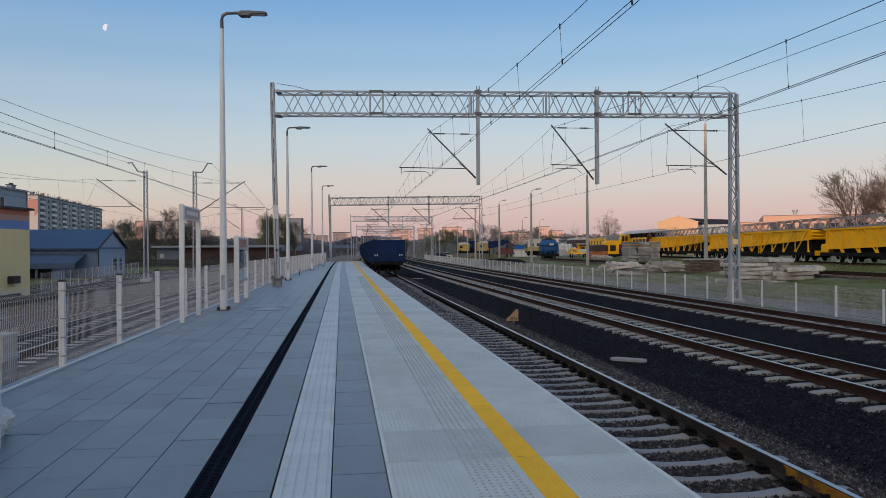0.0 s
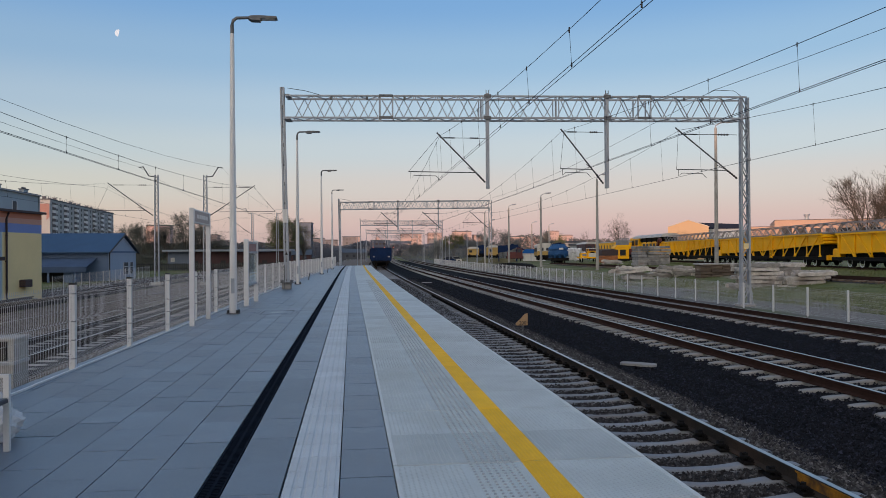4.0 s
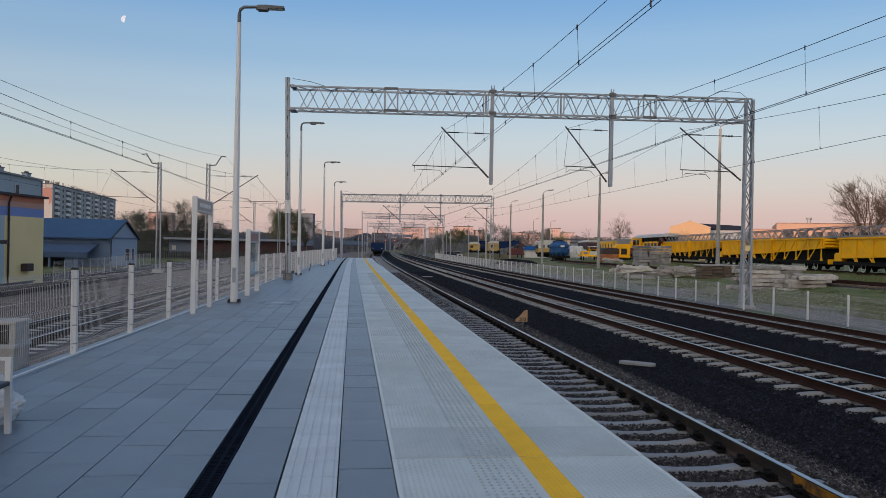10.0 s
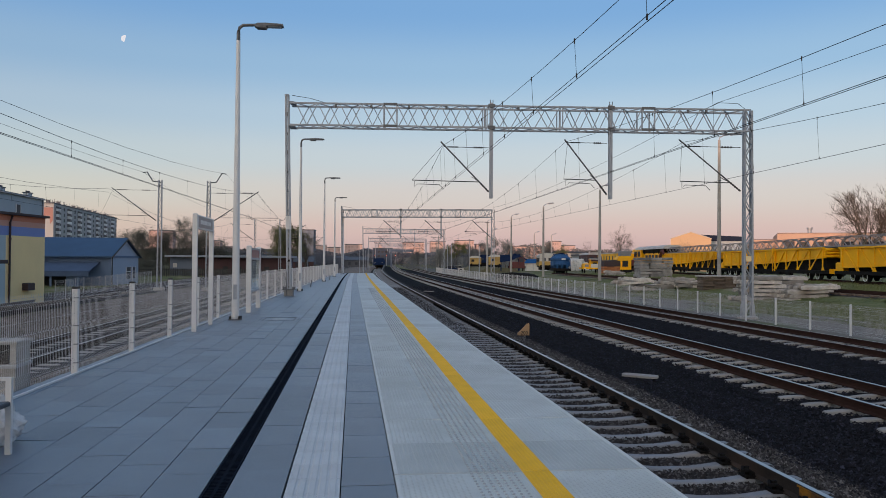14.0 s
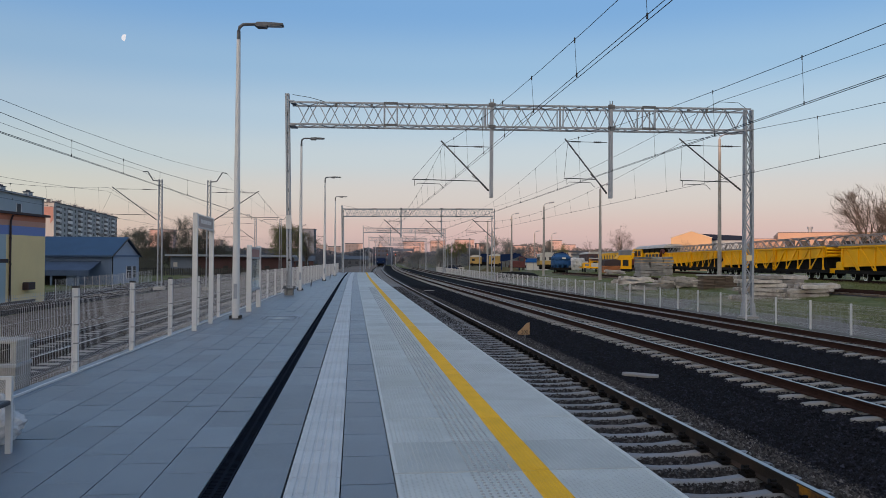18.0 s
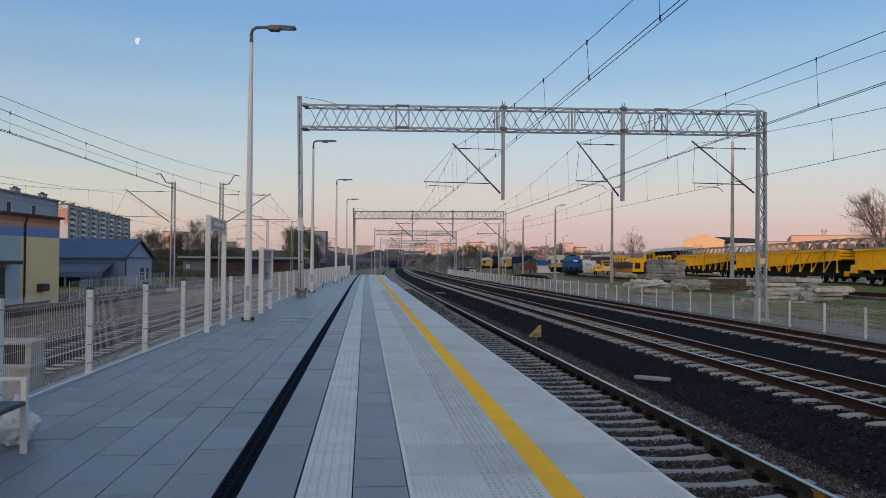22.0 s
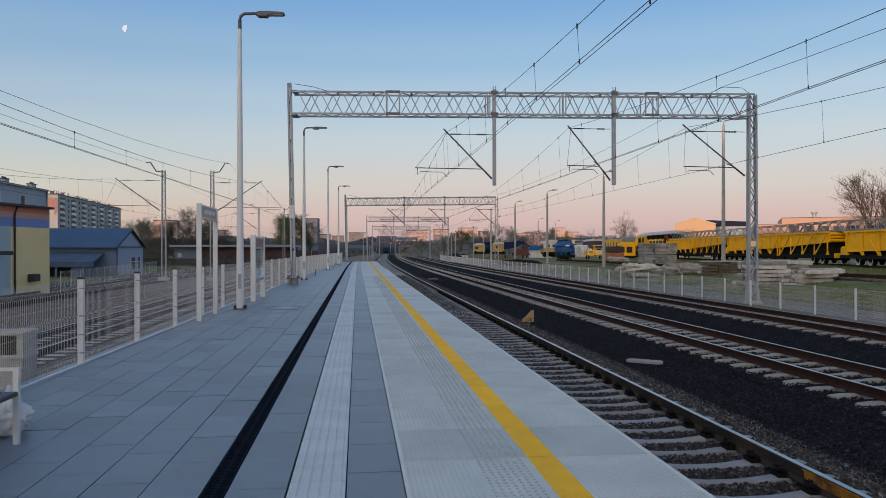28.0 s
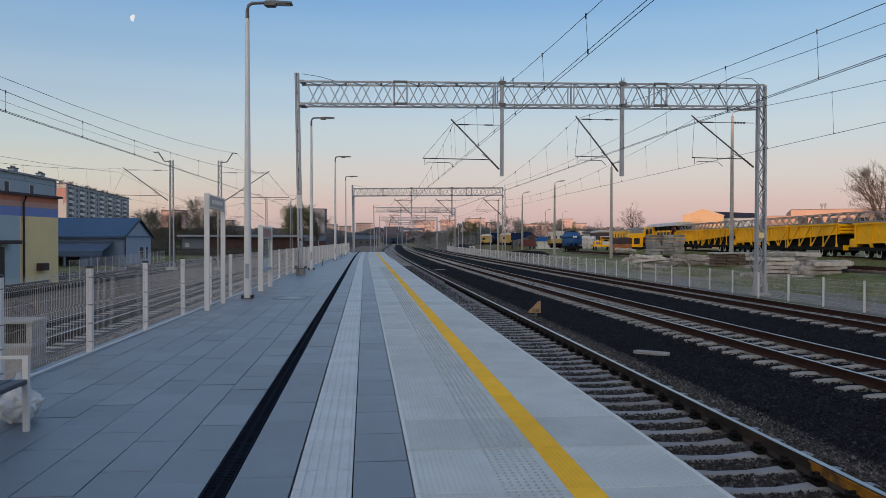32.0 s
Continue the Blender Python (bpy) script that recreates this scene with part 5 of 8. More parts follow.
def make_wagon():
    w = thing("coal_wagon", (0, 0, 0), "dark blue open coal wagon of a departing freight train", "freight wagon", "train wagons")
    L, H0, H1 = 12.7, 1.25, 3.15
    bm = bm_new()
    for s in (-1, 1):
        quadbox(bm, s * 1.38 - 0.03, s * 1.38 + 0.03, 0.62, L + 0.6, H0, H1)
        quadbox(bm, s * 1.42 - 0.07, s * 1.42 + 0.07, 0.6, L + 0.62, H1 - 0.1, H1)
        for k in range(10):
            quadbox(bm, s * 1.45 - 0.05, s * 1.45 + 0.05, 0.62 + k * 1.38, 0.74 + k * 1.38, H0, H1 - 0.1)
    b = part("body", bm, "train_blue", w)
    bm = bm_new()
    quadbox(bm, -1.35, 1.35, 0.62, L + 0.6, H0 - 0.02, H0 + 0.1)
    part("floor", bm, "train_black", w)
    for yy in (0.6, L + 0.6):
        o = -1 if yy < 1 else 1
        bm = bm_new()
        quadbox(bm, -1.41, 1.41, yy - 0.03, yy + 0.03, H0, H1)
        e = part("end_wall", bm, "train_blue", w)
        box_part("top_rail", e, "train_blue", -1.45, 1.45, yy - 0.08, yy + 0.08, H1 - 0.12, H1 + 0.01)
        for x in (-1.36, -0.68, 0.68, 1.36):
            box_part("stanchion", e, "train_blue", x - 0.06, x + 0.06, yy - 0.1, yy + 0.1, H0 - 0.1, H1 - 0.1)
        box_part("cross_rail", e, "train_blue", -1.4, 1.4, yy - 0.07, yy + 0.07, H0 + 0.78, H0 + 0.88)
        bm = bm_new()
        quadbox(bm, -0.62, 0.62, yy + o * 0.1 - 0.02, yy + o * 0.1 + 0.02, H0 + 0.2, H0 + 0.72)
        part("end_flap", bm, "train_blue", e)
        for x in (-1.08, 1.08):
            bm = bm_new()
            for s in (-1, 1):
                v = [bm.verts.new(p) for p in ((x, yy + o * 0.12, H0 + 0.56), (x + s * 0.14, yy + o * 0.12, H0 + 0.46), (x + s * 0.14, yy + o * 0.12, H0 + 0.66), (x, yy + o * 0.13, H0 + 0.56))]
                bm.faces.new(v[:3])
                bm.faces.new((v[0], v[2], v[3]))
            part("tail_marker", bm, "tail_reflector", e, "white triangular tail marker")
        for x in (-0.875, 0.875):
            bm = bm_new()
            tube(bm, [(x, yy, 1.06), (x, yy + o * 0.5, 1.06)], 0.10, 8)
            tube(bm, [(x, yy + o * 0.5, 1.06), (x, yy + o * 0.56, 1.06)], 0.22, 10)
            part("buffer", bm, "train_black", w)
        bm = bm_new()
        tube(bm, [(0, yy, 1.06), (0, yy + o * 0.35, 1.02), (0, yy + o * 0.4, 0.7)], 0.05, 6)
        part("coupling", bm, "train_black", w)
    bm = bm_new()
    quadbox(bm, -1.3, 1.3, 0.55, L + 0.65, 0.95, H0 - 0.02)
    part("underframe", bm, "train_black", w)
    for yc in (2.6, 11.4):
        bm = bm_new()
        quadbox(bm, -0.94, 0.94, yc - 0.2, yc + 0.2, 0.5, 0.9)
        bg_ = part("bogie", bm, "train_black", w)
        for s in (-1, 1):
            bm = bm_new()
            quadbox(bm, s * 1.0 - 0.06, s * 1.0 + 0.06, yc - 1.2, yc + 1.2, 0.45, 0.8)
            part("side_frame", bm, "train_black", bg_)
        for dy in (-0.9, 0.9):
            bm = bm_new()
            for s in (-1, 1):
                tube(bm, [(s * 0.70, yc + dy, 0.46), (s * 0.80, yc + dy, 0.46)], 0.46, 16)
            tube(bm, [(-0.75, yc + dy, 0.46), (0.75, yc + dy, 0.46)], 0.07, 6)
            part("wheelset", bm, "rail_old", bg_)
    return w


WAGONS = [make_wagon()]
for i in range(1, 9):
    WAGONS.append(copy_thing(WAGONS[0], pose(0, 300, RAIL_Z)))

# ---- station-side buildings ----
yb = thing("station_building", pose(-18.1, 48.0, -0.97, 0, 0, -8.0), "flat-roofed yellow building with red and blue stripes", "building")
HW = 5.05
wl_ = box_part("wall", yb, "wall_yellow", -9.0, 0.0, -3.9, 0.0, 0, HW - 1.22)
box_part("wall", yb, "wall_cyan", -9.0, -0.0, -16.0, -3.902, 0, HW - 1.22, "pale blue wall section")
box_part("stripe", yb, "stripe_blue", -9.0, 0.004, -16.0, 0.0, HW - 1.22, HW - 0.72, "blue painted band")
box_part("stripe", yb, "stripe_salmon", -9.0, 0.006, -16.0, 0.0, HW - 0.72, HW - 0.42, "salmon painted band")
box_part("stripe", yb, "stripe_red", -9.0, 0.008, -16.0, 0.0, HW - 0.42, HW - 0.1, "brick-red painted band")
box_part("roof", yb, "roof_red", -9.3, 0.22, -16.3, 0.16, HW - 0.1, HW + 0.03, "flat dark red roof edge")
bm = bm_new()
tube(bm, [(0.07, -3.62, 0.1), (0.07, -3.62, HW - 0.5), (0.2, -3.62, HW - 0.15)], 0.055, 8)
for zz in (0.8, 2.2, 3.6):
    tube(bm, [(0.07, -3.62, zz), (0.07, -3.62, zz + 0.06)], 0.075, 8)
part("downpipe", bm, "roof_red", yb, "dark brown downpipe")
bm = bm_new()
softbox(bm, 0.0, 0.35, -2.3, -1.6, 0.78, 1.2, 0.03)
part("vent_box", bm, "roof_red", yb, "dark brown box on the wall")
box_part("door", yb, "black_plastic", -0.05, 0.02, -6.6, -5.3, 0.05, 2.15, "dark door under a canopy")
box_part("canopy", yb, "roof_red", 0.0, 0.8, -7.0, -5.0, 2.3, 2.5)

gb = thing("grey_building", (-38.3, 101.0, -0.97), "pale grey flat-roofed building with brick chimneys", "building")
box_part("wall", gb, "wall_grey", -14, 0, -45, 0, 0, 9.85)
box_part("roof", gb, "hall_roof", -14.2, 0.16, -45.2, 0.12, 9.85, 10.0)
box_part("gutter", gb, "galv", 0.16, 0.28, -45.2, 0.1, 9.80, 9.9)
for y in (-7.3, -13.6, -20.0):
    w_ = box_part("window", gb, "window_dark", 0.0, 0.05, y - 0.55, y + 0.55, 7.35, 8.75)
    box_part("window_frame", w_, "sign_pale", 0.02, 0.09, y + 0.55, y + 0.66, 7.3, 8.8)
    box_part("window_frame", w_, "sign_pale", 0.02, 0.09, y - 0.66, y - 0.55, 7.3, 8.8)
    box_part("window_sill", w_, "sign_pale", 0.0, 0.15, y - 0.7, y + 0.7, 7.22, 7.3)
for y in (-2.2, -9.6, -17.0):
    ch = box_part("chimney", gb, "wall_grey", -1.3, -0.7, y - 0.6, y + 0.6, 10.0, 10.5)
    box_part("chimney_cap", ch, "hall_roof", -1.38, -0.62, y - 0.68, y + 0.68, 10.5, 10.58)
    bm = bm_new()
    for k in range(3):
        tube(bm, [(-1.0, y - 0.4 + 0.4 * k, 10.58), (-1.0, y - 0.4 + 0.4 * k, 10.78)], 0.1, 8)
    part("chimney_pot", bm, "hall_roof", ch)
bm = bm_new()
tube(bm, [(0.08, -0.3, 0), (0.08, -0.3, 9.8)], 0.08, 6)
part("downpipe", bm, "galv", gb)

bh = thing("low_blue_house", (-23.3, 78.0, -0.97), "low pale blue house with a dark blue gabled roof", "house")
box_part("wall", bh, "wall_pale_blue", -27, 0, 0, 9.6, 0, 2.85)
bm = bm_new()
prism(bm, [(0, 2.85), (9.6, 2.85), (4.8, 4.5)], "x", -0.3, 0.0)
part("gable", bm, "gable_paint", bh)
box_part("end_wall", bh, "gable_paint", 0.0, 0.02, 0.05, 9.55, 0, 2.8)
box_part("trim_board", bh, "wall_pale_blue", 0.02, 0.1, -0.1, 9.7, 2.74, 2.92)
for a, b, c, d in ((-0.5, 2.72, 4.8, 4.62), (10.1, 2.72, 4.8, 4.62)):
    bm = bm_new()
    v = [(a, b), (c, d), (c, d + 0.14), (a, b + 0.14)]
    prism(bm, v, "x", -27.4, 0.25)
    part("roof", bm, "roof_blue", bh)
bm = bm_new()
bar(bm, (0.27, -0.52, 2.72), (0.27, 4.8, 4.64), 0.06, 0.13)
bar(bm, (0.27, 10.12, 2.72), (0.27, 4.8, 4.64), 0.06, 0.13)
part("bargeboard", bm, "black_plastic", bh, "dark bargeboards")
bm = bm_new()
prism(bm, [(-3.2, 1.35), (0.0, 2.2), (0.0, 2.3), (-3.2, 1.45)], "x", -14.0, -1.0)
part("lean_to_roof", bm, "awning", bh, "low dark blue lean-to roof")
for x in (-11.8, -9.3, -6.8, -4.4, -2.0):
    box_part("lean_to_post", bh, "wall_pale_blue", x - 0.08, x + 0.08, -3.1, -2.94, 0, 1.36)
box_part("lean_to_fascia", bh, "awning", -14.0, -1.0, -3.24, -3.16, 0.95, 1.44)
# black panel takes the place of the shade beneath the lean-to
box_part("lean_to_shade", bh, "black_plastic", -11.8, -3.2, -0.35, -0.02, 0, 1.9)
box_part("lean_to_end", bh, "wall_pale_blue", -3.1, -2.4, -2.9, -0.02, 0, 1.3)
for y, g in ((5.75, 0.75), (7.75, 0.5)):
    w_ = box_part("window", bh, "window_dark", 0.02, 0.06, y - g, y + g, 0.55, 1.75)
    box_part("window_frame", w_, "sign_pale", 0.0, 0.07, y - g - 0.1, y - g, 0.5, 1.8)
    box_part("window_frame", w_, "sign_pale", 0.0, 0.07, y + g, y + g + 0.1, 0.5, 1.8)
    box_part("window_bar", w_, "sign_pale", 0.06, 0.08, y - g, y + g, 1.28, 1.34)
bm = bm_new()
tube(bm, [(0.06, 0.2, 0), (0.06, 0.2, 2.7)], 0.06, 6)
part("downpipe", bm, "black_plastic", bh)

# ---- far blocks of flats ----
def make_block(x, y, rz, length, depth, h, floors, cols, wall, label, rich=False, name="apartment_block", glass="window_dark"):
    b = thing(name, pose(x, y, -0.97, 0, 0, rz), label, "apartment block", "apartment blocks")
    box_part("wall", b, wall, -depth, 0, 0, length, 0, h)
    box_part("roof", b, "hall_roof", -depth - 0.3, 0.3, -0.3, length + 0.3, h, h + 0.5)
    fl, cw = (h - 1.5) / floors, length / cols
    bm = bm_new()
    quadbox(bm, -0.02, 0.12, -cw * 0.28, cw * 0.28, 0.0, fl * 0.55)
    win = mesh_of("window", bm, glass)
    bm = bm_new()
    quadbox(bm, 0.0, 0.9, -cw * 0.40, cw * 0.40, -0.1, fl * 0.42)
    bal = mesh_of("balcony", bm, "balcony")
    bm = bm_new()
    quadbox(bm, 0.02, 0.10, -cw * 0.95, cw * 0.95, 0.6, floors * fl - 0.6)
    rec = mesh_of("loggia", bm, "window_dark")
    for c in range(cols):
        if rich and c % 6 == 1:
            part("loggia", rec, None, b, "dark recessed loggia strip", at=pose(0, (c + 1.0) * cw, 1.0))
        for f in range(1, floors):
            if rich and c % 6 in (1, 2):
                part("balcony", bal, None, b, at=pose(0, (c + 0.5) * cw, 1.0 + f * fl))
            elif not rich or c % 6 in (3, 5):
                part("window", win, None, b, at=pose(0, (c + 0.5) * cw, 1.6 + f * fl))
    n = max(1, int(depth / 5))
    for k in range(n):
        for f in range(1, floors):
            if not rich:
                part("window", win, None, b, at=pose(-depth * (k + 0.5) / n, 0, 1.6 + f * fl, 0, 0, -90))
    if rich:
        bm = bm_new()
        for k in range(46):
            yy = length * (k + 0.5) / 46 + random.uniform(-1, 1)
            hh = random.uniform(0.3, 1.3)
            if k % 3 == 0:
                quadbox(bm, -4, -2.5, yy - 0.7, yy + 0.7, h + 0.5, h + 1.1 + hh)
            bar(bm, (-2, yy, h + 0.5), (-2, yy, h + 1.6 + hh), 0.16)
            bar(bm, (-2, yy - 0.5, h + 1.3 + hh), (-2, yy + 0.5, h + 1.3 + hh), 0.12)
        tagged(part("aerials_and_vents", bm, "hall_roof", b, "dark aerials and vents along the roof"), kind="stuff")
        bm = bm_new()
        prism(bm, [(-4.6, h - 2.0), (-0.3, h - 2.0), (-0.3, h - 8.6), (-1.6, h - 10.4), (-1.6, h - 6.2), (-5.6, h - 6.2)], "y", -0.2, -0.02)
        part("painted_arrow", bm, "arrow_faded", b, "faded red arrow painted on the end wall")
    return b


make_block(-150.5, 410.0, 4.7, 146, 11, 30.4, 10, 42, "block_wall", "long grey ten-storey block with rows of pale balconies", True)
make_block(-152.0, 600.0, -90, 17, 12, 24.0, 8, 5, "block_wall_warm", "pale distant block of flats behind bare trees", glass="window_far")
make_block(-119.0, 610.0, -90, 17, 12, 17.0, 6, 5, "block_wall_warm", "pale distant block of flats behind bare trees", glass="window_far")
# the tower's unlit look comes from its dark wall colour
make_block(-24.0, 500.0, 85, 8, 10, 21.5, 7, 3, "tower_wall", "grey distant tower behind a willow")
for x, w, h, n in ((-32, 10, 14.4, 4), (-21, 10, 13.2, 4), (-7, 14, 15.8, 6), (41, 17, 17.9, 7), (64, 12, 18.7, 5), (85, 15, 19.9, 7), (102.5, 7, 17.0, 3), (131, 16, 15.5, 7), (148, 17, 15.0, 7), (167, 8, 20.0, 4), (176, 11, 16.5, 5), (-84, 20, 11, 7), (-112, 16, 13, 6)):
    make_block(x, 640, -90, w, 12, h, max(3, int(h / 3)), n, "block_wall_warm", "distant block of flats in the last pink sun", name="distant_block", glass="window_far")

# low sheds, footbridge and yards in the distance
sh = thing("brick_shed", (-29.6, 130.0, -0.97), "long low dark red shed with a pale flat roof", "shed")
box_part("wall", sh, "tower_wall", 0, 3.6, 0, 8, 0, 2.9, "plain grey wall section")
box_part("wall", sh, "brick_shed", 3.6, 19.1, 0, 8, 0, 2.9)
box_part("roof", sh, "roof_pale", -0.6, 19.7, -1.2, 8.6, 3.0, 3.3)
for k in range(7):
    box_part("door", sh, "black_plastic", 4.0 + 2.2 * k, 4.8 + 2.2 * k, -0.06, -0.01, 0, 1.5)
pk = thing("picket_fence", (-33.0, 121.0, -0.97), "dark picket fence before the long red shed", "fence")
bm = bm_new()
quadbox(bm, -0.05, 0.05, -0.03, 0.03, 0, 1.25)
pm = mesh_of("picket", bm, "black_plastic")
for k in range(72):
    part("picket", pm, None, pk, at=pose(0.33 * k, 0, 0))
for z in (0.35, 1.0):
    box_part("rail", pk, "black_plastic", -0.1, 23.6, 0.03, 0.09, z, z + 0.08)
box_part("notice", sh, "poster", 0.5, 1.1, -0.12, -0.02, 1.3, 2.0)
pb = thing("station_hall", pose(19.5, 440.0, -0.97, 0, 0, -3), "grey distant hall beside the tracks", "building")
box_part("wall", pb, "hall_haze", -8.5, 2.5, 0, 10, 0, 9.6)
box_part("roof", pb, "hall_roof", -8.8, 2.8, -0.3, 10.3, 9.6, 10.0)
box_part("stair_head", pb, "block_wall_warm", -5.5, -3.5, 2, 5, 10.0, 11.6)
for k in range(4):
    for f in range(3):
        box_part("window", pb, "window_dark", -8.0 + 2.1 * k, -6.6 + 2.1 * k, -0.06, -0.01, 2.4 + 2.4 * f, 3.4 + 2.4 * f)

fb = thing("footbridge", (17.0, 330.0, -0.97), "dark steel footbridge far along the line", "footbridge")
box_part("deck", fb, "tower_wall", -1.5, 8.5, -1.2, 1.2, 6.5, 6.85)
for u in (-1.0, 8.0):
    box_part("pier", fb, "tower_wall", u - 0.25, u + 0.25, -0.8, 0.8, 0, 6.5)
for v in (-1.15, 1.1):
    box_part("parapet", fb, "tower_wall", -1.5, 8.5, v, v + 0.05, 6.85, 7.6)

# unseen blocks added behind the viewer, placed to cast shade over the station
for x, y, l, h in ((-115, -115, 130, 22), (30, -150, 130, 22), (-215, 20, 200, 26)):
    b = thing("apartment_block", pose(x, y, -0.97, 0, 0, -34), "long plain unseen block added behind the viewer to shade the station", "apartment block")
    box_part("wall", b, "block_wall", -l / 2, l / 2, -7, 7, 0, h)
    box_part("roof", b, "hall_roof", -l / 2 - 0.4, l / 2 + 0.4, -7.4, 7.4, h, h + 0.4)

# ---- the yard beyond the tracks ----
def hopper_wagon(x, y, rz, length, label):
    w = thing("hopper_wagon", pose(x, y, 0.30, 0, 0, rz), label, "works wagon", "yellow works wagons")
    z0, z1 = 0.78, 2.64
    bm = bm_new()
    # the bin's floor climbs towards the near end
    prism(bm, [(0.3, 1.82), (length * 0.45, 1.36), (length - 0.7, 1.02), (length - 0.7, z1 - 0.06), (0.3, z1)], "x", -1.35, 1.35)
    b = part("bin", bm, "yellow_paint", w)
    # black fill added to darken the shaded gap below the bin
    bm = bm_new()
    prism(bm, [(0.8, z0), (length - 1.2, z0), (length - 1.2, 1.0), (length * 0.45, 1.34), (0.8, 1.80)], "x", -0.95, 0.95)
    part("gap_fill", bm, "undercarriage", w, "black fill for the shaded gap under the bin")
    n = 11
    step = (length - 1.6) / (n - 1)
    for i in range(n):
        yy = 0.5 + step * i
        for s in (-1, 1):
            bm = bm_new()
            bar(bm, (s * 1.41, yy, z0), (s * 1.41, yy, z1 - 0.12), 0.07, 0.09)
            if i < n - 1:
                # the braces lean towards the middle of the bin
                lo, hi = (0.95, 0.12) if i < n * 0.42 else (0.05, 0.88)
                bar(bm, (s * 1.40, yy + step * lo, z0 + 0.05), (s * 1.40, yy + step * hi, z1 - 0.15), 0.05, 0.11)
            prism(bm, [(yy - 0.22, z0), (yy + 0.22, z0), (yy + 0.07, z0 + 0.28), (yy - 0.07, z0 + 0.28)], "x", s * 1.40 - 0.03, s * 1.40 + 0.03)
            part("rib", bm, "yellow_paint", w)
    for s in (-1, 1):
        bm = bm_new()
        bar(bm, (s * 1.42, 0.2, z1), (s * 1.42, length - 0.6, z1 - 0.06), 0.16, 0.13)
        bar(bm, (s * 1.40, 0.3, 1.84), (s * 1.40, length * 0.45, 1.38), 0.08, 0.08)
        bar(bm, (s * 1.40, length * 0.45, 1.38), (s * 1.40, length - 0.7, 1.04), 0.08, 0.08)
        part("rail_beam", bm, "yellow_paint", w)
    for k in (0.40,):
        bm = bm_new()
        for s in (-0.22, 0.22):
            bar(bm, (-1.52, length * k + s, 0.6), (-1.52, length * k + s, z1 + 0.12), 0.07)
        for i in range(7):
            bar(bm, (-1.52, length * k - 0.22, 0.75 + 0.33 * i), (-1.52, length * k + 0.22, 0.75 + 0.33 * i), 0.04)
        part("ladder", bm, "yellow_paint", w)
    bm = bm_new()
    softbox(bm, -1.2, 1.2, length - 0.6, length + 0.35, z0, 1.45, 0.1)
    part("drive_box", bm, "yellow_paint", w)
    for zz in (1.95, 2.22, 2.48):
        bm = bm_new()
        tube(bm, [(-1.3, 0.15, zz), (1.3, 0.15, zz)], 0.12, 8)
        part("end_roll", bm, "yellow_paint", w)
    # conveyor truss with arched bracing above the bin
    bm = bm_new()
    for sx in (-0.75, 0.75):
        bar(bm, (sx, -1.0, z1 + 0.10), (sx, length + 0.4, z1 + 0.10), 0.1)
        bar(bm, (sx, -1.0, z1 + 0.94), (sx, length + 0.4, z1 + 0.86), 0.07)
        m = 16
        for i in range(m):
            ya, yb = -1.0 + (length + 1.4) * i / m, -1.0 + (length + 1.4) * min(i + 2, m) / m
            arch = [(sx, ya + (yb - ya) * q / 8, z1 + 0.1 + 0.80 * math.sin(math.pi * q / 8)) for q in range(9)]
            tube(bm, arch, 0.05, 4, caps=False)
    part("conveyor_truss", bm, "machine_grey", w, "grey lattice conveyor boom")
    bm = bm_new()
    quadbox(bm, -0.6, 0.6, -1.0, length + 0.4, z1 + 0.06, z1 + 0.2)
    part("conveyor_belt", bm, "machine_grey", w)
    bm = bm_new()
    quadbox(bm, -1.36, 1.36, -0.4, length + 0.2, 0.50, 0.76)
    prism(bm, [(5.6, 0.56), (length - 5.6, 0.56), (length - 8, 0.32), (8, 0.32)], "x", -1.2, -1.1)
    quadbox(bm, -0.5, 0.5, 5.8, length - 5.8, 0.42, 0.56)
    part("underframe", bm, "undercarriage", w)
    for i in range(5):
        yy = 7.0 + i * (length - 14) / 5
        box_part("brake_box", w, "undercarriage", -1.32, -1.0, yy, yy + 0.9, 0.28, 0.56)
    for yc in (3.0, length - 3.0):
        bm = bm_new()
        quadbox(bm, -0.92, 0.92, yc - 0.2, yc + 0.2, 0.3, 0.56)
        bgi = part("bogie", bm, "undercarriage", w)
        for s in (-1, 1):
            bm = bm_new()
            quadbox(bm, s * 1.0 - 0.08, s * 1.0 + 0.08, yc - 1.3, yc + 1.3, 0.34, 0.56)
            part("side_frame", bm, "undercarriage", bgi)
        for dy in (-0.9, 0.9):
            for s in (-1, 1):
                bm = bm_new()
                tube(bm, [(s * 0.7, yc + dy, 0.36), (s * 0.82, yc + dy, 0.36)], 0.36, 18)
                tube(bm, [(s * 1.02, yc + dy, 0.36), (s * 1.12, yc + dy, 0.36)], 0.12, 10)
                part("wheel", bm, "undercarriage", bgi)
                bm = bm_new()
                for q in range(20):
                    t0, t1 = q * math.pi / 10, (q + 1) * math.pi / 10
                    pts = [(s * 1.09, yc + dy + r * math.cos(t), 0.36 + r * math.sin(t)) for r, t in ((0.29, t0), (0.37, t0), (0.37, t1), (0.29, t1))]
                    bm.faces.new([bm.verts.new(p) for p in pts])
                part("rim", bm, "sign_pale", bgi, "white-painted wheel rim")
    for yy in (-0.5, length + 0.3):
        box_part("buffer_beam", w, "yellow_paint", -1.3, 1.3, yy - 0.1, yy + 0.1, 0.5, 0.9)
    return w


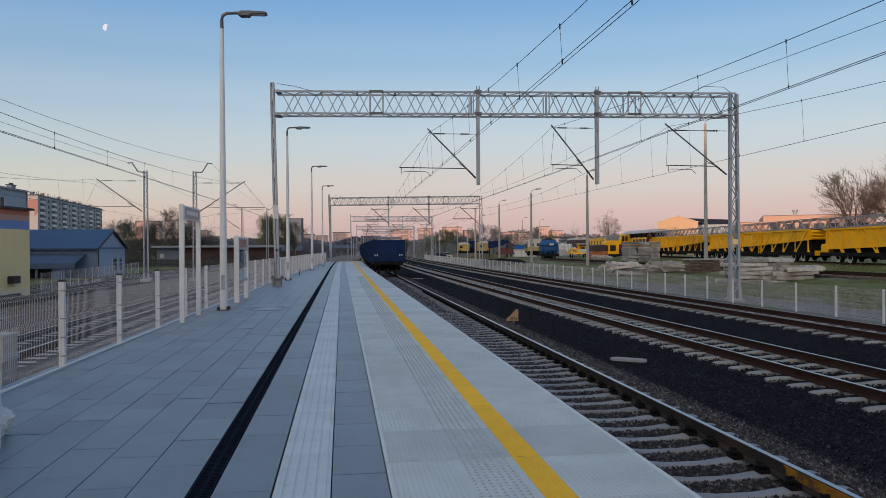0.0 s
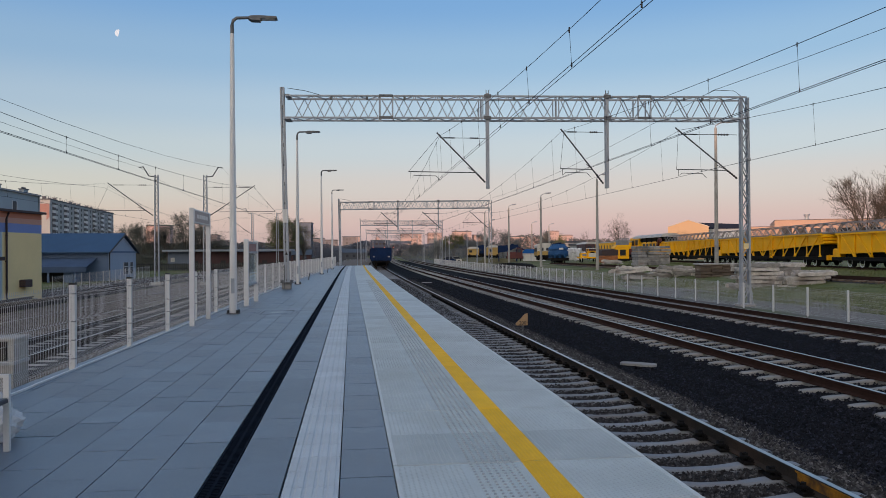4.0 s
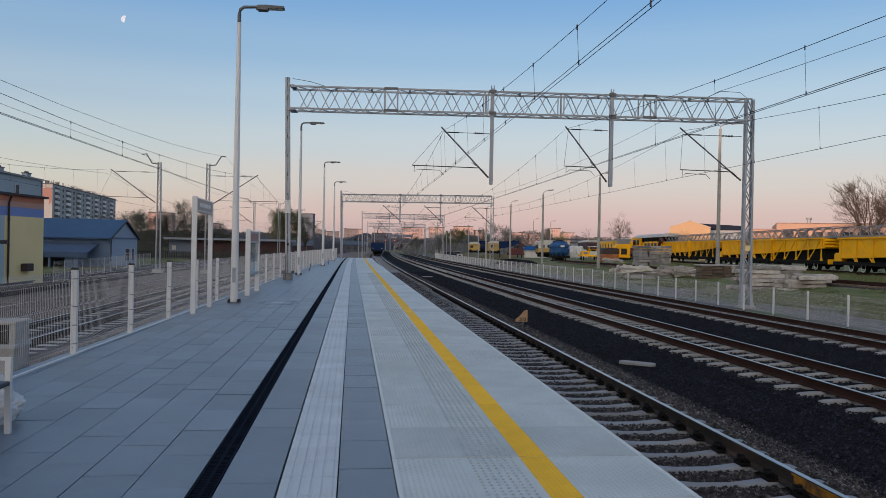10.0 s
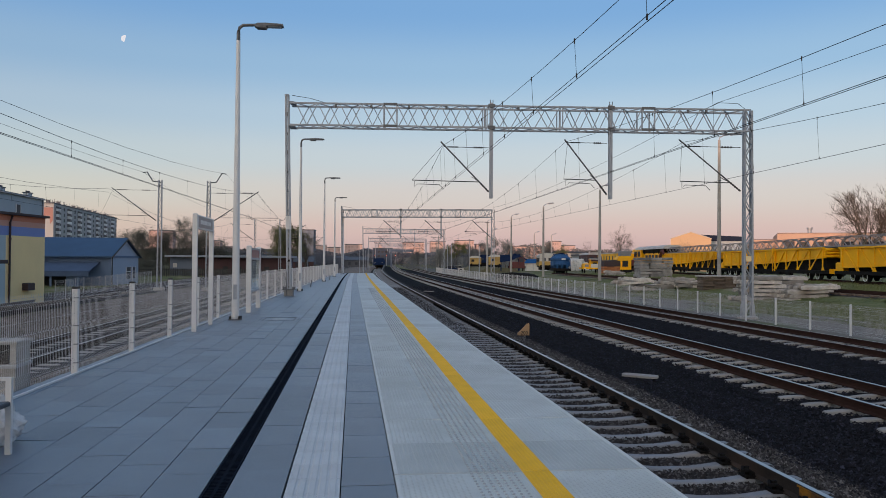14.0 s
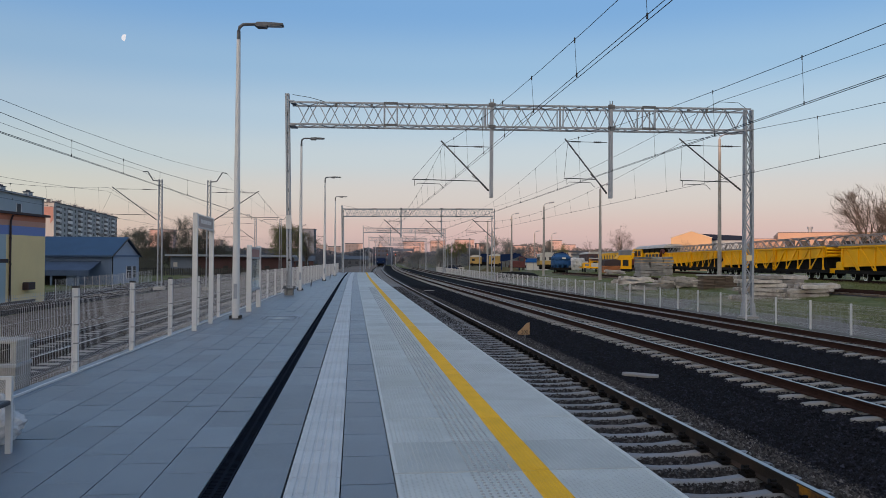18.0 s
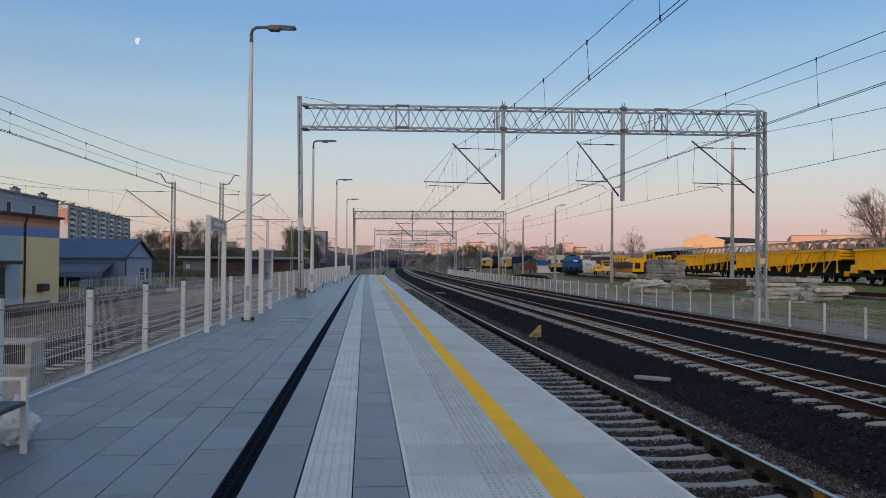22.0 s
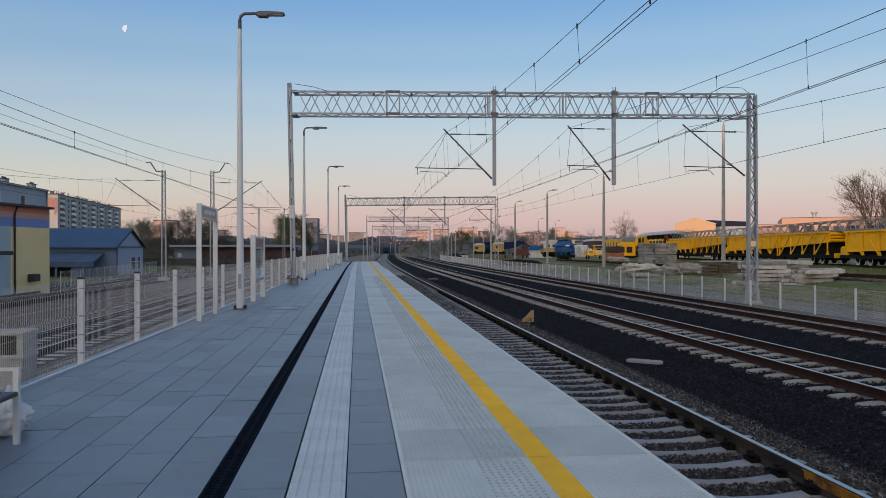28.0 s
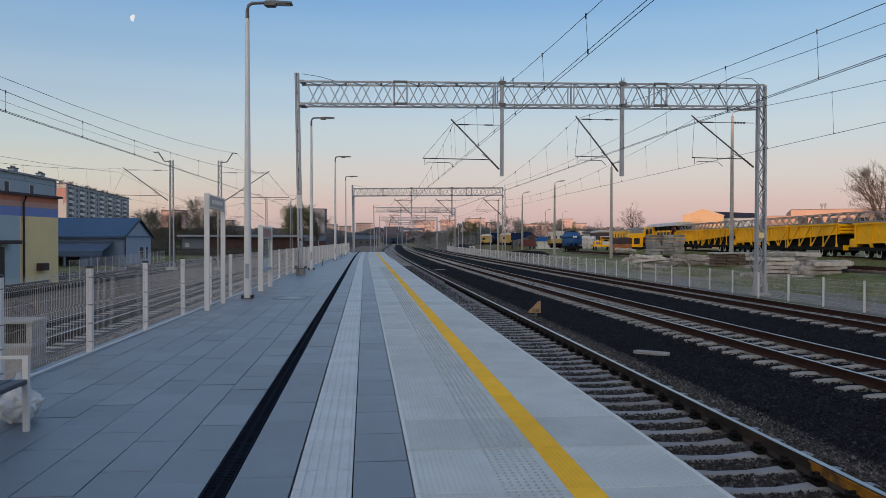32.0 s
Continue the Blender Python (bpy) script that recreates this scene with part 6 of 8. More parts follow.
YARD = -math.degrees(math.atan(0.131))
def yard_x(y):
    return 39.9 + 0.131 * (y - 59)
for y, l in ((33.0, 25.0), (59.4, 25.2), (86.0, 23.5)):
    hopper_wagon(yard_x(y), y, YARD, l, "yellow hopper wagon with a grey lattice conveyor boom")
siding = thing("siding_track", pose(yard_x(20), 20.0, 0.085, 0, 0, YARD), "rusty siding rails under the yellow wagons", "track", kind="structure")
for s in (-0.75, 0.75):
    bm = bm_new()
    quadbox(bm, s - 0.035, s + 0.035, 0, 150, 0.02, 0.175)
    quadbox(bm, s - 0.07, s + 0.07, 0, 150, 0.0, 0.02)
    part("rail", bm, "rail_rust", siding)
for k in range(130):
    bm = bm_new() if k == 0 else bm
    if k == 0:
        softbox(bm, -1.25, 1.25, -0.12, 0.12, -0.10, 0.012, 0.02)
        tie = mesh_of("sleeper", bm, "timber")
    part("sleeper", tie, None, siding, at=pose(0, 0.6 * k, 0))


old = thing("old_siding", (0, 0, 0), "overgrown rusty siding in the yard grass", "track", kind="structure")
def old_ground(y):
    return land(30.6 + bend(y), y)
bm = bm_new()
strip(bm, 29.2, 32.0, line_y(20, 112, 2), lambda x, y: land(x + bend(y), y) + 0.03, 5, 0.03)
part("bed", bm, "stone_pale", old)
for s_ in (-0.7525, 0.7525):
    bm = bm_new()
    for a in range(20, 111, 6):
        bar(bm, (30.6 + s_ + bend(a), a, old_ground(a) + 0.12), (30.6 + s_ + bend(a + 6), a + 6, old_ground(a + 6) + 0.12), 0.07, 0.16)
    part("rail", bm, "rail_rust", old)
for k in range(120):
    yy = 25 + 0.7 * k
    part("sleeper", tie, None, old, at=pose(30.6 + bend(yy), yy, old_ground(yy) + 0.045))


def wavy_sleeper():
    """An old concrete sleeper with thick ends and a thin waist, lying along x."""
    bm = bm_new()
    rings = []
    for u, lo, hi, half in ((-1.25, 0.025, 0.175, 0.10), (-1.2, 0.0, 0.225, 0.125), (-1.0, 0.0, 0.25, 0.13), (-0.9, 0.0, 0.228, 0.13), (-0.65, 0.0, 0.228, 0.13), (-0.55, 0.0, 0.25, 0.13), (-0.3, 0.0, 0.205, 0.125), (0.0, 0.005, 0.195, 0.12), (0.3, 0.0, 0.205, 0.125), (0.55, 0.0, 0.25, 0.13), (0.65, 0.0, 0.228, 0.13), (0.9, 0.0, 0.228, 0.13), (1.0, 0.0, 0.25, 0.13), (1.2, 0.0, 0.225, 0.125), (1.25, 0.025, 0.175, 0.10)):
        rings.append([bm.verts.new(p) for p in ((u, -half, lo), (u, -half * 0.92, hi - 0.03), (u, -half * 0.75, hi), (u, half * 0.75, hi), (u, half * 0.92, hi - 0.03), (u, half, lo))])
    for a, b in zip(rings, rings[1:]):
        for k in range(6):
            bm.faces.new((a[k], a[(k + 1) % 6], b[(k + 1) % 6], b[k]))
    bm.faces.new(rings[0][::-1])
    bm.faces.new(rings[-1])
    return mesh_of("old_sleeper", bm, "old_concrete")


OLD_SLEEPER = wavy_sleeper()


def sleeper_pile(x, y, z, rz, heights, label, tumble=0.0, seed=1, rows=6):
    """Old concrete sleepers lying across the view, side by side in columns of the given heights."""
    rng = random.Random(seed)
    p = thing("sleeper_pile", pose(x, y, z, 0, 0, rz), label, "sleeper pile", "stacked sleepers")
    for c, layers in enumerate(heights):
        for k in range(layers):
            shift = rng.uniform(-0.3, 0.3) * (1 + tumble) + (0.25 if k % 2 else 0.0)
            for d in range(rows):
                part("sleeper", OLD_SLEEPER, None, p, at=pose(1.27 + c * 2.53 + shift + rng.uniform(-0.06, 0.06), d * 0.275 + rng.uniform(-0.05, 0.05) * (1 + tumble), k * 0.262, rng.uniform(-1, 1) * (1 + tumble), rng.uniform(-1.0, 1.0) * (1 + 3 * tumble), rng.uniform(-2.5, 2.5) * (1 + 3 * tumble)))
    return p


sleeper_pile(24.1, 46.0, -0.72, 0, (6,), "stack of weathered concrete sleepers behind the fence", 0.2, 3)
sleeper_pile(26.3, 46.4, -0.72, 1, (6,), "stack of weathered concrete sleepers behind the fence", 0.3, 7)
sleeper_pile(26.2, 44.0, -0.72, -1, (4,), "lower stack of weathered concrete sleepers", 0.4, 4)
sleeper_pile(27.55, 45.3, -0.70, 2, (4,), "lower stack of weathered concrete sleepers", 0.5, 8)
sleeper_pile(32.0, 95.0, -0.22, 8, (3,), "small tumbled heap of pale broken sleepers", 2.0, 9, 3)
sleeper_pile(22.6, 62.0, -0.70, 4, (4, 4), "untidy heap of old concrete sleepers", 1.8, 5)
sleeper_pile(26.4, 61.0, -0.66, -14, (3,), "untidy heap of old concrete sleepers", 2.2, 15)

tp = thing("timber_pile", (27.0, 58.0, -0.75), "low stack of dark timber sleepers with a pale slab on top", "timber pile")
for k in range(11):
    for c in range(3):
        bm = bm_new()
        softbox(bm, 0.02 + 0.91 * c, 0.90 + 0.91 * c, -0.5 + random.uniform(-0.12, 0.08), 0.5, 0.0, 0.10, 0.015)
        part("timber", bm, "timber", tp, at=pose(random.uniform(-0.04, 0.04), 0, 0.117 * k, 0, 0, random.uniform(-2, 2)))
bm = bm_new()
softbox(bm, -0.1, 2.8, -0.6, 0.6, 1.3, 1.4, 0.02)
part("top_slab", bm, "concrete", tp)

st = thing("block_stack", (32.1, 85.0, -0.3), "tall stack of dark grey concrete slabs", "concrete stack")
for k in range(8):
    cuts = [0.0] + [1.27 * c + random.uniform(-0.2, 0.2) for c in (1, 2)] + [3.8]
    for c in range(3):
        bm = bm_new()
        softbox(bm, cuts[c] + 0.02, cuts[c + 1] - 0.02, -1.0, 1.0, 0.0, 0.285, 0.03)
        part("slab", bm, "block_grey", st, at=pose(random.uniform(-0.09, 0.09), random.uniform(-0.12, 0.12), 0.315 * k, 0, random.uniform(-0.5, 0.5), random.uniform(-1, 1)))


def rail_vehicle(x, y, rz, length, h, body, roof, label, windows=0, name="rail_vehicle", z=0.0, round_roof=True, band=None):
    v = thing(name, pose(x, y, z, 0, 0, rz), label, "rail vehicle", "parked rail vehicles")
    bm = bm_new()
    floor = 1.02 if windows else 0.62
    quadbox(bm, -1.4, 1.4, 0, length, floor, h - 0.4)
    b = part("body", bm, body, v)
    bm = bm_new()
    poly = [(1.45 * math.cos(a), h - 0.42 + 0.5 * math.sin(a)) for a in [math.pi * i / 8 for i in range(9)]] if round_roof else [(-1.45, h - 0.4), (1.45, h - 0.4), (1.45, h - 0.25), (-1.45, h - 0.25)]
    prism(bm, poly, "y", -0.1, length + 0.1)
    part("roof", bm, roof, v)
    if band:
        box_part("band", b, band[0], -1.42, 1.42, -0.02, length + 0.02, band[1], band[2])
    for i in range(windows):
        yy = length * (i + 0.5) / windows
        box_part("window", b, "window_dark", -1.43, -1.405, yy - 0.4, yy + 0.4, h - 1.6, h - 0.8)
    for k in range(2 if windows else 1):
        box_part("window", b, "window_dark", -0.95 + 1.2 * k, -0.25 + 1.2 * k, -0.03, -0.01, h - 1.35, h - 0.8)
    box_part("underframe", v, "undercarriage", -1.32, 1.32, -0.2, length + 0.2, floor - 0.42, floor)
    box_part("battery_box", v, "undercarriage", -1.2, 1.2, length * 0.30, length * 0.70, 0.12, 0.5)
    for yc in (length * 0.18, length * 0.82):
        box_part("bogie", v, "undercarriage", -1.05, 1.05, yc - 1.2, yc + 1.2, 0.2, 0.62)
    for sx in (-0.88, 0.88):
        bm = bm_new()
        tube(bm, [(sx, -0.2, 0.68), (sx, -0.5, 0.68), (sx, -0.52, 0.68)], 0.09, 8, 0.2)
        part("buffer", bm, "undercarriage", v)
    for yc in (length * 0.18, length * 0.82):
        for s in (-1, 1):
            for dy in (-0.7, 0.7):
                bm = bm_new()
                tube(bm, [(s * 0.7, yc + dy, 0.42), (s * 0.85, yc + dy, 0.42)], 0.42, 12)
                part("wheel", bm, "undercarriage", v)
    return v


# long track machine standing behind the hopper wagons
tm = thing("track_machine", pose(yard_x(108.4), 108.4, 0.26, 0, 0, YARD), "long yellow track maintenance machine under a pale grey roof", "track machine")
bm = bm_new()
prism(bm, [(13.5, 0.9), (20.5, 0.9), (20.5, 2.9), (19.4, 3.6), (13.5, 3.6)], "x", -1.38, 1.38)
cab = part("cab", bm, "yellow_paint", tm)
box_part("window", cab, "window_dark", -1.42, -1.385, 16.6, 18.6, 2.35, 3.2)
box_part("window", cab, "window_dark", -1.42, -1.385, 14.2, 15.8, 2.35, 3.2)
bm = bm_new()
softbox(bm, -1.35, 1.35, 0.6, 11.8, 0.9, 2.85, 0.25)
house = part("engine_house", bm, "yellow_paint", tm)
for k in range(5):
    box_part("window", house, "window_dark", -1.39, -1.355, 1.4 + 2.0 * k, 2.7 + 2.0 * k, 2.0, 2.55)
# dark backing box stands in for the shade under the roof
box_part("interior_shade", tm, "undercarriage", -1.15, 1.15, 0.8, 13.4, 2.86, 3.44)
bm = bm_new()
prism(bm, [(-1.5, 3.45), (1.5, 3.45), (1.35, 3.75), (0.8, 3.98), (-0.8, 3.98), (-1.35, 3.75)], "y", -0.3, 17.5)
part("roof", bm, "roof_worn", tm, "pale grey arched roof")
for k in range(5):
    box_part("roof_post", tm, "undercarriage", -1.3, -1.2, 0.2 + 2.9 * k, 0.34 + 2.9 * k, 2.7, 3.5)
bm = bm_new()
tube(bm, [(-1.5, 1.2, 2.2), (-1.55, 0.7, 3.0), (-1.5, 0.0, 3.15), (-1.5, -0.5, 2.6)], 0.2, 6)
part("boom", bm, "red_paint", tm, "dark red folded boom")
box_part("underframe", tm, "undercarriage", -1.3, 1.3, -0.5, 20.8, 0.35, 0.9)

rail_vehicle(45.2, 125.0, -9.3, 21.0, 3.45, "yellow_paint", "roof_worn", "yellow works coach with small square windows", 7, round_roof=False, z=0.1, band=("red_paint", 0.92, 1.95))


rail_vehicle(47.9, 150.0, -9.3, 14.0, 3.5, "brick_shed", "roof_worn", "maroon works coach with a pale roof", 4, z=0.05)


def works_trolley(x, y, z):
    """A low yellow track trolley: deck frame, engine hood, tool boxes, rails and a half-open cab."""
    v = thing("works_trolley", (x, y, z, 0, 0, -9), "low yellow track trolley with a pale half-open cab", "works trolley")
    box_part("deck", v, "yellow_paint", 0, 2.7, -0.9, 3.2, 0.62, 0.84)
    bm = bm_new()
    softbox(bm, 0.15, 1.05, -0.6, 1.2, 0.85, 1.45, 0.08)
    hood = part("hood", bm, "yellow_paint", v)
    box_part("grille", hood, "machine_grey", 0.3, 0.9, -0.63, -0.605, 0.95, 1.3)
    for px in (1.15, 2.6):
        for py in (-0.7, 0.7):
            bm = bm_new()
            bar(bm, (px, py, 0.84), (px, py, 2.05), 0.09)
            part("cab_post", bm, "yellow_paint", v)
    bm = bm_new()
    softbox(bm, 1.05, 2.7, -0.8, 0.8, 2.05, 2.17, 0.05)
    part("cab_roof", bm, "machine_pale", v, "pale cab roof")
    box_part("cab_panel", v, "machine_pale", 1.2, 2.55, -0.72, -0.68, 0.84, 1.40)
    box_part("cab_panel", v, "yellow_paint", 1.2, 2.55, 0.66, 0.70, 0.84, 1.75)
    box_part("seat_back", v, "undercarriage", 1.6, 2.2, 0.1, 0.25, 0.84, 1.6)
    bm = bm_new()
    softbox(bm, 0.3, 2.4, 1.5, 3.0, 0.85, 1.25, 0.05)
    part("tool_box", bm, "van_ochre", v)
    for sx in (0.35, 2.35):
        for sy in (-0.2, 2.3):
            bm = bm_new()
            tube(bm, [(sx - 0.07, sy, 0.38), (sx + 0.07, sy, 0.38)], 0.36, 14)
            part("wheel", bm, "undercarriage", v)
    box_part("lamp", v, "sign_pale", 0.2, 0.4, -0.93, -0.905, 0.66, 0.8)
    box_part("lamp", v, "sign_pale", 2.3, 2.5, -0.93, -0.905, 0.66, 0.8)
    return v


works_trolley(33.8, 112.0, 0.0)
cm = thing("conveyor_machine", pose(39.2, 112.0, 0.05, 0, 0, -8), "yellow machine cab with a dark window under grey conveyor gear", "track machine")
bm = bm_new()
prism(bm, [(0.0, 0.5), (2.1, 0.5), (2.1, 2.55), (0.35, 2.55), (0.0, 2.1)], "y", 0, 2.6)
body = part("cab", bm, "yellow_paint", cm)
box_part("window", body, "window_dark", 0.75, 1.65, -0.04, -0.005, 0.95, 1.85)
bm = bm_new()
for u in (0.72, 1.65):
    bar(bm, (u, -0.05, 0.9), (u, -0.05, 1.9), 0.06)
for z in (0.92, 1.88):
    bar(bm, (0.7, -0.05, z), (1.67, -0.05, z), 0.06)
part("window_frame", bm, "yellow_paint", body)
bm = bm_new()
softbox(bm, 0.6, 2.1, 0.1, 2.4, 2.56, 3.35, 0.1)
part("gear_box", bm, "machine_grey", cm, "grey machinery on the cab")
bm = bm_new()
for u in (0.65, 1.1, 1.6, 2.05):
    bar(bm, (u, 0.05, 2.56), (u, 0.05, 3.5), 0.07)
bar(bm, (0.6, 0.05, 3.5), (2.1, 0.05, 3.5), 0.07)
part("guard_rail", bm, "machine_grey", cm)
box_part("buffer_beam", cm, "undercarriage", -0.1, 2.2, -0.15, 2.7, 0.15, 0.5)
for u in (0.3, 1.8):
    for w_y in (0.5, 2.0):
        bm = bm_new()
        tube(bm, [(u - 0.08, w_y, 0.30), (u + 0.08, w_y, 0.30)], 0.30, 12)
        part("wheel", bm, "undercarriage", cm)

bx = thing("brick_pallet", (35.4, 104.0, -0.45), "pallet of rust-orange bricks under a dark cover", "brick stack")
for k in range(8):
    for c in range(5):
        bm = bm_new()
        softbox(bm, -1.15 + 0.46 * c + 0.006, -0.70 + 0.46 * c, -0.8, 0.8, 0.0, 0.175, 0.012)
        part("brick_course", bm, "orange_box", bx, at=pose(random.uniform(-0.02, 0.02), random.uniform(-0.03, 0.03), 0.06 + 0.18 * k))
box_part("pallet", bx, "timber", -1.15, 1.15, -0.8, 0.8, 0.0, 0.058)
bm = bm_new()
prism(bm, [(-1.19, 1.51), (1.19, 1.51), (1.17, 2.3), (0.4, 2.42), (-1.12, 2.25)], "y", -0.84, 0.84)
part("cover", bm, "roof_red", bx, "dark brown cover")
rail_vehicle(35.6, 140.0, -11, 13.0, 3.2, "machine_pale", "machine_pale", "cream and yellow passenger works coach", 9, band=("van_ochre", 0.92, 1.75))
tk = thing("tank_wagon", pose(32.1, 117.0, -0.25, 0, 0, -9), "blue twin-silo powder wagon", "rail vehicle", "parked rail vehicles")
for yy in (1.0, 3.6):
    bm = bm_new()
    rings = [(0.75, 0.5), (1.2, 1.3), (1.35, 1.43), (1.95, 1.43), (2.05, 1.24), (2.2, 1.24), (2.25, 1.43), (2.5, 1.40), (2.9, 0.95), (3.08, 0.9), (3.1, 0.5)]
    loops = [[bm.verts.new((r * math.cos(a), yy + r * math.sin(a), z)) for a in [math.tau * q / 20 for q in range(20)]] for z, r in rings]
    for lo_, hi_ in zip(loops, loops[1:]):
        for q in range(20):
            bm.faces.new((lo_[q], lo_[(q + 1) % 20], hi_[(q + 1) % 20], hi_[q]))
    bm.faces.new(loops[0][::-1])
    bm.faces.new(loops[-1])
    silo = part("silo", bm, "blue_paint", tk)
    for k in range(3):
        bm = bm_new()
        tube(bm, [(-0.75 + 0.75 * k, yy - 1.3, 0.8), (-0.75 + 0.75 * k, yy - 1.42, 1.3), (-0.75 + 0.75 * k, yy - 1.4, 1.5)], 0.12, 8, 0.3)
        part("outlet", bm, "blue_paint", silo)
    bm = bm_new()
    tube(bm, [(0.1, yy, 3.0), (0.1, yy, 3.3)], 0.28, 10)
    tube(bm, [(-0.5, yy, 2.98), (-0.5, yy, 3.2)], 0.14, 8)
    tube(bm, [(-1.2, yy, 2.6), (-0.9, yy, 3.15), (0.9, yy, 3.15), (1.2, yy, 2.6)], 0.035, 6)
    part("top_fittings", bm, "navy_tarp", silo, "dark hatch and pipes")
box_part("underframe", tk, "undercarriage", -1.35, 1.35, -0.6, 5.4, 0.5, 0.9)
box_part("brake_gear", tk, "undercarriage", -0.55, 0.55, 0.3, 4.6, 0.2, 0.5)
box_part("plate", tk, "sign_pale", -0.1, 0.5, -0.50, -0.43, 2.22, 2.48)
bm = bm_new()
for sx in (-1.25, 1.25):
    for k in range(5):
        bar(bm, (sx, -0.4 + 1.2 * k, 0.9), (sx, -0.4 + 1.2 * k, 2.3), 0.07)
part("railing", bm, "blue_paint", tk)
for s in (-1, 1):
    for yy in (0.4, 4.2):
        bm = bm_new()
        tube(bm, [(s * 0.7, yy, 0.42), (s * 0.85, yy, 0.42)], 0.42, 12)
        part("wheel", bm, "undercarriage", tk)
rail_vehicle(29.3, 185.0, -8, 5.6, 2.6, "van_ochre", "machine_pale", "pale yellow works van among the sidings", z=0.32)
rail_vehicle(32.4, 190.0, -9, 6.0, 3.0, "navy_tarp", "navy_tarp", "dark blue covered wagon", 2, z=0.32)
rail_vehicle(30.5, 165.0, -9, 6.0, 2.75, "van_ochre", "machine_pale", "yellow works van with a pale rounded roof", z=0.32)
bm = bm_new()
prism(bm, [(-4.5, -0.6), (4.5, -0.6), (2.9, 0.30), (-2.9, 0.30)], "y", -3, 46)
solid("siding_bank", bm, "cinder", "dark cinder bank under the parked works vans", "embankment", kind="structure", at=pose(30.2, 160.0, 0.0, 0, 0, -4))
rc = thing("rail_crane", pose(29.6, 140.0, -0.1, 0, 0, -12), "small dark red rail crane with a folded boom", "rail crane", "parked rail vehicles")
box_part("underframe", rc, "undercarriage", -1.3, 1.9, -0.3, 4.2, 0.5, 0.95)
bm = bm_new()
softbox(bm, -1.1, 0.6, 0.2, 3.4, 0.95, 1.75, 0.12)
part("hood", bm, "red_paint", rc)
bm = bm_new()
prism(bm, [(0.6, 0.95), (1.7, 0.95), (1.7, 2.2), (1.45, 2.55), (0.7, 2.55)], "y", 0.4, 2.0)
rcc = part("cab", bm, "red_paint", rc)
box_part("window", rcc, "window_dark", 0.8, 1.5, 0.36, 0.395, 1.65, 2.35)
bm = bm_new()
bar(bm, (-0.9, 1.6, 1.7), (-0.2, 1.6, 3.2), 0.28, 0.3)
bar(bm, (-0.2, 1.6, 3.2), (2.1, 1.5, 2.1), 0.24, 0.26)
part("boom", bm, "navy_tarp", rc, "dark folded boom")
box_part("buffer_beam", rc, "red_paint", -1.2, 1.8, -0.42, -0.3, 0.55, 0.95)
for sx in (-0.75, 1.35):
    for sy in (0.6, 3.2):
        bm = bm_new()
        tube(bm, [(sx - 0.07, sy, 0.42), (sx + 0.07, sy, 0.42)], 0.42, 12)
        part("wheel", bm, "undercarriage", rc)


def parked_car(x, y, rz, paint, label):
    c = thing("parked_car", (x, y, land(x, y), 0, 0, rz), label, "car", "parked cars")
    bm = bm_new()
    prism(bm, [(-2.05, 0.32), (2.05, 0.32), (2.1, 0.75), (1.0, 0.88), (-1.75, 0.92), (-2.1, 0.8)], "x", -0.86, 0.86)
    part("body", bm, paint, c)
    bm = bm_new()
    prism(bm, [(-1.7, 0.92), (1.0, 0.88), (0.35, 1.38), (-1.25, 1.42)], "x", -0.74, 0.74)
    part("windows", bm, "window_dark", c, "dark windows")
    bm = bm_new()
    prism(bm, [(0.4, 1.38), (-1.3, 1.42), (-1.1, 1.47), (0.25, 1.44)], "x", -0.72, 0.72)
    part("roof", bm, paint, c)
    for sx in (-0.78, 0.78):
        for sy in (-1.3, 1.3):
            bm = bm_new()
            tube(bm, [(sx - 0.1, sy, 0.32), (sx + 0.1, sy, 0.32)], 0.32, 12)
            part("wheel", bm, "undercarriage", c)
    return c


for x, y, rz, paint, label in ((23.6, 190.0, 70, "navy_tarp", "dark parked car beside the curve"), (26.0, 196.0, 80, "machine_pale", "pale parked car beside the curve")):
    parked_car(x, y, rz, paint, label)
bm = bm_new()
prism(bm, [(-1.9, 1.7), (0.2, 2.0), (2.0, 2.9), (2.0, 3.3), (-1.9, 3.1)], "y", -2, 2)
for sx in (-1.7, 1.8):
    for sy in (-1.8, 1.8):
        bar(bm, (sx, sy, 0), (sx, sy, 2.4), 0.15)
solid("blue_canopy", bm, "navy_tarp", "sagging dark blue tarpaulin canopy on posts", "canopy", at=(30.6, 150.0, -0.2, 0, 0, -10))
bs = thing("blue_roofed_shed", (45.6, 190.0, -0.6, 0, 0, -12), "low pale shed with a bright blue roof", "shed")
box_part("wall", bs, "machine_pale", -2.8, 2.8, -2.8, 2.8, 0, 1.9)
bm = bm_new()
prism(bm, [(-3.1, 1.9), (3.1, 1.9), (2.4, 2.9), (-2.4, 2.9)], "y", -3.1, 3.1)
part("roof", bm, "sheet_blue", bs, "bright blue roof")
for k in range(4):
    box_part("post", bs, "galv", -2.7 + 1.75 * k, -2.55 + 1.75 * k, -2.88, -2.81, 0, 1.9)
rngb = random.Random(5)
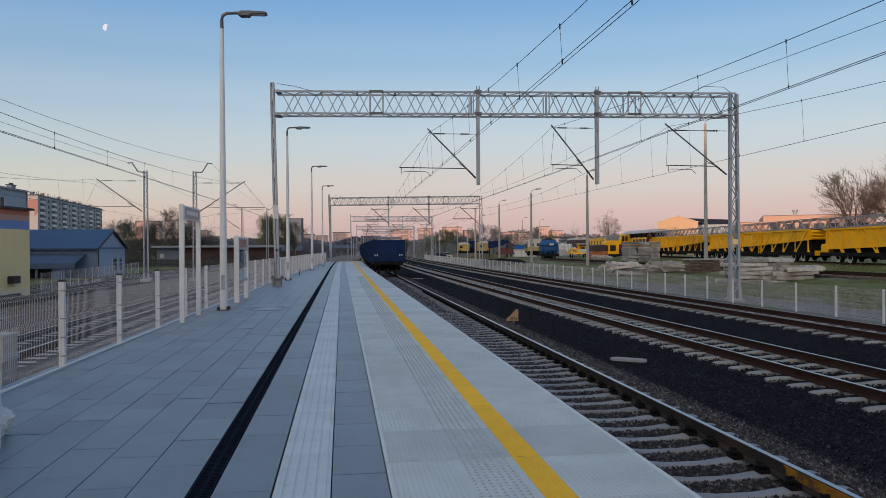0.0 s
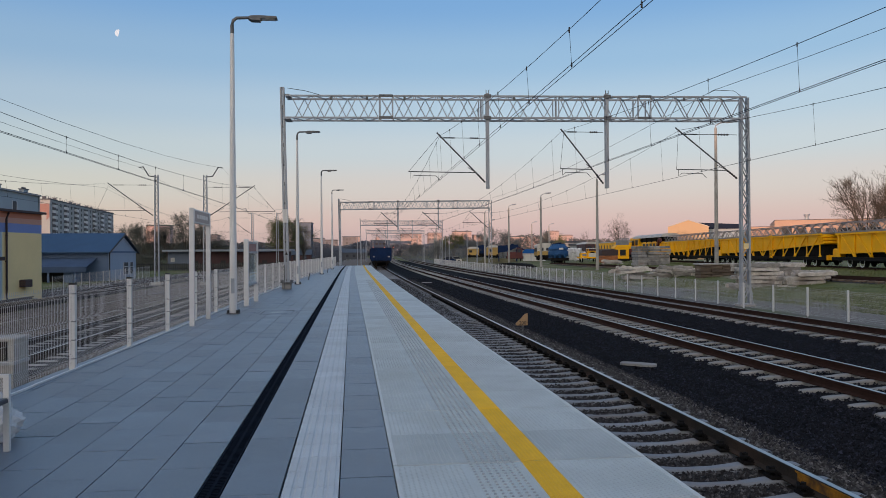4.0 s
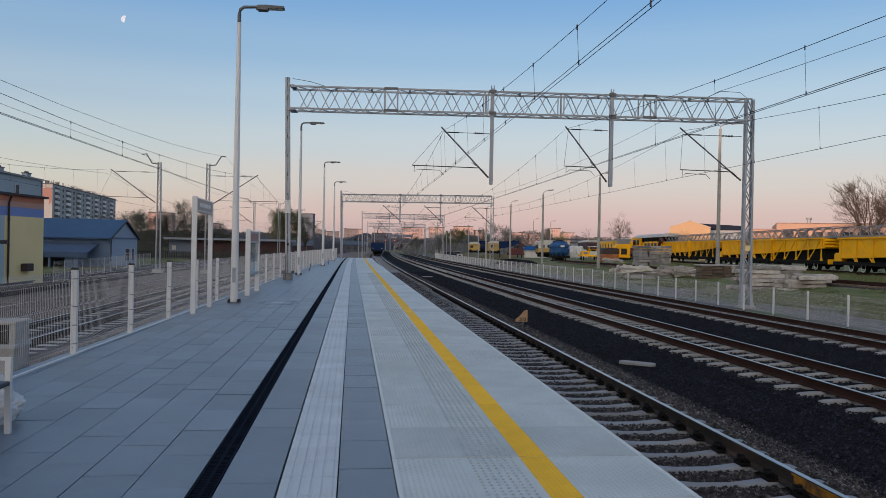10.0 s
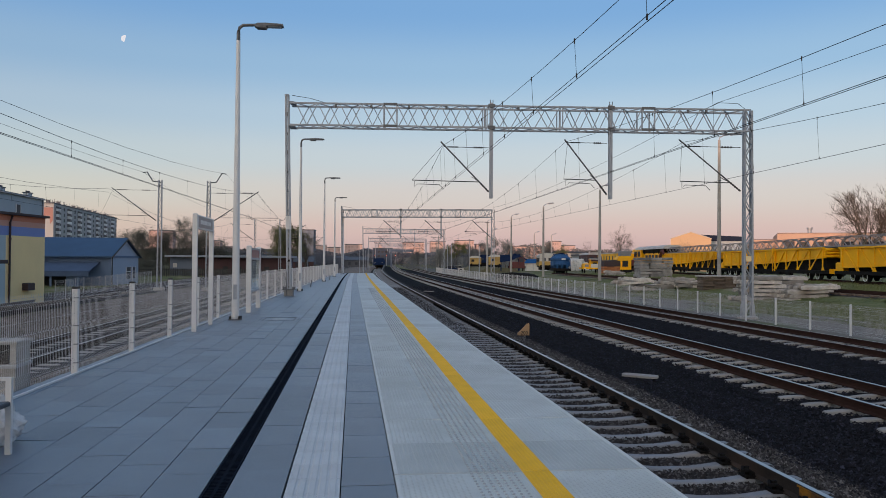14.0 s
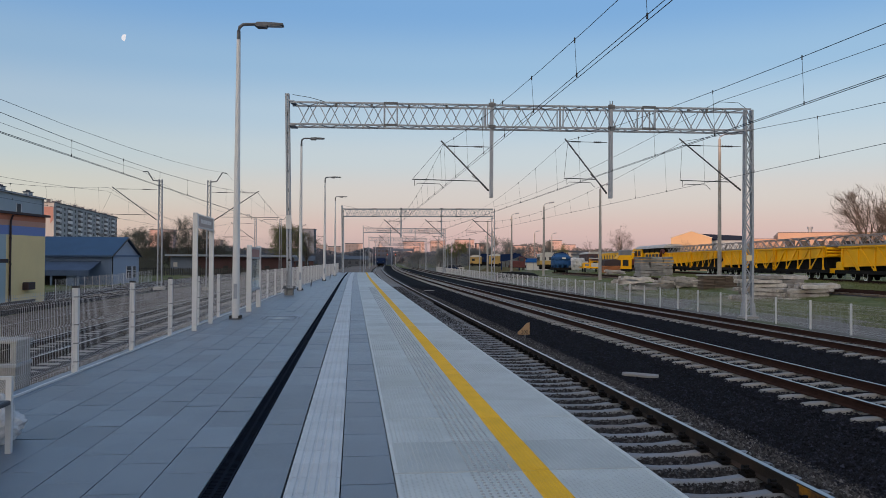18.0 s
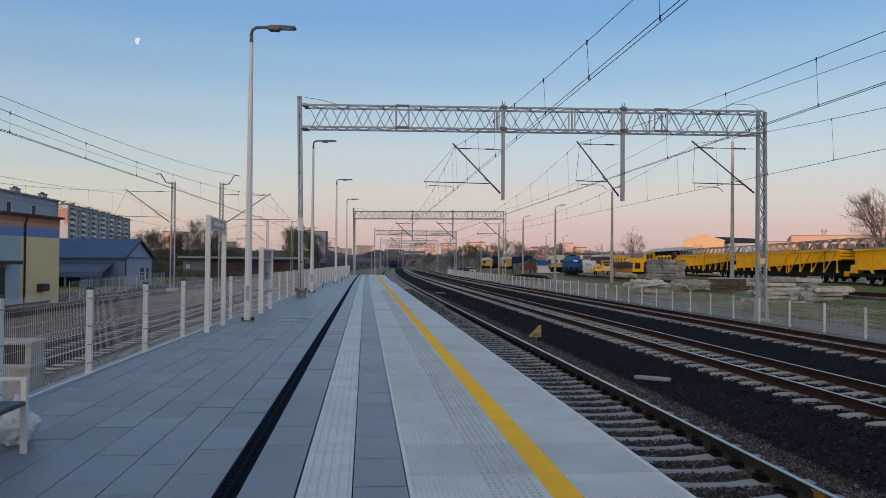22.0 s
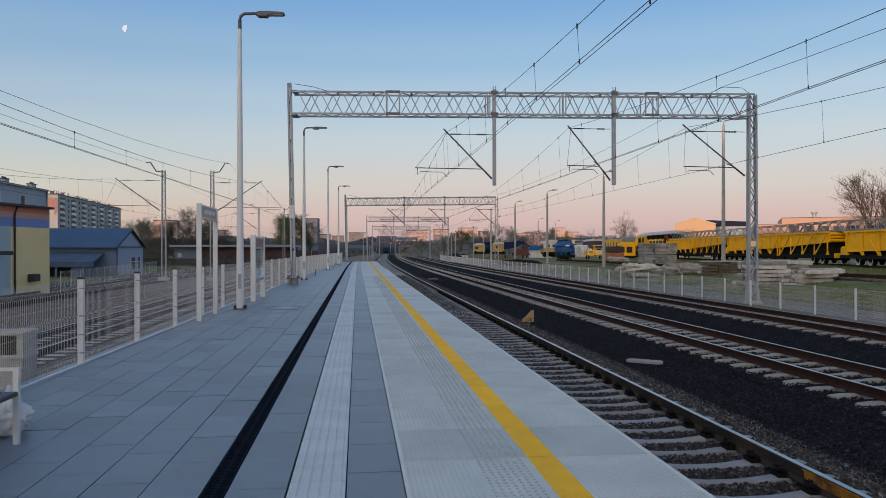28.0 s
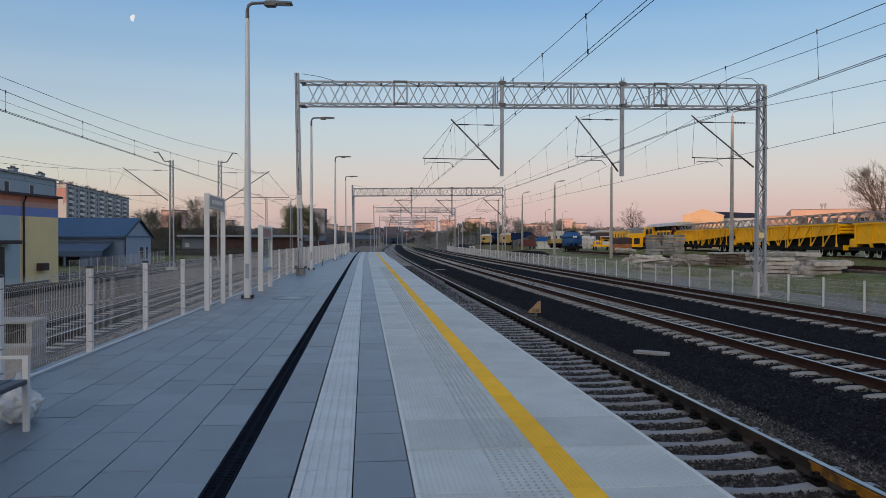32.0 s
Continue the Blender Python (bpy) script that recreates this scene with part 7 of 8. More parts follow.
for row, first, count in ((0, 0.0, 7), (1, 0.3, 6), (2, 0.9, 4)):
    for k in range(count):
        i = row * 7 + k
        bm = bm_new()
        bmesh.ops.create_cube(bm, size=0.92)
        bmesh.ops.subdivide_edges(bm, edges=bm.edges[:], cuts=4, use_grid_fill=True)
        for v in bm.verts:
            v.co = v.co.lerp(v.co.normalized() * 0.56, 0.45)
            v.co *= 1 + 0.28 * noise.noise(v.co * 3.2 + Vector((i * 3, 0, 0)))
        bmesh.ops.scale(bm, vec=(0.92, 0.92, rngb.uniform(0.85, 1.1)), verts=bm.verts[:])
        solid("big_bag", bm, "white_bag", "full white bulk bag in a heap", "bulk bag", group="bulk bags", at=(42.2 + first + k * 0.66 + rngb.uniform(-0.12, 0.12), 150.0 + rngb.uniform(-0.25, 0.25), 0.42 + 0.74 * row + rngb.uniform(-0.1, 0.05), rngb.uniform(-12, 12), rngb.uniform(-12, 12), 40 * i))

bm = bm_new()
bmesh.ops.create_icosphere(bm, subdivisions=3, radius=1.0)
for v in bm.verts:
    v.co = Vector((v.co.x * 3.4, v.co.y * 1.2, max(v.co.z, -0.1) * 0.75))
    v.co *= 1 + 0.3 * noise.noise(v.co * 1.3)
solid("earth_mound", bm, "undercarriage", "low black mound of earth beside the fence", "mound", at=(22.6, 106.0, -0.62, 0, 0, 8))

for x, y, h, arm, ax in ((34.5, 70.0, 13.6, 2.2, 0), (27.7, 85.0, 10.6, 1.4, 0), (27.4, 110.0, 10.4, 1.5, 0), (27.8, 135.0, 10.4, 1.3, 0), (26.1, 150.0, 10.4, 1.3, 0), (31.5, 175.0, 9.5, 1.3, 0), (35.5, 205.0, 9.5, 1.3, 0), (22.5, 205.0, 9.5, 1.3, 0), (25.8, 240.0, 9.0, 1.3, 0), (45.0, 190.0, 9.5, 1.3, 0), (52.0, 200.0, 9.5, 1.3, 0)):
    l = thing("yard_lamp", (x, y, land(x, y)), "tall grey concrete yard lamp post", "lamp post", "yard lamps")
    bm = bm_new()
    tube(bm, [(0, 0, 0), (0, 0, h - 0.3)], 0.20, 10, 0.12)
    part("pole", bm, "concrete", l)
    bm = bm_new()
    tube(bm, [(0, 0, h - 0.35), (0, 0, h - 0.1), (arm * 0.2, 0, h + 0.15), (arm * 0.55, 0, h + 0.28)], 0.06, 6)
    part("arm", bm, "galv", l)
    bm = bm_new()
    tube(bm, [(arm * 0.5, 0, h + 0.26), (arm, 0, h + 0.36)], 0.12, 8, 0.09)
    part("lamp_head", bm, "galv", l)

for i, (x, y, h) in enumerate(((19.3, 118, 5.2), (20.0, 133, 6.5), (21.3, 168, 6.5), (22.5, 185, 6.5), (24.0, 205, 6.5), (26.0, 228, 6.5), (28.0, 250, 6.5), (30, 275, 6.5), (33, 300, 6.5))):
    b = thing("signal_post", (x, y, land(x, y)), "thin pale mast beside the curve", "mast", "trackside masts")
    bm = bm_new()
    tube(bm, [(0, 0, 0), (0, 0, h)], 0.085, 8, 0.06)
    part("pole", bm, "galv", b)
    bm = bm_new()
    quadbox(bm, -0.1, 0.1, -0.1, 0.1, h - 0.25, h)
    part("box", bm, "galv_dark", b)

# ---- distant halls ----
hl = thing("gabled_hall", pose(97.5, 232.0, -0.97, 0, 0, -23), "sunlit peach gabled hall with a dark blue roof", "hall")
bm = bm_new()
prism(bm, [(0.9, 0), (12.9, 0), (12.9, 10.2), (6.9, 12.2), (0.9, 10.2)], "y", 0, 0.4)
part("gable_wall", bm, "hall_wall", hl)
bm = bm_new()
prism(bm, [(0.9, 0), (12.9, 0), (12.9, 10.0), (6.9, 12.0), (0.9, 10.0)], "y", 0.4, 45)
part("hall_body", bm, "hall_roof", hl)
bm = bm_new()
bar(bm, (0.7, -0.1, 10.15), (6.9, -0.1, 12.25), 0.18, 0.18)
bar(bm, (13.1, -0.1, 10.15), (6.9, -0.1, 12.25), 0.18, 0.18)
part("verge_trim", bm, "roof_worn", hl, "pale trim along the gable")
box_part("door", hl, "hall_brick", 4.5, 8.5, -0.08, -0.01, 0, 5.0)
dh = thing("dark_hall", pose(110.0, 236.0, -0.97, 0, 0, -23), "dark blue-grey flat hall beside the gabled one", "hall")
box_part("wall", dh, "wall_grey", 0, 12.9, 0, 30, 0, 9.6)
bm = bm_new()
prism(bm, [(-0.3, 9.6), (13.2, 9.6), (13.2, 11.0), (-0.3, 11.7)], "y", -0.3, 30.2)
part("roof", bm, "hall_navy", dh, "dark navy roof strip")
fc = thing("brick_factory", pose(128.0, 238.0, -0.97, 0, 0, -28), "long low brick factory lit by the last sun", "factory")
box_part("wall", fc, "hall_brick", 0, 8, 0, 40, 0, 10.3)
box_part("wall", fc, "hall_brick", 8, 40, -2, 40, 0, 12.2)
box_part("roof", fc, "hall_roof", -0.1, 8, -0.1, 40, 10.3, 10.42)
box_part("roof", fc, "hall_roof", 8, 40.1, -2.1, 40, 12.2, 12.35)
bm = bm_new()
tube(bm, [(17.6, 2.5, 12.35), (17.6, 2.5, 13.6)], 0.6, 14)
vt = part("roof_vent", bm, "galv", fc, "round metal roof vent")
bm = bm_new()
tube(bm, [(17.6, 2.5, 13.5), (17.6, 2.5, 13.7), (17.6, 2.5, 14.2)], 0.8, 14, 0.92)
part("vent_cap", bm, "galv", vt)
for k in range(7):
    box_part("window", fc, "window_dark", 10 + 4.2 * k, 13.0 + 4.2 * k, -2.06, -2.01, 7.6, 9.6)
for x, y, w, d, h, m_, lab in ((72, 240, 14, 10, 4.6, "wall_grey", "low grey warehouse with a flat dark roof"), (86, 250, 26, 8, 5.2, "brick_shed", "low dark yard building"), (66, 250, 11, 8, 5.6, "roof_worn", "low cream shed beyond the sidings"), (176, 260, 40, 20, 10.5, "hall_brick", "low brick hall behind bare trees")):
    b = thing("warehouse", (x, y, -0.97), lab, "warehouse", "distant warehouses")
    box_part("wall", b, m_, 0, w, 0, d, 0, h)
    box_part("roof", b, "hall_roof", -0.4, w + 0.4, -0.4, d + 0.4, h, h + 0.6)
    for k in range(int(w / 4)):
        box_part("window", b, "window_dark", 1 + 4 * k, 3.2 + 4 * k, -0.06, -0.01, h * 0.45, h * 0.75)

# ---- trees, hedges, woods ----
def twigs(rng, h, w, fork, r0, counts, droop=0.0, low=0.12):
    """Limbs, boughs, twigs and twiglets that fill an uneven dome; returns vertices, faces and twig ends."""
    verts, faces, ends = [], [], []
    cen, rad = Vector((0, 0, h * 0.55)), Vector((w / 2, w / 2, h * 0.45))

    def rod(pts, ra, rb):
        base = len(verts)
        for i, p in enumerate(pts):
            r = ra + (rb - ra) * i / (len(pts) - 1)
            for a in (0.3, 2.4, 4.5):
                verts.append((p.x + r * math.cos(a), p.y + r * math.sin(a), p.z + r * 0.5 * math.sin(a * 2)))
        for i in range(len(pts) - 1):
            for k in range(3):
                a, c = base + 3 * i + k, base + 3 * i + (k + 1) % 3
                faces.append((a, c, c + 3, a + 3))

    def way(p, q, lift, n, wob):
        mid = p.lerp(q, 0.5) + Vector((0, 0, lift))
        out = []
        for i in range(n + 1):
            t = i / n
            c = p * (1 - t) ** 2 + mid * 2 * t * (1 - t) + q * t * t
            if 0 < i < n:
                c += Vector((rng.gauss(0, wob), rng.gauss(0, wob), rng.gauss(0, wob)))
            out.append(c)
        return out

    def sphere_dir(zmin):
        while True:
            d = Vector((rng.gauss(0, 1), rng.gauss(0, 1), rng.gauss(0.25, 1))).normalized()
            if d.z > zmin:
                return d

    def shell(d):
        k = 0.86 + 0.22 * noise.noise(d * 2.3 + Vector((r0 * 50, h, 0)))
        return cen + Vector((d.x * rad.x, d.y * rad.y, d.z * rad.z)) * k

    for i in range(counts[0]):
        d = sphere_dir(-0.25)
        limb = way(Vector((0, 0, fork * rng.uniform(0.6, 1.15))), cen.lerp(shell(d), 0.72), h * 0.05, 5, h * 0.012)
        rod(limb, r0 * 0.62, r0 * 0.2)
        for j in range(counts[1]):
            s = limb[rng.randint(2, 5)]
            e = shell((d + Vector((rng.gauss(0, 0.5), rng.gauss(0, 0.5), rng.gauss(0.05, 0.4)))).normalized())
            bough = way(s, s.lerp(e, rng.uniform(0.65, 1.0)), h * 0.02, 4, h * 0.008)
            rod(bough, r0 * 0.20, r0 * 0.09)
            for k in range(counts[2]):
                s2 = bough[rng.randint(1, 4)]
                o = ((s2 - cen).normalized() + Vector((rng.gauss(0, 0.6), rng.gauss(0, 0.6), rng.gauss(0.2, 0.5)))).normalized()
                e2 = s2 + o * h * rng.uniform(0.05, 0.13) + Vector((0, 0, -droop * rng.uniform(0.3, 1.2)))
                e2.z = max(e2.z, low * h)
                twig = way(s2, e2, h * 0.008 + droop * 0.2, 3, h * 0.004)
                rod(twig, r0 * 0.085, r0 * 0.045)
                ends += twig[1:]
                for m in range(counts[3]):
                    s3 = twig[rng.randint(1, 3)]
                    e3 = s3 + Vector((rng.gauss(0, 1), rng.gauss(0, 1), rng.gauss(0.4, 1))).normalized() * h * rng.uniform(0.025, 0.06)
                    rod([s3, e3], r0 * 0.045, r0 * 0.03)
                    ends.append(e3)
    return verts, faces, ends


def make_tree(x, y, h, w, seed, leaves, material, label, counts=(6, 6, 6, 3), size=0.1, z=None, fork=0.24, rad=0.016, droop=0.0, group="trees", wood="twig"):
    rng = random.Random(seed)
    t = thing("tree", (x, y, land(x, y) if z is None else z), label, "tree", group)
    bm = bm_new()
    tube(bm, [(0, 0, 0), (0.01 * h, 0, h * fork * 0.5), (0, 0.01 * h, h * fork), (0.01 * h, 0, h * (fork + 0.3))], rad * h * 1.3, 8, rad * h * 0.35, caps=False)
    part("trunk", bm, "bark", t)
    v, f, ends = twigs(rng, h, w, h * fork, rad * h, counts, droop)
    ob = new("branchwork", cloud("branchwork", v, f, wood))
    ob.parent = t
    if leaves:
        r = np.random.default_rng(seed)
        base = np.array([tuple(p) for p in ends])
        idx = r.integers(0, len(base), leaves)
        c = base[idx] + r.normal(0, size * 2.2, (leaves, 3))
        c[:, 2] = np.maximum(c[:, 2], 0.15)
        a, b = r.normal(0, 1, (leaves, 3)), r.normal(0, 1, (leaves, 3))
        a /= np.linalg.norm(a, axis=1)[:, None]
        b /= np.linalg.norm(b, axis=1)[:, None]
        s = (size * r.uniform(0.4, 1.2, leaves))[:, None]
        q = np.stack([c - a * s, c + b * s * 0.6, c + a * s, c - b * s * 0.6], 1).reshape(-1, 3)
        ob = new("crown", cloud("crown", q.tolist(), np.arange(leaves * 4).reshape(-1, 4).tolist(), material))
        ob.parent = t
    return t


make_tree(99.9, 140.0, 17.4, 15.4, 11, 0, None, "large bare spreading tree beside the yard", (12, 11, 12, 6), rad=0.0165, fork=0.22)
make_tree(110.5, 141.0, 19.5, 16.0, 12, 0, None, "large bare spreading tree beside the yard", (11, 10, 9, 4), rad=0.0165, fork=0.22)
make_tree(81.6, 230.0, 13.8, 8.4, 13, 0, None, "small bare tree behind the sidings", (12, 8, 9, 5), rad=0.0095, fork=0.3)
make_tree(74.0, 235.0, 11.0, 7.0, 14, 0, None, "slender bare tree behind the sidings", (5, 5, 6, 2), rad=0.010, fork=0.3)
make_tree(100.5, 225.0, 9.5, 8.0, 16, 0, None, "bare shrubby tree before the halls", (5, 6, 6, 2), rad=0.010, fork=0.2)
make_tree(122.0, 215.0, 9.0, 7.0, 15, 0, None, "bare tree before the halls", (6, 6, 6, 2), rad=0.012)
make_tree(-12.6, 150.0, 10.2, 7.4, 21, 34000, "leaf", "willow in fresh yellow-green spring leaf", (9, 8, 8, 3), 0.085, droop=1.7, fork=0.3)
make_tree(-9.4, 156.0, 8.8, 5.5, 22, 14000, "leaf_dark", "dark bushy tree beside the willow", (7, 7, 7, 3), 0.08, droop=0.6)
for i, (x, y, h, w, n) in enumerate(((-36.5, 142, 8.0, 7.5, 9000), (-33.6, 148, 8.5, 8.0, 12000), (-31.0, 150, 10.5, 8.5, 9000), (-28.5, 153, 9.0, 7.0, 9000), (-39.0, 146, 8.2, 8.0, 9000), (-26.0, 155, 6.8, 6.0, 6000), (-46.0, 150, 9.0, 8.0, 0))):
    make_tree(x, y, h, w, 30 + i, n, "leaf_dark", "budding brown tree in a thicket beside the sheds", (8, 7, 7, 3), 0.085, rad=0.014, group="thicket trees")
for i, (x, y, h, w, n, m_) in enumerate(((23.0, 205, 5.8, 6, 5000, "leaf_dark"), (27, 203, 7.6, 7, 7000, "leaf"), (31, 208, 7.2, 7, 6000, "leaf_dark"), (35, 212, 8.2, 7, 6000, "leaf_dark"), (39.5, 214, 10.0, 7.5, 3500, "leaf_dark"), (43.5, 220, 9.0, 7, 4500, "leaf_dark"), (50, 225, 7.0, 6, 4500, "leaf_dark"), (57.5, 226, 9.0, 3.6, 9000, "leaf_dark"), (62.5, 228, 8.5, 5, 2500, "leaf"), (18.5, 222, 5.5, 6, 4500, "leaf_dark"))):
    make_tree(x, y, h, w, 50 + i, n * 2, "leaf_hazed" if m_ == "leaf_dark" else m_, "budding tree beyond the sidings", (6, 6, 6, 3), 0.09, rad=0.014, group="trees beyond the sidings", wood="twig_hazed")


def hedge(name, x0, x1, y, depth, h, n, size, material, label, seed, z=-0.97):
    """A belt of far shrubs: many small leaf clumps with an uneven outline."""
    r = np.random.default_rng(seed)
    x = r.uniform(x0, x1, n)
    top = h * (0.55 + 0.45 * np.array([0.5 + 0.9 * noise.noise((p / (h * 1.6), seed, 0)) for p in x])).clip(0.25, 1.1)
    c = np.stack([x, y + r.uniform(0, depth, n), z + top * r.random(n) ** 0.7], -1)
    a, b = r.normal(0, 1, (n, 3)), r.normal(0, 1, (n, 3))
    a /= np.linalg.norm(a, axis=1)[:, None]
    b /= np.linalg.norm(b, axis=1)[:, None]
    s = (size * r.uniform(0.5, 1.2, n))[:, None]
    v = np.stack([c - a * s, c + b * s * 0.7, c + a * s, c - b * s * 0.7], 1).reshape(-1, 3)
    ob = new(name, cloud(name, v.tolist(), np.arange(n * 4).reshape(-1, 4).tolist(), material))
    tagged(ob, label, "shrubs", kind="stuff")


hedge("shrubs", -35.0, -29.8, 124, 3, 2.7, 5000, 0.10, "leaf_dark", "dark bushes beside the long shed", 12)
hedge("hedge", -60, -12, 122, 3, 1.3, 12000, 0.11, "leaf_dark", "dark scrubby hedge before the sheds", 1)
hedge("shrubs", -75, -24, 156, 12, 5.5, 30000, 0.2, "leaf_dark", "bare brown thicket beyond the sheds", 2)
hedge("shrubs", 16, 66, 236, 16, 4.5, 18000, 0.17, "leaf_hazed", "dark shrubs beyond the sidings", 3)
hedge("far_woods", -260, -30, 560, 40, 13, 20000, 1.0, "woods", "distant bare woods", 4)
hedge("far_woods", -60, 90, 540, 40, 11.5, 22000, 0.8, "trees_hazed", "distant trees before the town", 5)
hedge("shrubs", -34, -4, 235, 25, 5.8, 26000, 0.16, "scrub_hazed", "dark bare scrub beside the far curve", 9)
hedge("shrubs", 32, 66, 300, 30, 7.0, 18000, 0.2, "scrub_hazed", "dark bare scrub beside the far curve", 10)
for x, y, w, d, h, m_ in ((-30, 205, 9, 7, 2.4, "house_dim"), (-19, 214, 8, 7, 2.2, "brick_shed"), (-26, 262, 11, 8, 2.8, "house_dim"), (-11, 285, 9, 8, 2.8, "house_dim"), (-3, 320, 9, 8, 2.8, "house_dim")):
    lh = thing("low_house", (x, y, -0.97), "low grey house with a dark pitched roof beyond the platform", "house", "low houses")
    box_part("wall", lh, m_, 0, w, 0, d, 0, h)
    bm = bm_new()
    prism(bm, [(-0.4, h), (d + 0.4, h), (d / 2, h + 1.5)], "x", -0.3, w + 0.3)
    part("roof", bm, "hall_roof", lh)
    for k in range(3):
        box_part("window", lh, "window_dark", 0.8 + k * w / 3.2, 1.9 + k * w / 3.2, -0.05, -0.01, 0.9, 2.0)
for y in (150, 195, 225, 255, 290, 330):
    b = thing("signal_post", (bend(y) + 0.2, y, -0.97), "thin pale mast beside the curve", "mast", "trackside masts")
    bm = bm_new()
    tube(bm, [(0, 0, 0), (0, 0, 5.6)], 0.07, 8, 0.05)
    part("pole", bm, "galv", b)
M["signal_red"] = bpy.data.materials.new("signal_red")
M["signal_red"].use_nodes = True
_sr = M["signal_red"].node_tree.nodes["Principled BSDF"]
_sr.inputs["Base Color"].default_value = (0.4, 0.03, 0.03, 1)
_sr.inputs["Emission Color"].default_value = (1.0, 0.16, 0.14, 1)
_sr.inputs["Emission Strength"].default_value = 3.0
for x in (11.2, 17.0, 21.5):
    sgn = thing("railway_signal", (x, 400.0, -0.97), "distant railway signal showing a red light", "railway signal", "railway signals")
    bm = bm_new()
    tube(bm, [(0, 0, 0), (0, 0, 4.6)], 0.1, 8)
    part("post", bm, "galv", sgn)
    bm = bm_new()
    softbox(bm, -0.35, 0.35, -0.2, 0.2, 4.5, 6.4, 0.1)
    head = part("signal_head", bm, "black_plastic", sgn)
    bm = bm_new()
    tube(bm, [(0, -0.2, 5.4), (0, -0.3, 5.4)], 0.15, 12)
    part("red_light", bm, "signal_red", head, "lit red lamp")
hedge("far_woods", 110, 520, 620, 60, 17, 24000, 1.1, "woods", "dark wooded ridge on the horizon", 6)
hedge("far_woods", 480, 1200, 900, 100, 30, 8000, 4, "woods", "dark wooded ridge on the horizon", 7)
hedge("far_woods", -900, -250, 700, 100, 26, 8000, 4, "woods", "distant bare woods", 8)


def grass_patch(name, n, x0, x1, y0, y1, label, seed, h=0.12):
    r = np.random.default_rng(seed)
    x, y = r.uniform(x0, x1, n), y0 + (y1 - y0) * r.random(n) ** 1.4
    thick = np.array([noise.noise((p * 0.5, q * 0.16, seed)) + 0.6 * noise.noise((p * 1.9, q * 0.7, seed)) for p, q in zip(x, y)])
    keep = thick + r.normal(0, 0.18, n) > 0.02
    x, y = x[keep], y[keep]
    n = len(x)
    z = np.array([land(p, q) for p, q in zip(x, y)])
    a = r.uniform(0, 6.28, n)
    w, hh = r.uniform(0.008, 0.022, n), h * r.uniform(0.5, 1.3, n)
    dx, dy = np.cos(a) * w, np.sin(a) * w
    lean = r.normal(0, 0.05 if h > 0.1 else 0.12, (n, 2))
    v = np.stack([np.stack([x - dx, y - dy, z], -1), np.stack([x + dx, y + dy, z], -1), np.stack([x + lean[:, 0], y + lean[:, 1], z + hh], -1)], 1).reshape(-1, 3)
    ob = new(name, cloud(name, v.tolist(), np.arange(n * 3).reshape(-1, 3).tolist(), "grass"))
    tagged(ob, label, "grass", kind="stuff")


grass_patch("grass", 15000, -40, -22.4, 35, 120, "rough grass beside the low blue house", 4, 0.2)
grass_patch("grass", 90000, 20.6, 29.3, 28, 90, "short patchy spring grass in the yard", 5, 0.10)
grass_patch("grass", 60000, 31.8, 40.5, 38, 110, "short patchy spring grass before the yellow wagons", 6, 0.15)

# the moon
bm = bm_new()
pts = [(-9.0 * math.cos(a), 9.0 * math.sin(a)) for a in [radians(-90 + 180 * i / 16) for i in range(17)]]
pts += [(0.8 * math.cos(a), 9.0 * math.sin(a)) for a in [radians(90 - 180 * i / 16) for i in range(1, 16)]]
prism(bm, pts, "y", -0.5, 0.5)
tagged(solid("moon", bm, "moon", "pale half moon in the evening sky", "moon", at=(-570.9, 2000.0, 551.4, 0, 12, 16)))

# ---- paving, piece by piece ----
def paver_mesh(w, l):
    bm = bm_new()
    softbox(bm, 0.0032, w - 0.0032, 0.004, l - 0.004, -0.07, 0.0, 0.002)
    return mesh_of("paving_slab", bm, "paver")


ROW = 0.39
full = paver_mesh(ROW, 0.8)
far_bm = bm_new()
rows_x = [-1.04 - ROW * (k + 1) for k in range(8)]
for k, x in enumerate(rows_x + [-0.875, -0.09]):
    y = 4.0 - 18.0 + (k * 0.31) % 0.8
    while y < P1 - 0.8:
        b = bend(y)
        edge = fence_x(y) - 0.13
        if x + ROW > edge + 0.03:
            if x >= edge and 4.0 < y < (27 if k < 8 else 24):
                part("paving_slab", full, None, PLATFORM, at=pose(x + b, y, random.uniform(-0.002, 0.002), random.uniform(-0.12, 0.12), random.uniform(-0.12, 0.12), 0))
            else:
                softbox(far_bm, max(x, edge) + b + 0.003, x + b + ROW - 0.003, y + 0.004, y + 0.796, -0.07, random.uniform(-0.002, 0.002), 0.0012)
        y += 0.8
tagged(part("far_paving", far_bm, "paver", PLATFORM), kind="stuff")


def guide_mesh():
    bm = bm_new()
    w = 0.385
    prof = [(0.003, -0.07), (0.003, -0.004)]
    n = 5
    for i in range(n):
        a = 0.012 + (w - 0.024) * i / n
        b = 0.012 + (w - 0.024) * (i + 1) / n
        prof += [(a + 0.002, -0.004), (a + 0.010, 0.003), (b - 0.024, 0.003), (b - 0.016, -0.004)]
    prof += [(w - 0.003, -0.004), (w - 0.003, -0.07)]
    prism(bm, prof, "y", 0.003, 0.397)
    return mesh_of("guide_tile", bm, "guide")


gm = guide_mesh()
y = -13.8
while y < P1 - 0.4:
    part("guide_tile", gm, None, PLATFORM, at=pose(-0.478 + bend(y), y, 0))
    y += 0.4


def edge_mesh():
    """A tactile edge slab: fine studs, a band of blisters, a lip over the track."""
    bm = bm_new()
    softbox(bm, 0.304, 2.28, 0.005, 0.995, -0.12, 0.0, 0.006)
    return mesh_of("edge_slab", bm, "slab")


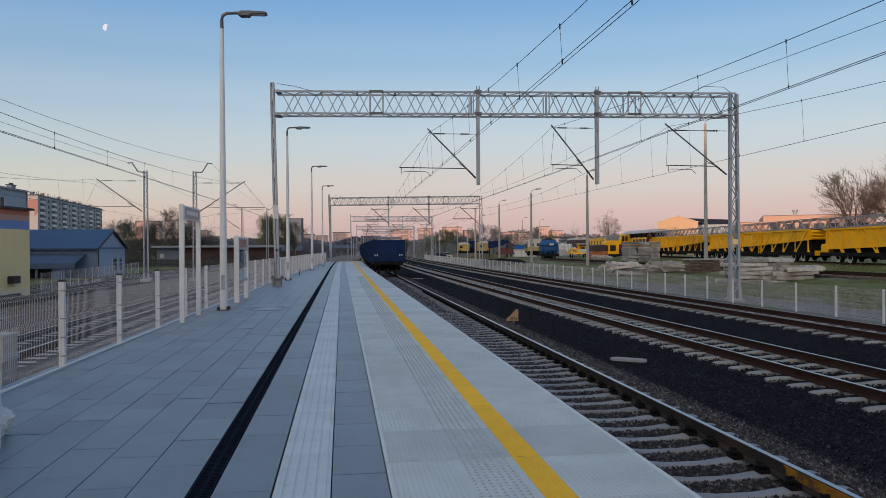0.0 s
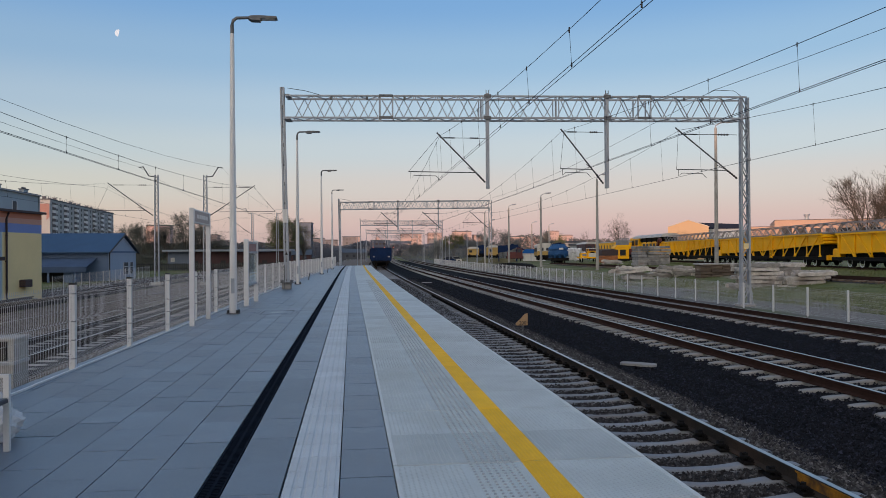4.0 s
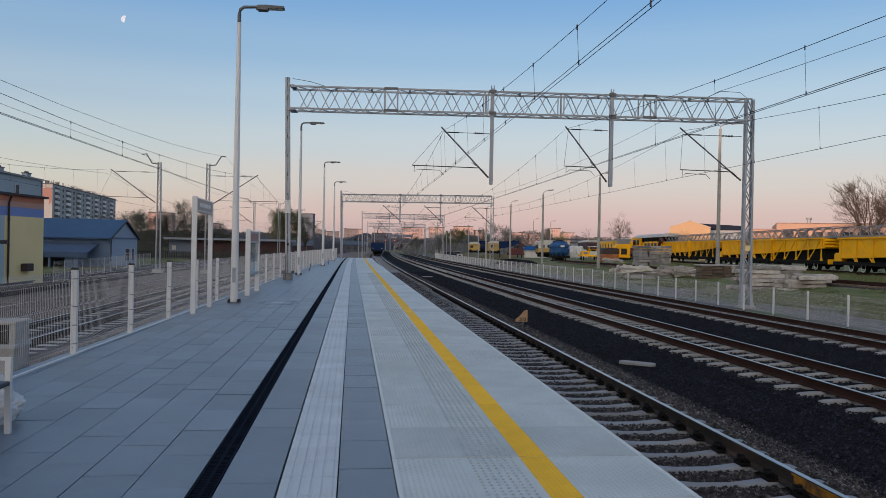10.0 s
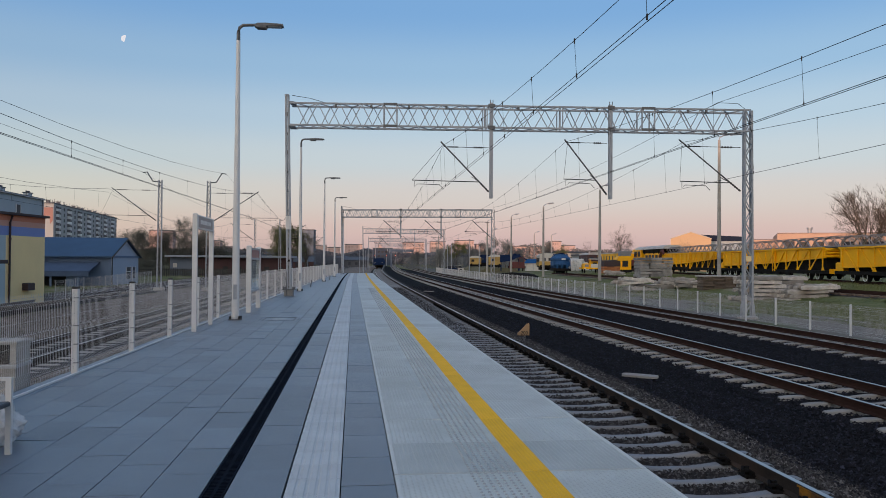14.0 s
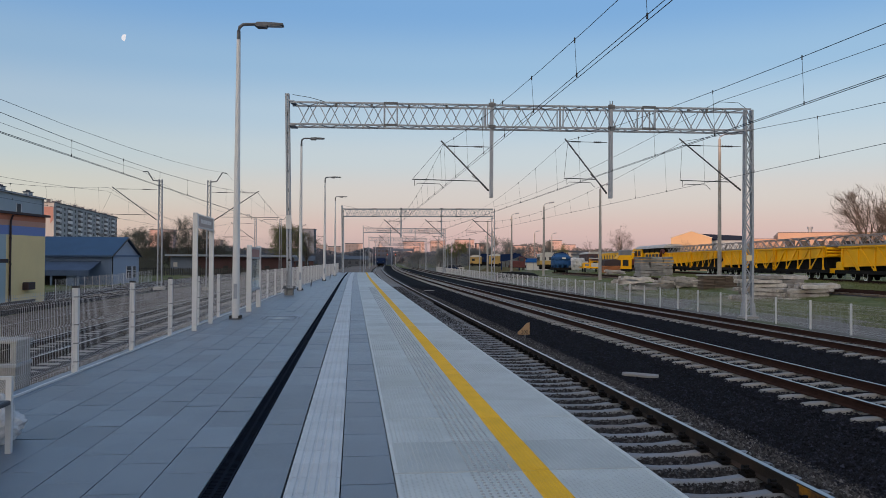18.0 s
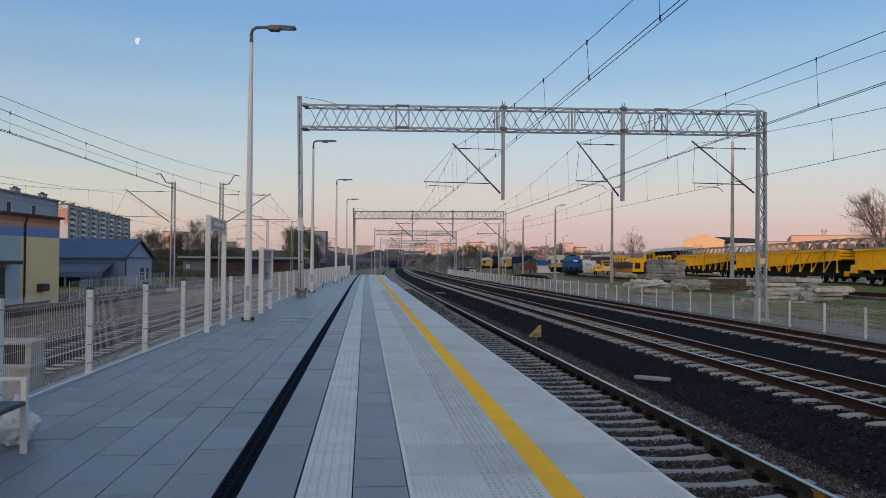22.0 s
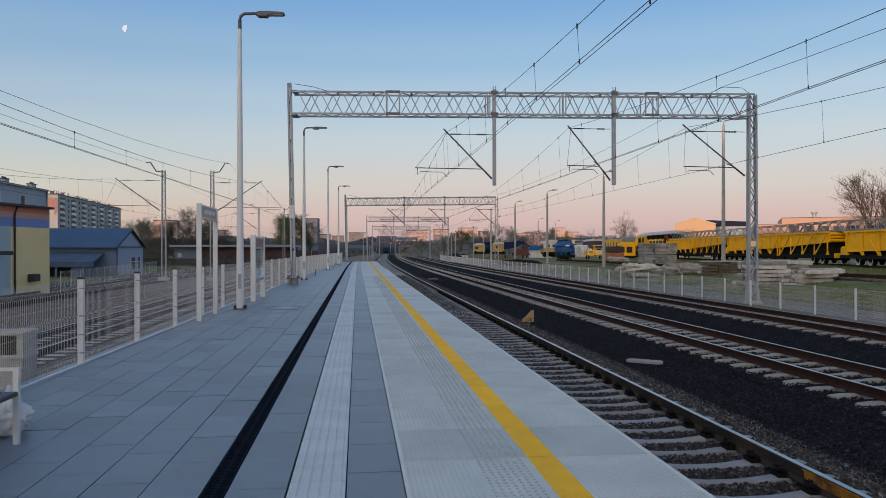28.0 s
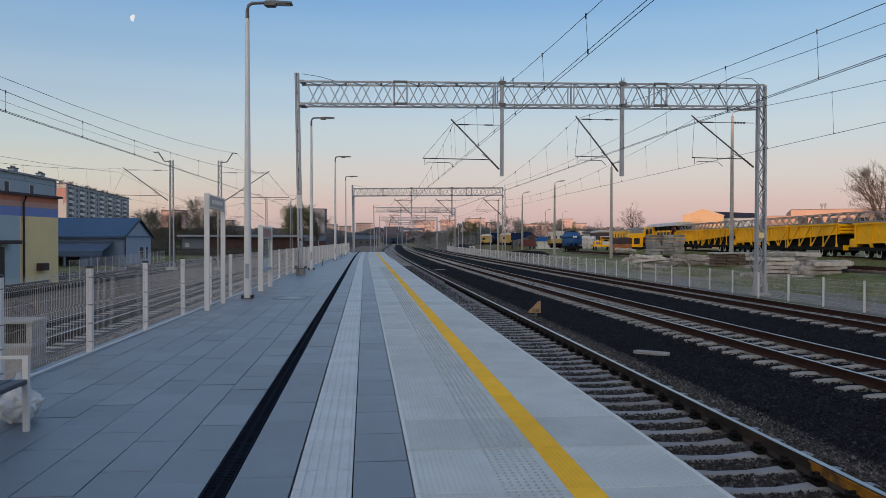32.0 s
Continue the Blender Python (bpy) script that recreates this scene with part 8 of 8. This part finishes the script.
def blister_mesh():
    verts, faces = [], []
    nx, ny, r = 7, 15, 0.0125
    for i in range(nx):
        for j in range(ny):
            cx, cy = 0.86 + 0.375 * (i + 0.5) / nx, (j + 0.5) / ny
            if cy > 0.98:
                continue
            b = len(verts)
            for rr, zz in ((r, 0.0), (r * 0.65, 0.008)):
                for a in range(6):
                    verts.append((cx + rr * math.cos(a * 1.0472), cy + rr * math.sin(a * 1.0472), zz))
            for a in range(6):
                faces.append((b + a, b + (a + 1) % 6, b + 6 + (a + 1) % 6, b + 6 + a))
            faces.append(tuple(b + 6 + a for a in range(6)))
    return cloud("blisters", verts, faces, "blister_shaded")


def stud_mesh():
    """Fine raised studs over the rest of the slab."""
    verts, faces = [], []
    for x0, x1 in ((0.33, 0.82), (1.52, 2.26)):
        nx = int((x1 - x0) / 0.036)
        for i in range(nx):
            for j in range(27):
                cx, cy, r = x0 + (x1 - x0) * (i + 0.5) / nx, (j + 0.5 + (0.5 if i % 2 else 0)) / 28, 0.0105
                b = len(verts)
                verts.extend(((cx - r, cy, 0.0), (cx, cy - r, 0.0), (cx + r, cy, 0.0), (cx, cy + r, 0.0), (cx, cy, 0.0042)))
                faces.extend(((b, b + 1, b + 4), (b + 1, b + 2, b + 4), (b + 2, b + 3, b + 4), (b + 3, b, b + 4)))
    return cloud("studs", verts, faces, "slab")


def line_mesh():
    bm = bm_new()
    softbox(bm, 1.285, 1.5, 0.004, 0.996, 0.0, 0.004, 0.003)
    return mesh_of("yellow_line", bm, "yellow_line")


def line_stud_mesh():
    verts, faces = [], []
    for i in range(6):
        for j in range(27):
            cx, cy, r = 1.295 + 0.2 * (i + 0.5) / 6, (j + 0.5 + (0.5 if i % 2 else 0)) / 28, 0.0105
            b = len(verts)
            verts.extend(((cx - r, cy, 0.0035), (cx, cy - r, 0.0035), (cx + r, cy, 0.0035), (cx, cy + r, 0.0035), (cx, cy, 0.0085)))
            faces.extend(((b, b + 1, b + 4), (b + 1, b + 2, b + 4), (b + 2, b + 3, b + 4), (b + 3, b, b + 4)))
    return cloud("line_studs", verts, faces, "yellow_line")


def border_mesh():
    bm = bm_new()
    softbox(bm, 0.306, 0.335, 0.006, 0.994, 0.0, 0.003, 0.002)
    softbox(bm, 2.238, 2.277, 0.006, 0.994, 0.0, 0.004, 0.002)
    return mesh_of("border_strip", bm, "slab_edge")


em, blm, sm, lm, bsm, lsm = edge_mesh(), blister_mesh(), stud_mesh(), line_mesh(), border_mesh(), line_stud_mesh()
for i in range(114):
    y = 5.85 - 19 + i
    at = pose(bend(y), y, random.uniform(-0.0015, 0.0015))
    s = part("edge_slab", em, None, PLATFORM, at=at)
    part("yellow_line", lm, None, s, "yellow safety line")
    part("border_strip", bsm, None, s, "smooth pale border")
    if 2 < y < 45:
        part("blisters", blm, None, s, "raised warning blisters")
    if 2 < y < 17:
        part("studs", sm, None, s)
        part("line_studs", lsm, None, s)

def grate_mesh():
    bm = bm_new()
    w = 0.155
    quadbox(bm, 0, 0.014, 0, 0.5, -0.06, 0.0)
    quadbox(bm, w - 0.014, w, 0, 0.5, -0.06, 0.0)
    quadbox(bm, 0.014, w - 0.014, 0.0, 0.5, -0.06, -0.035)
    for i in range(14):
        quadbox(bm, 0.016, w - 0.016, 0.01 + 0.035 * i, 0.026 + 0.035 * i, -0.03, -0.003)
    quadbox(bm, w / 2 - 0.012, w / 2 + 0.012, 0, 0.5, -0.03, -0.002)
    return mesh_of("drain_grate", bm, "grate")


gr = grate_mesh()
y = -13.9
while y < P1 - 0.5:
    part("drain_grate", gr, None, PLATFORM, at=pose(-1.035 + bend(y), y, 0))
    y += 0.5


# ---- movement ----
def train_y(t):
    """Where the rear buffers stand: the train rolls away at about 42 km/h."""
    return 67.5 + 11.75 * t - 0.012 * t * t


def motions():
    for i, w in enumerate(WAGONS):
        rows = []
        for k in range(17):
            t = 2.0 * k
            y = train_y(t) + i * WAGON_LENGTH
            rows.append((t, pose(TRACKS[0] + bend(y), y, RAIL_Z, 0, 0, heading(y + 6))))
        walk(w, rows)


motions()
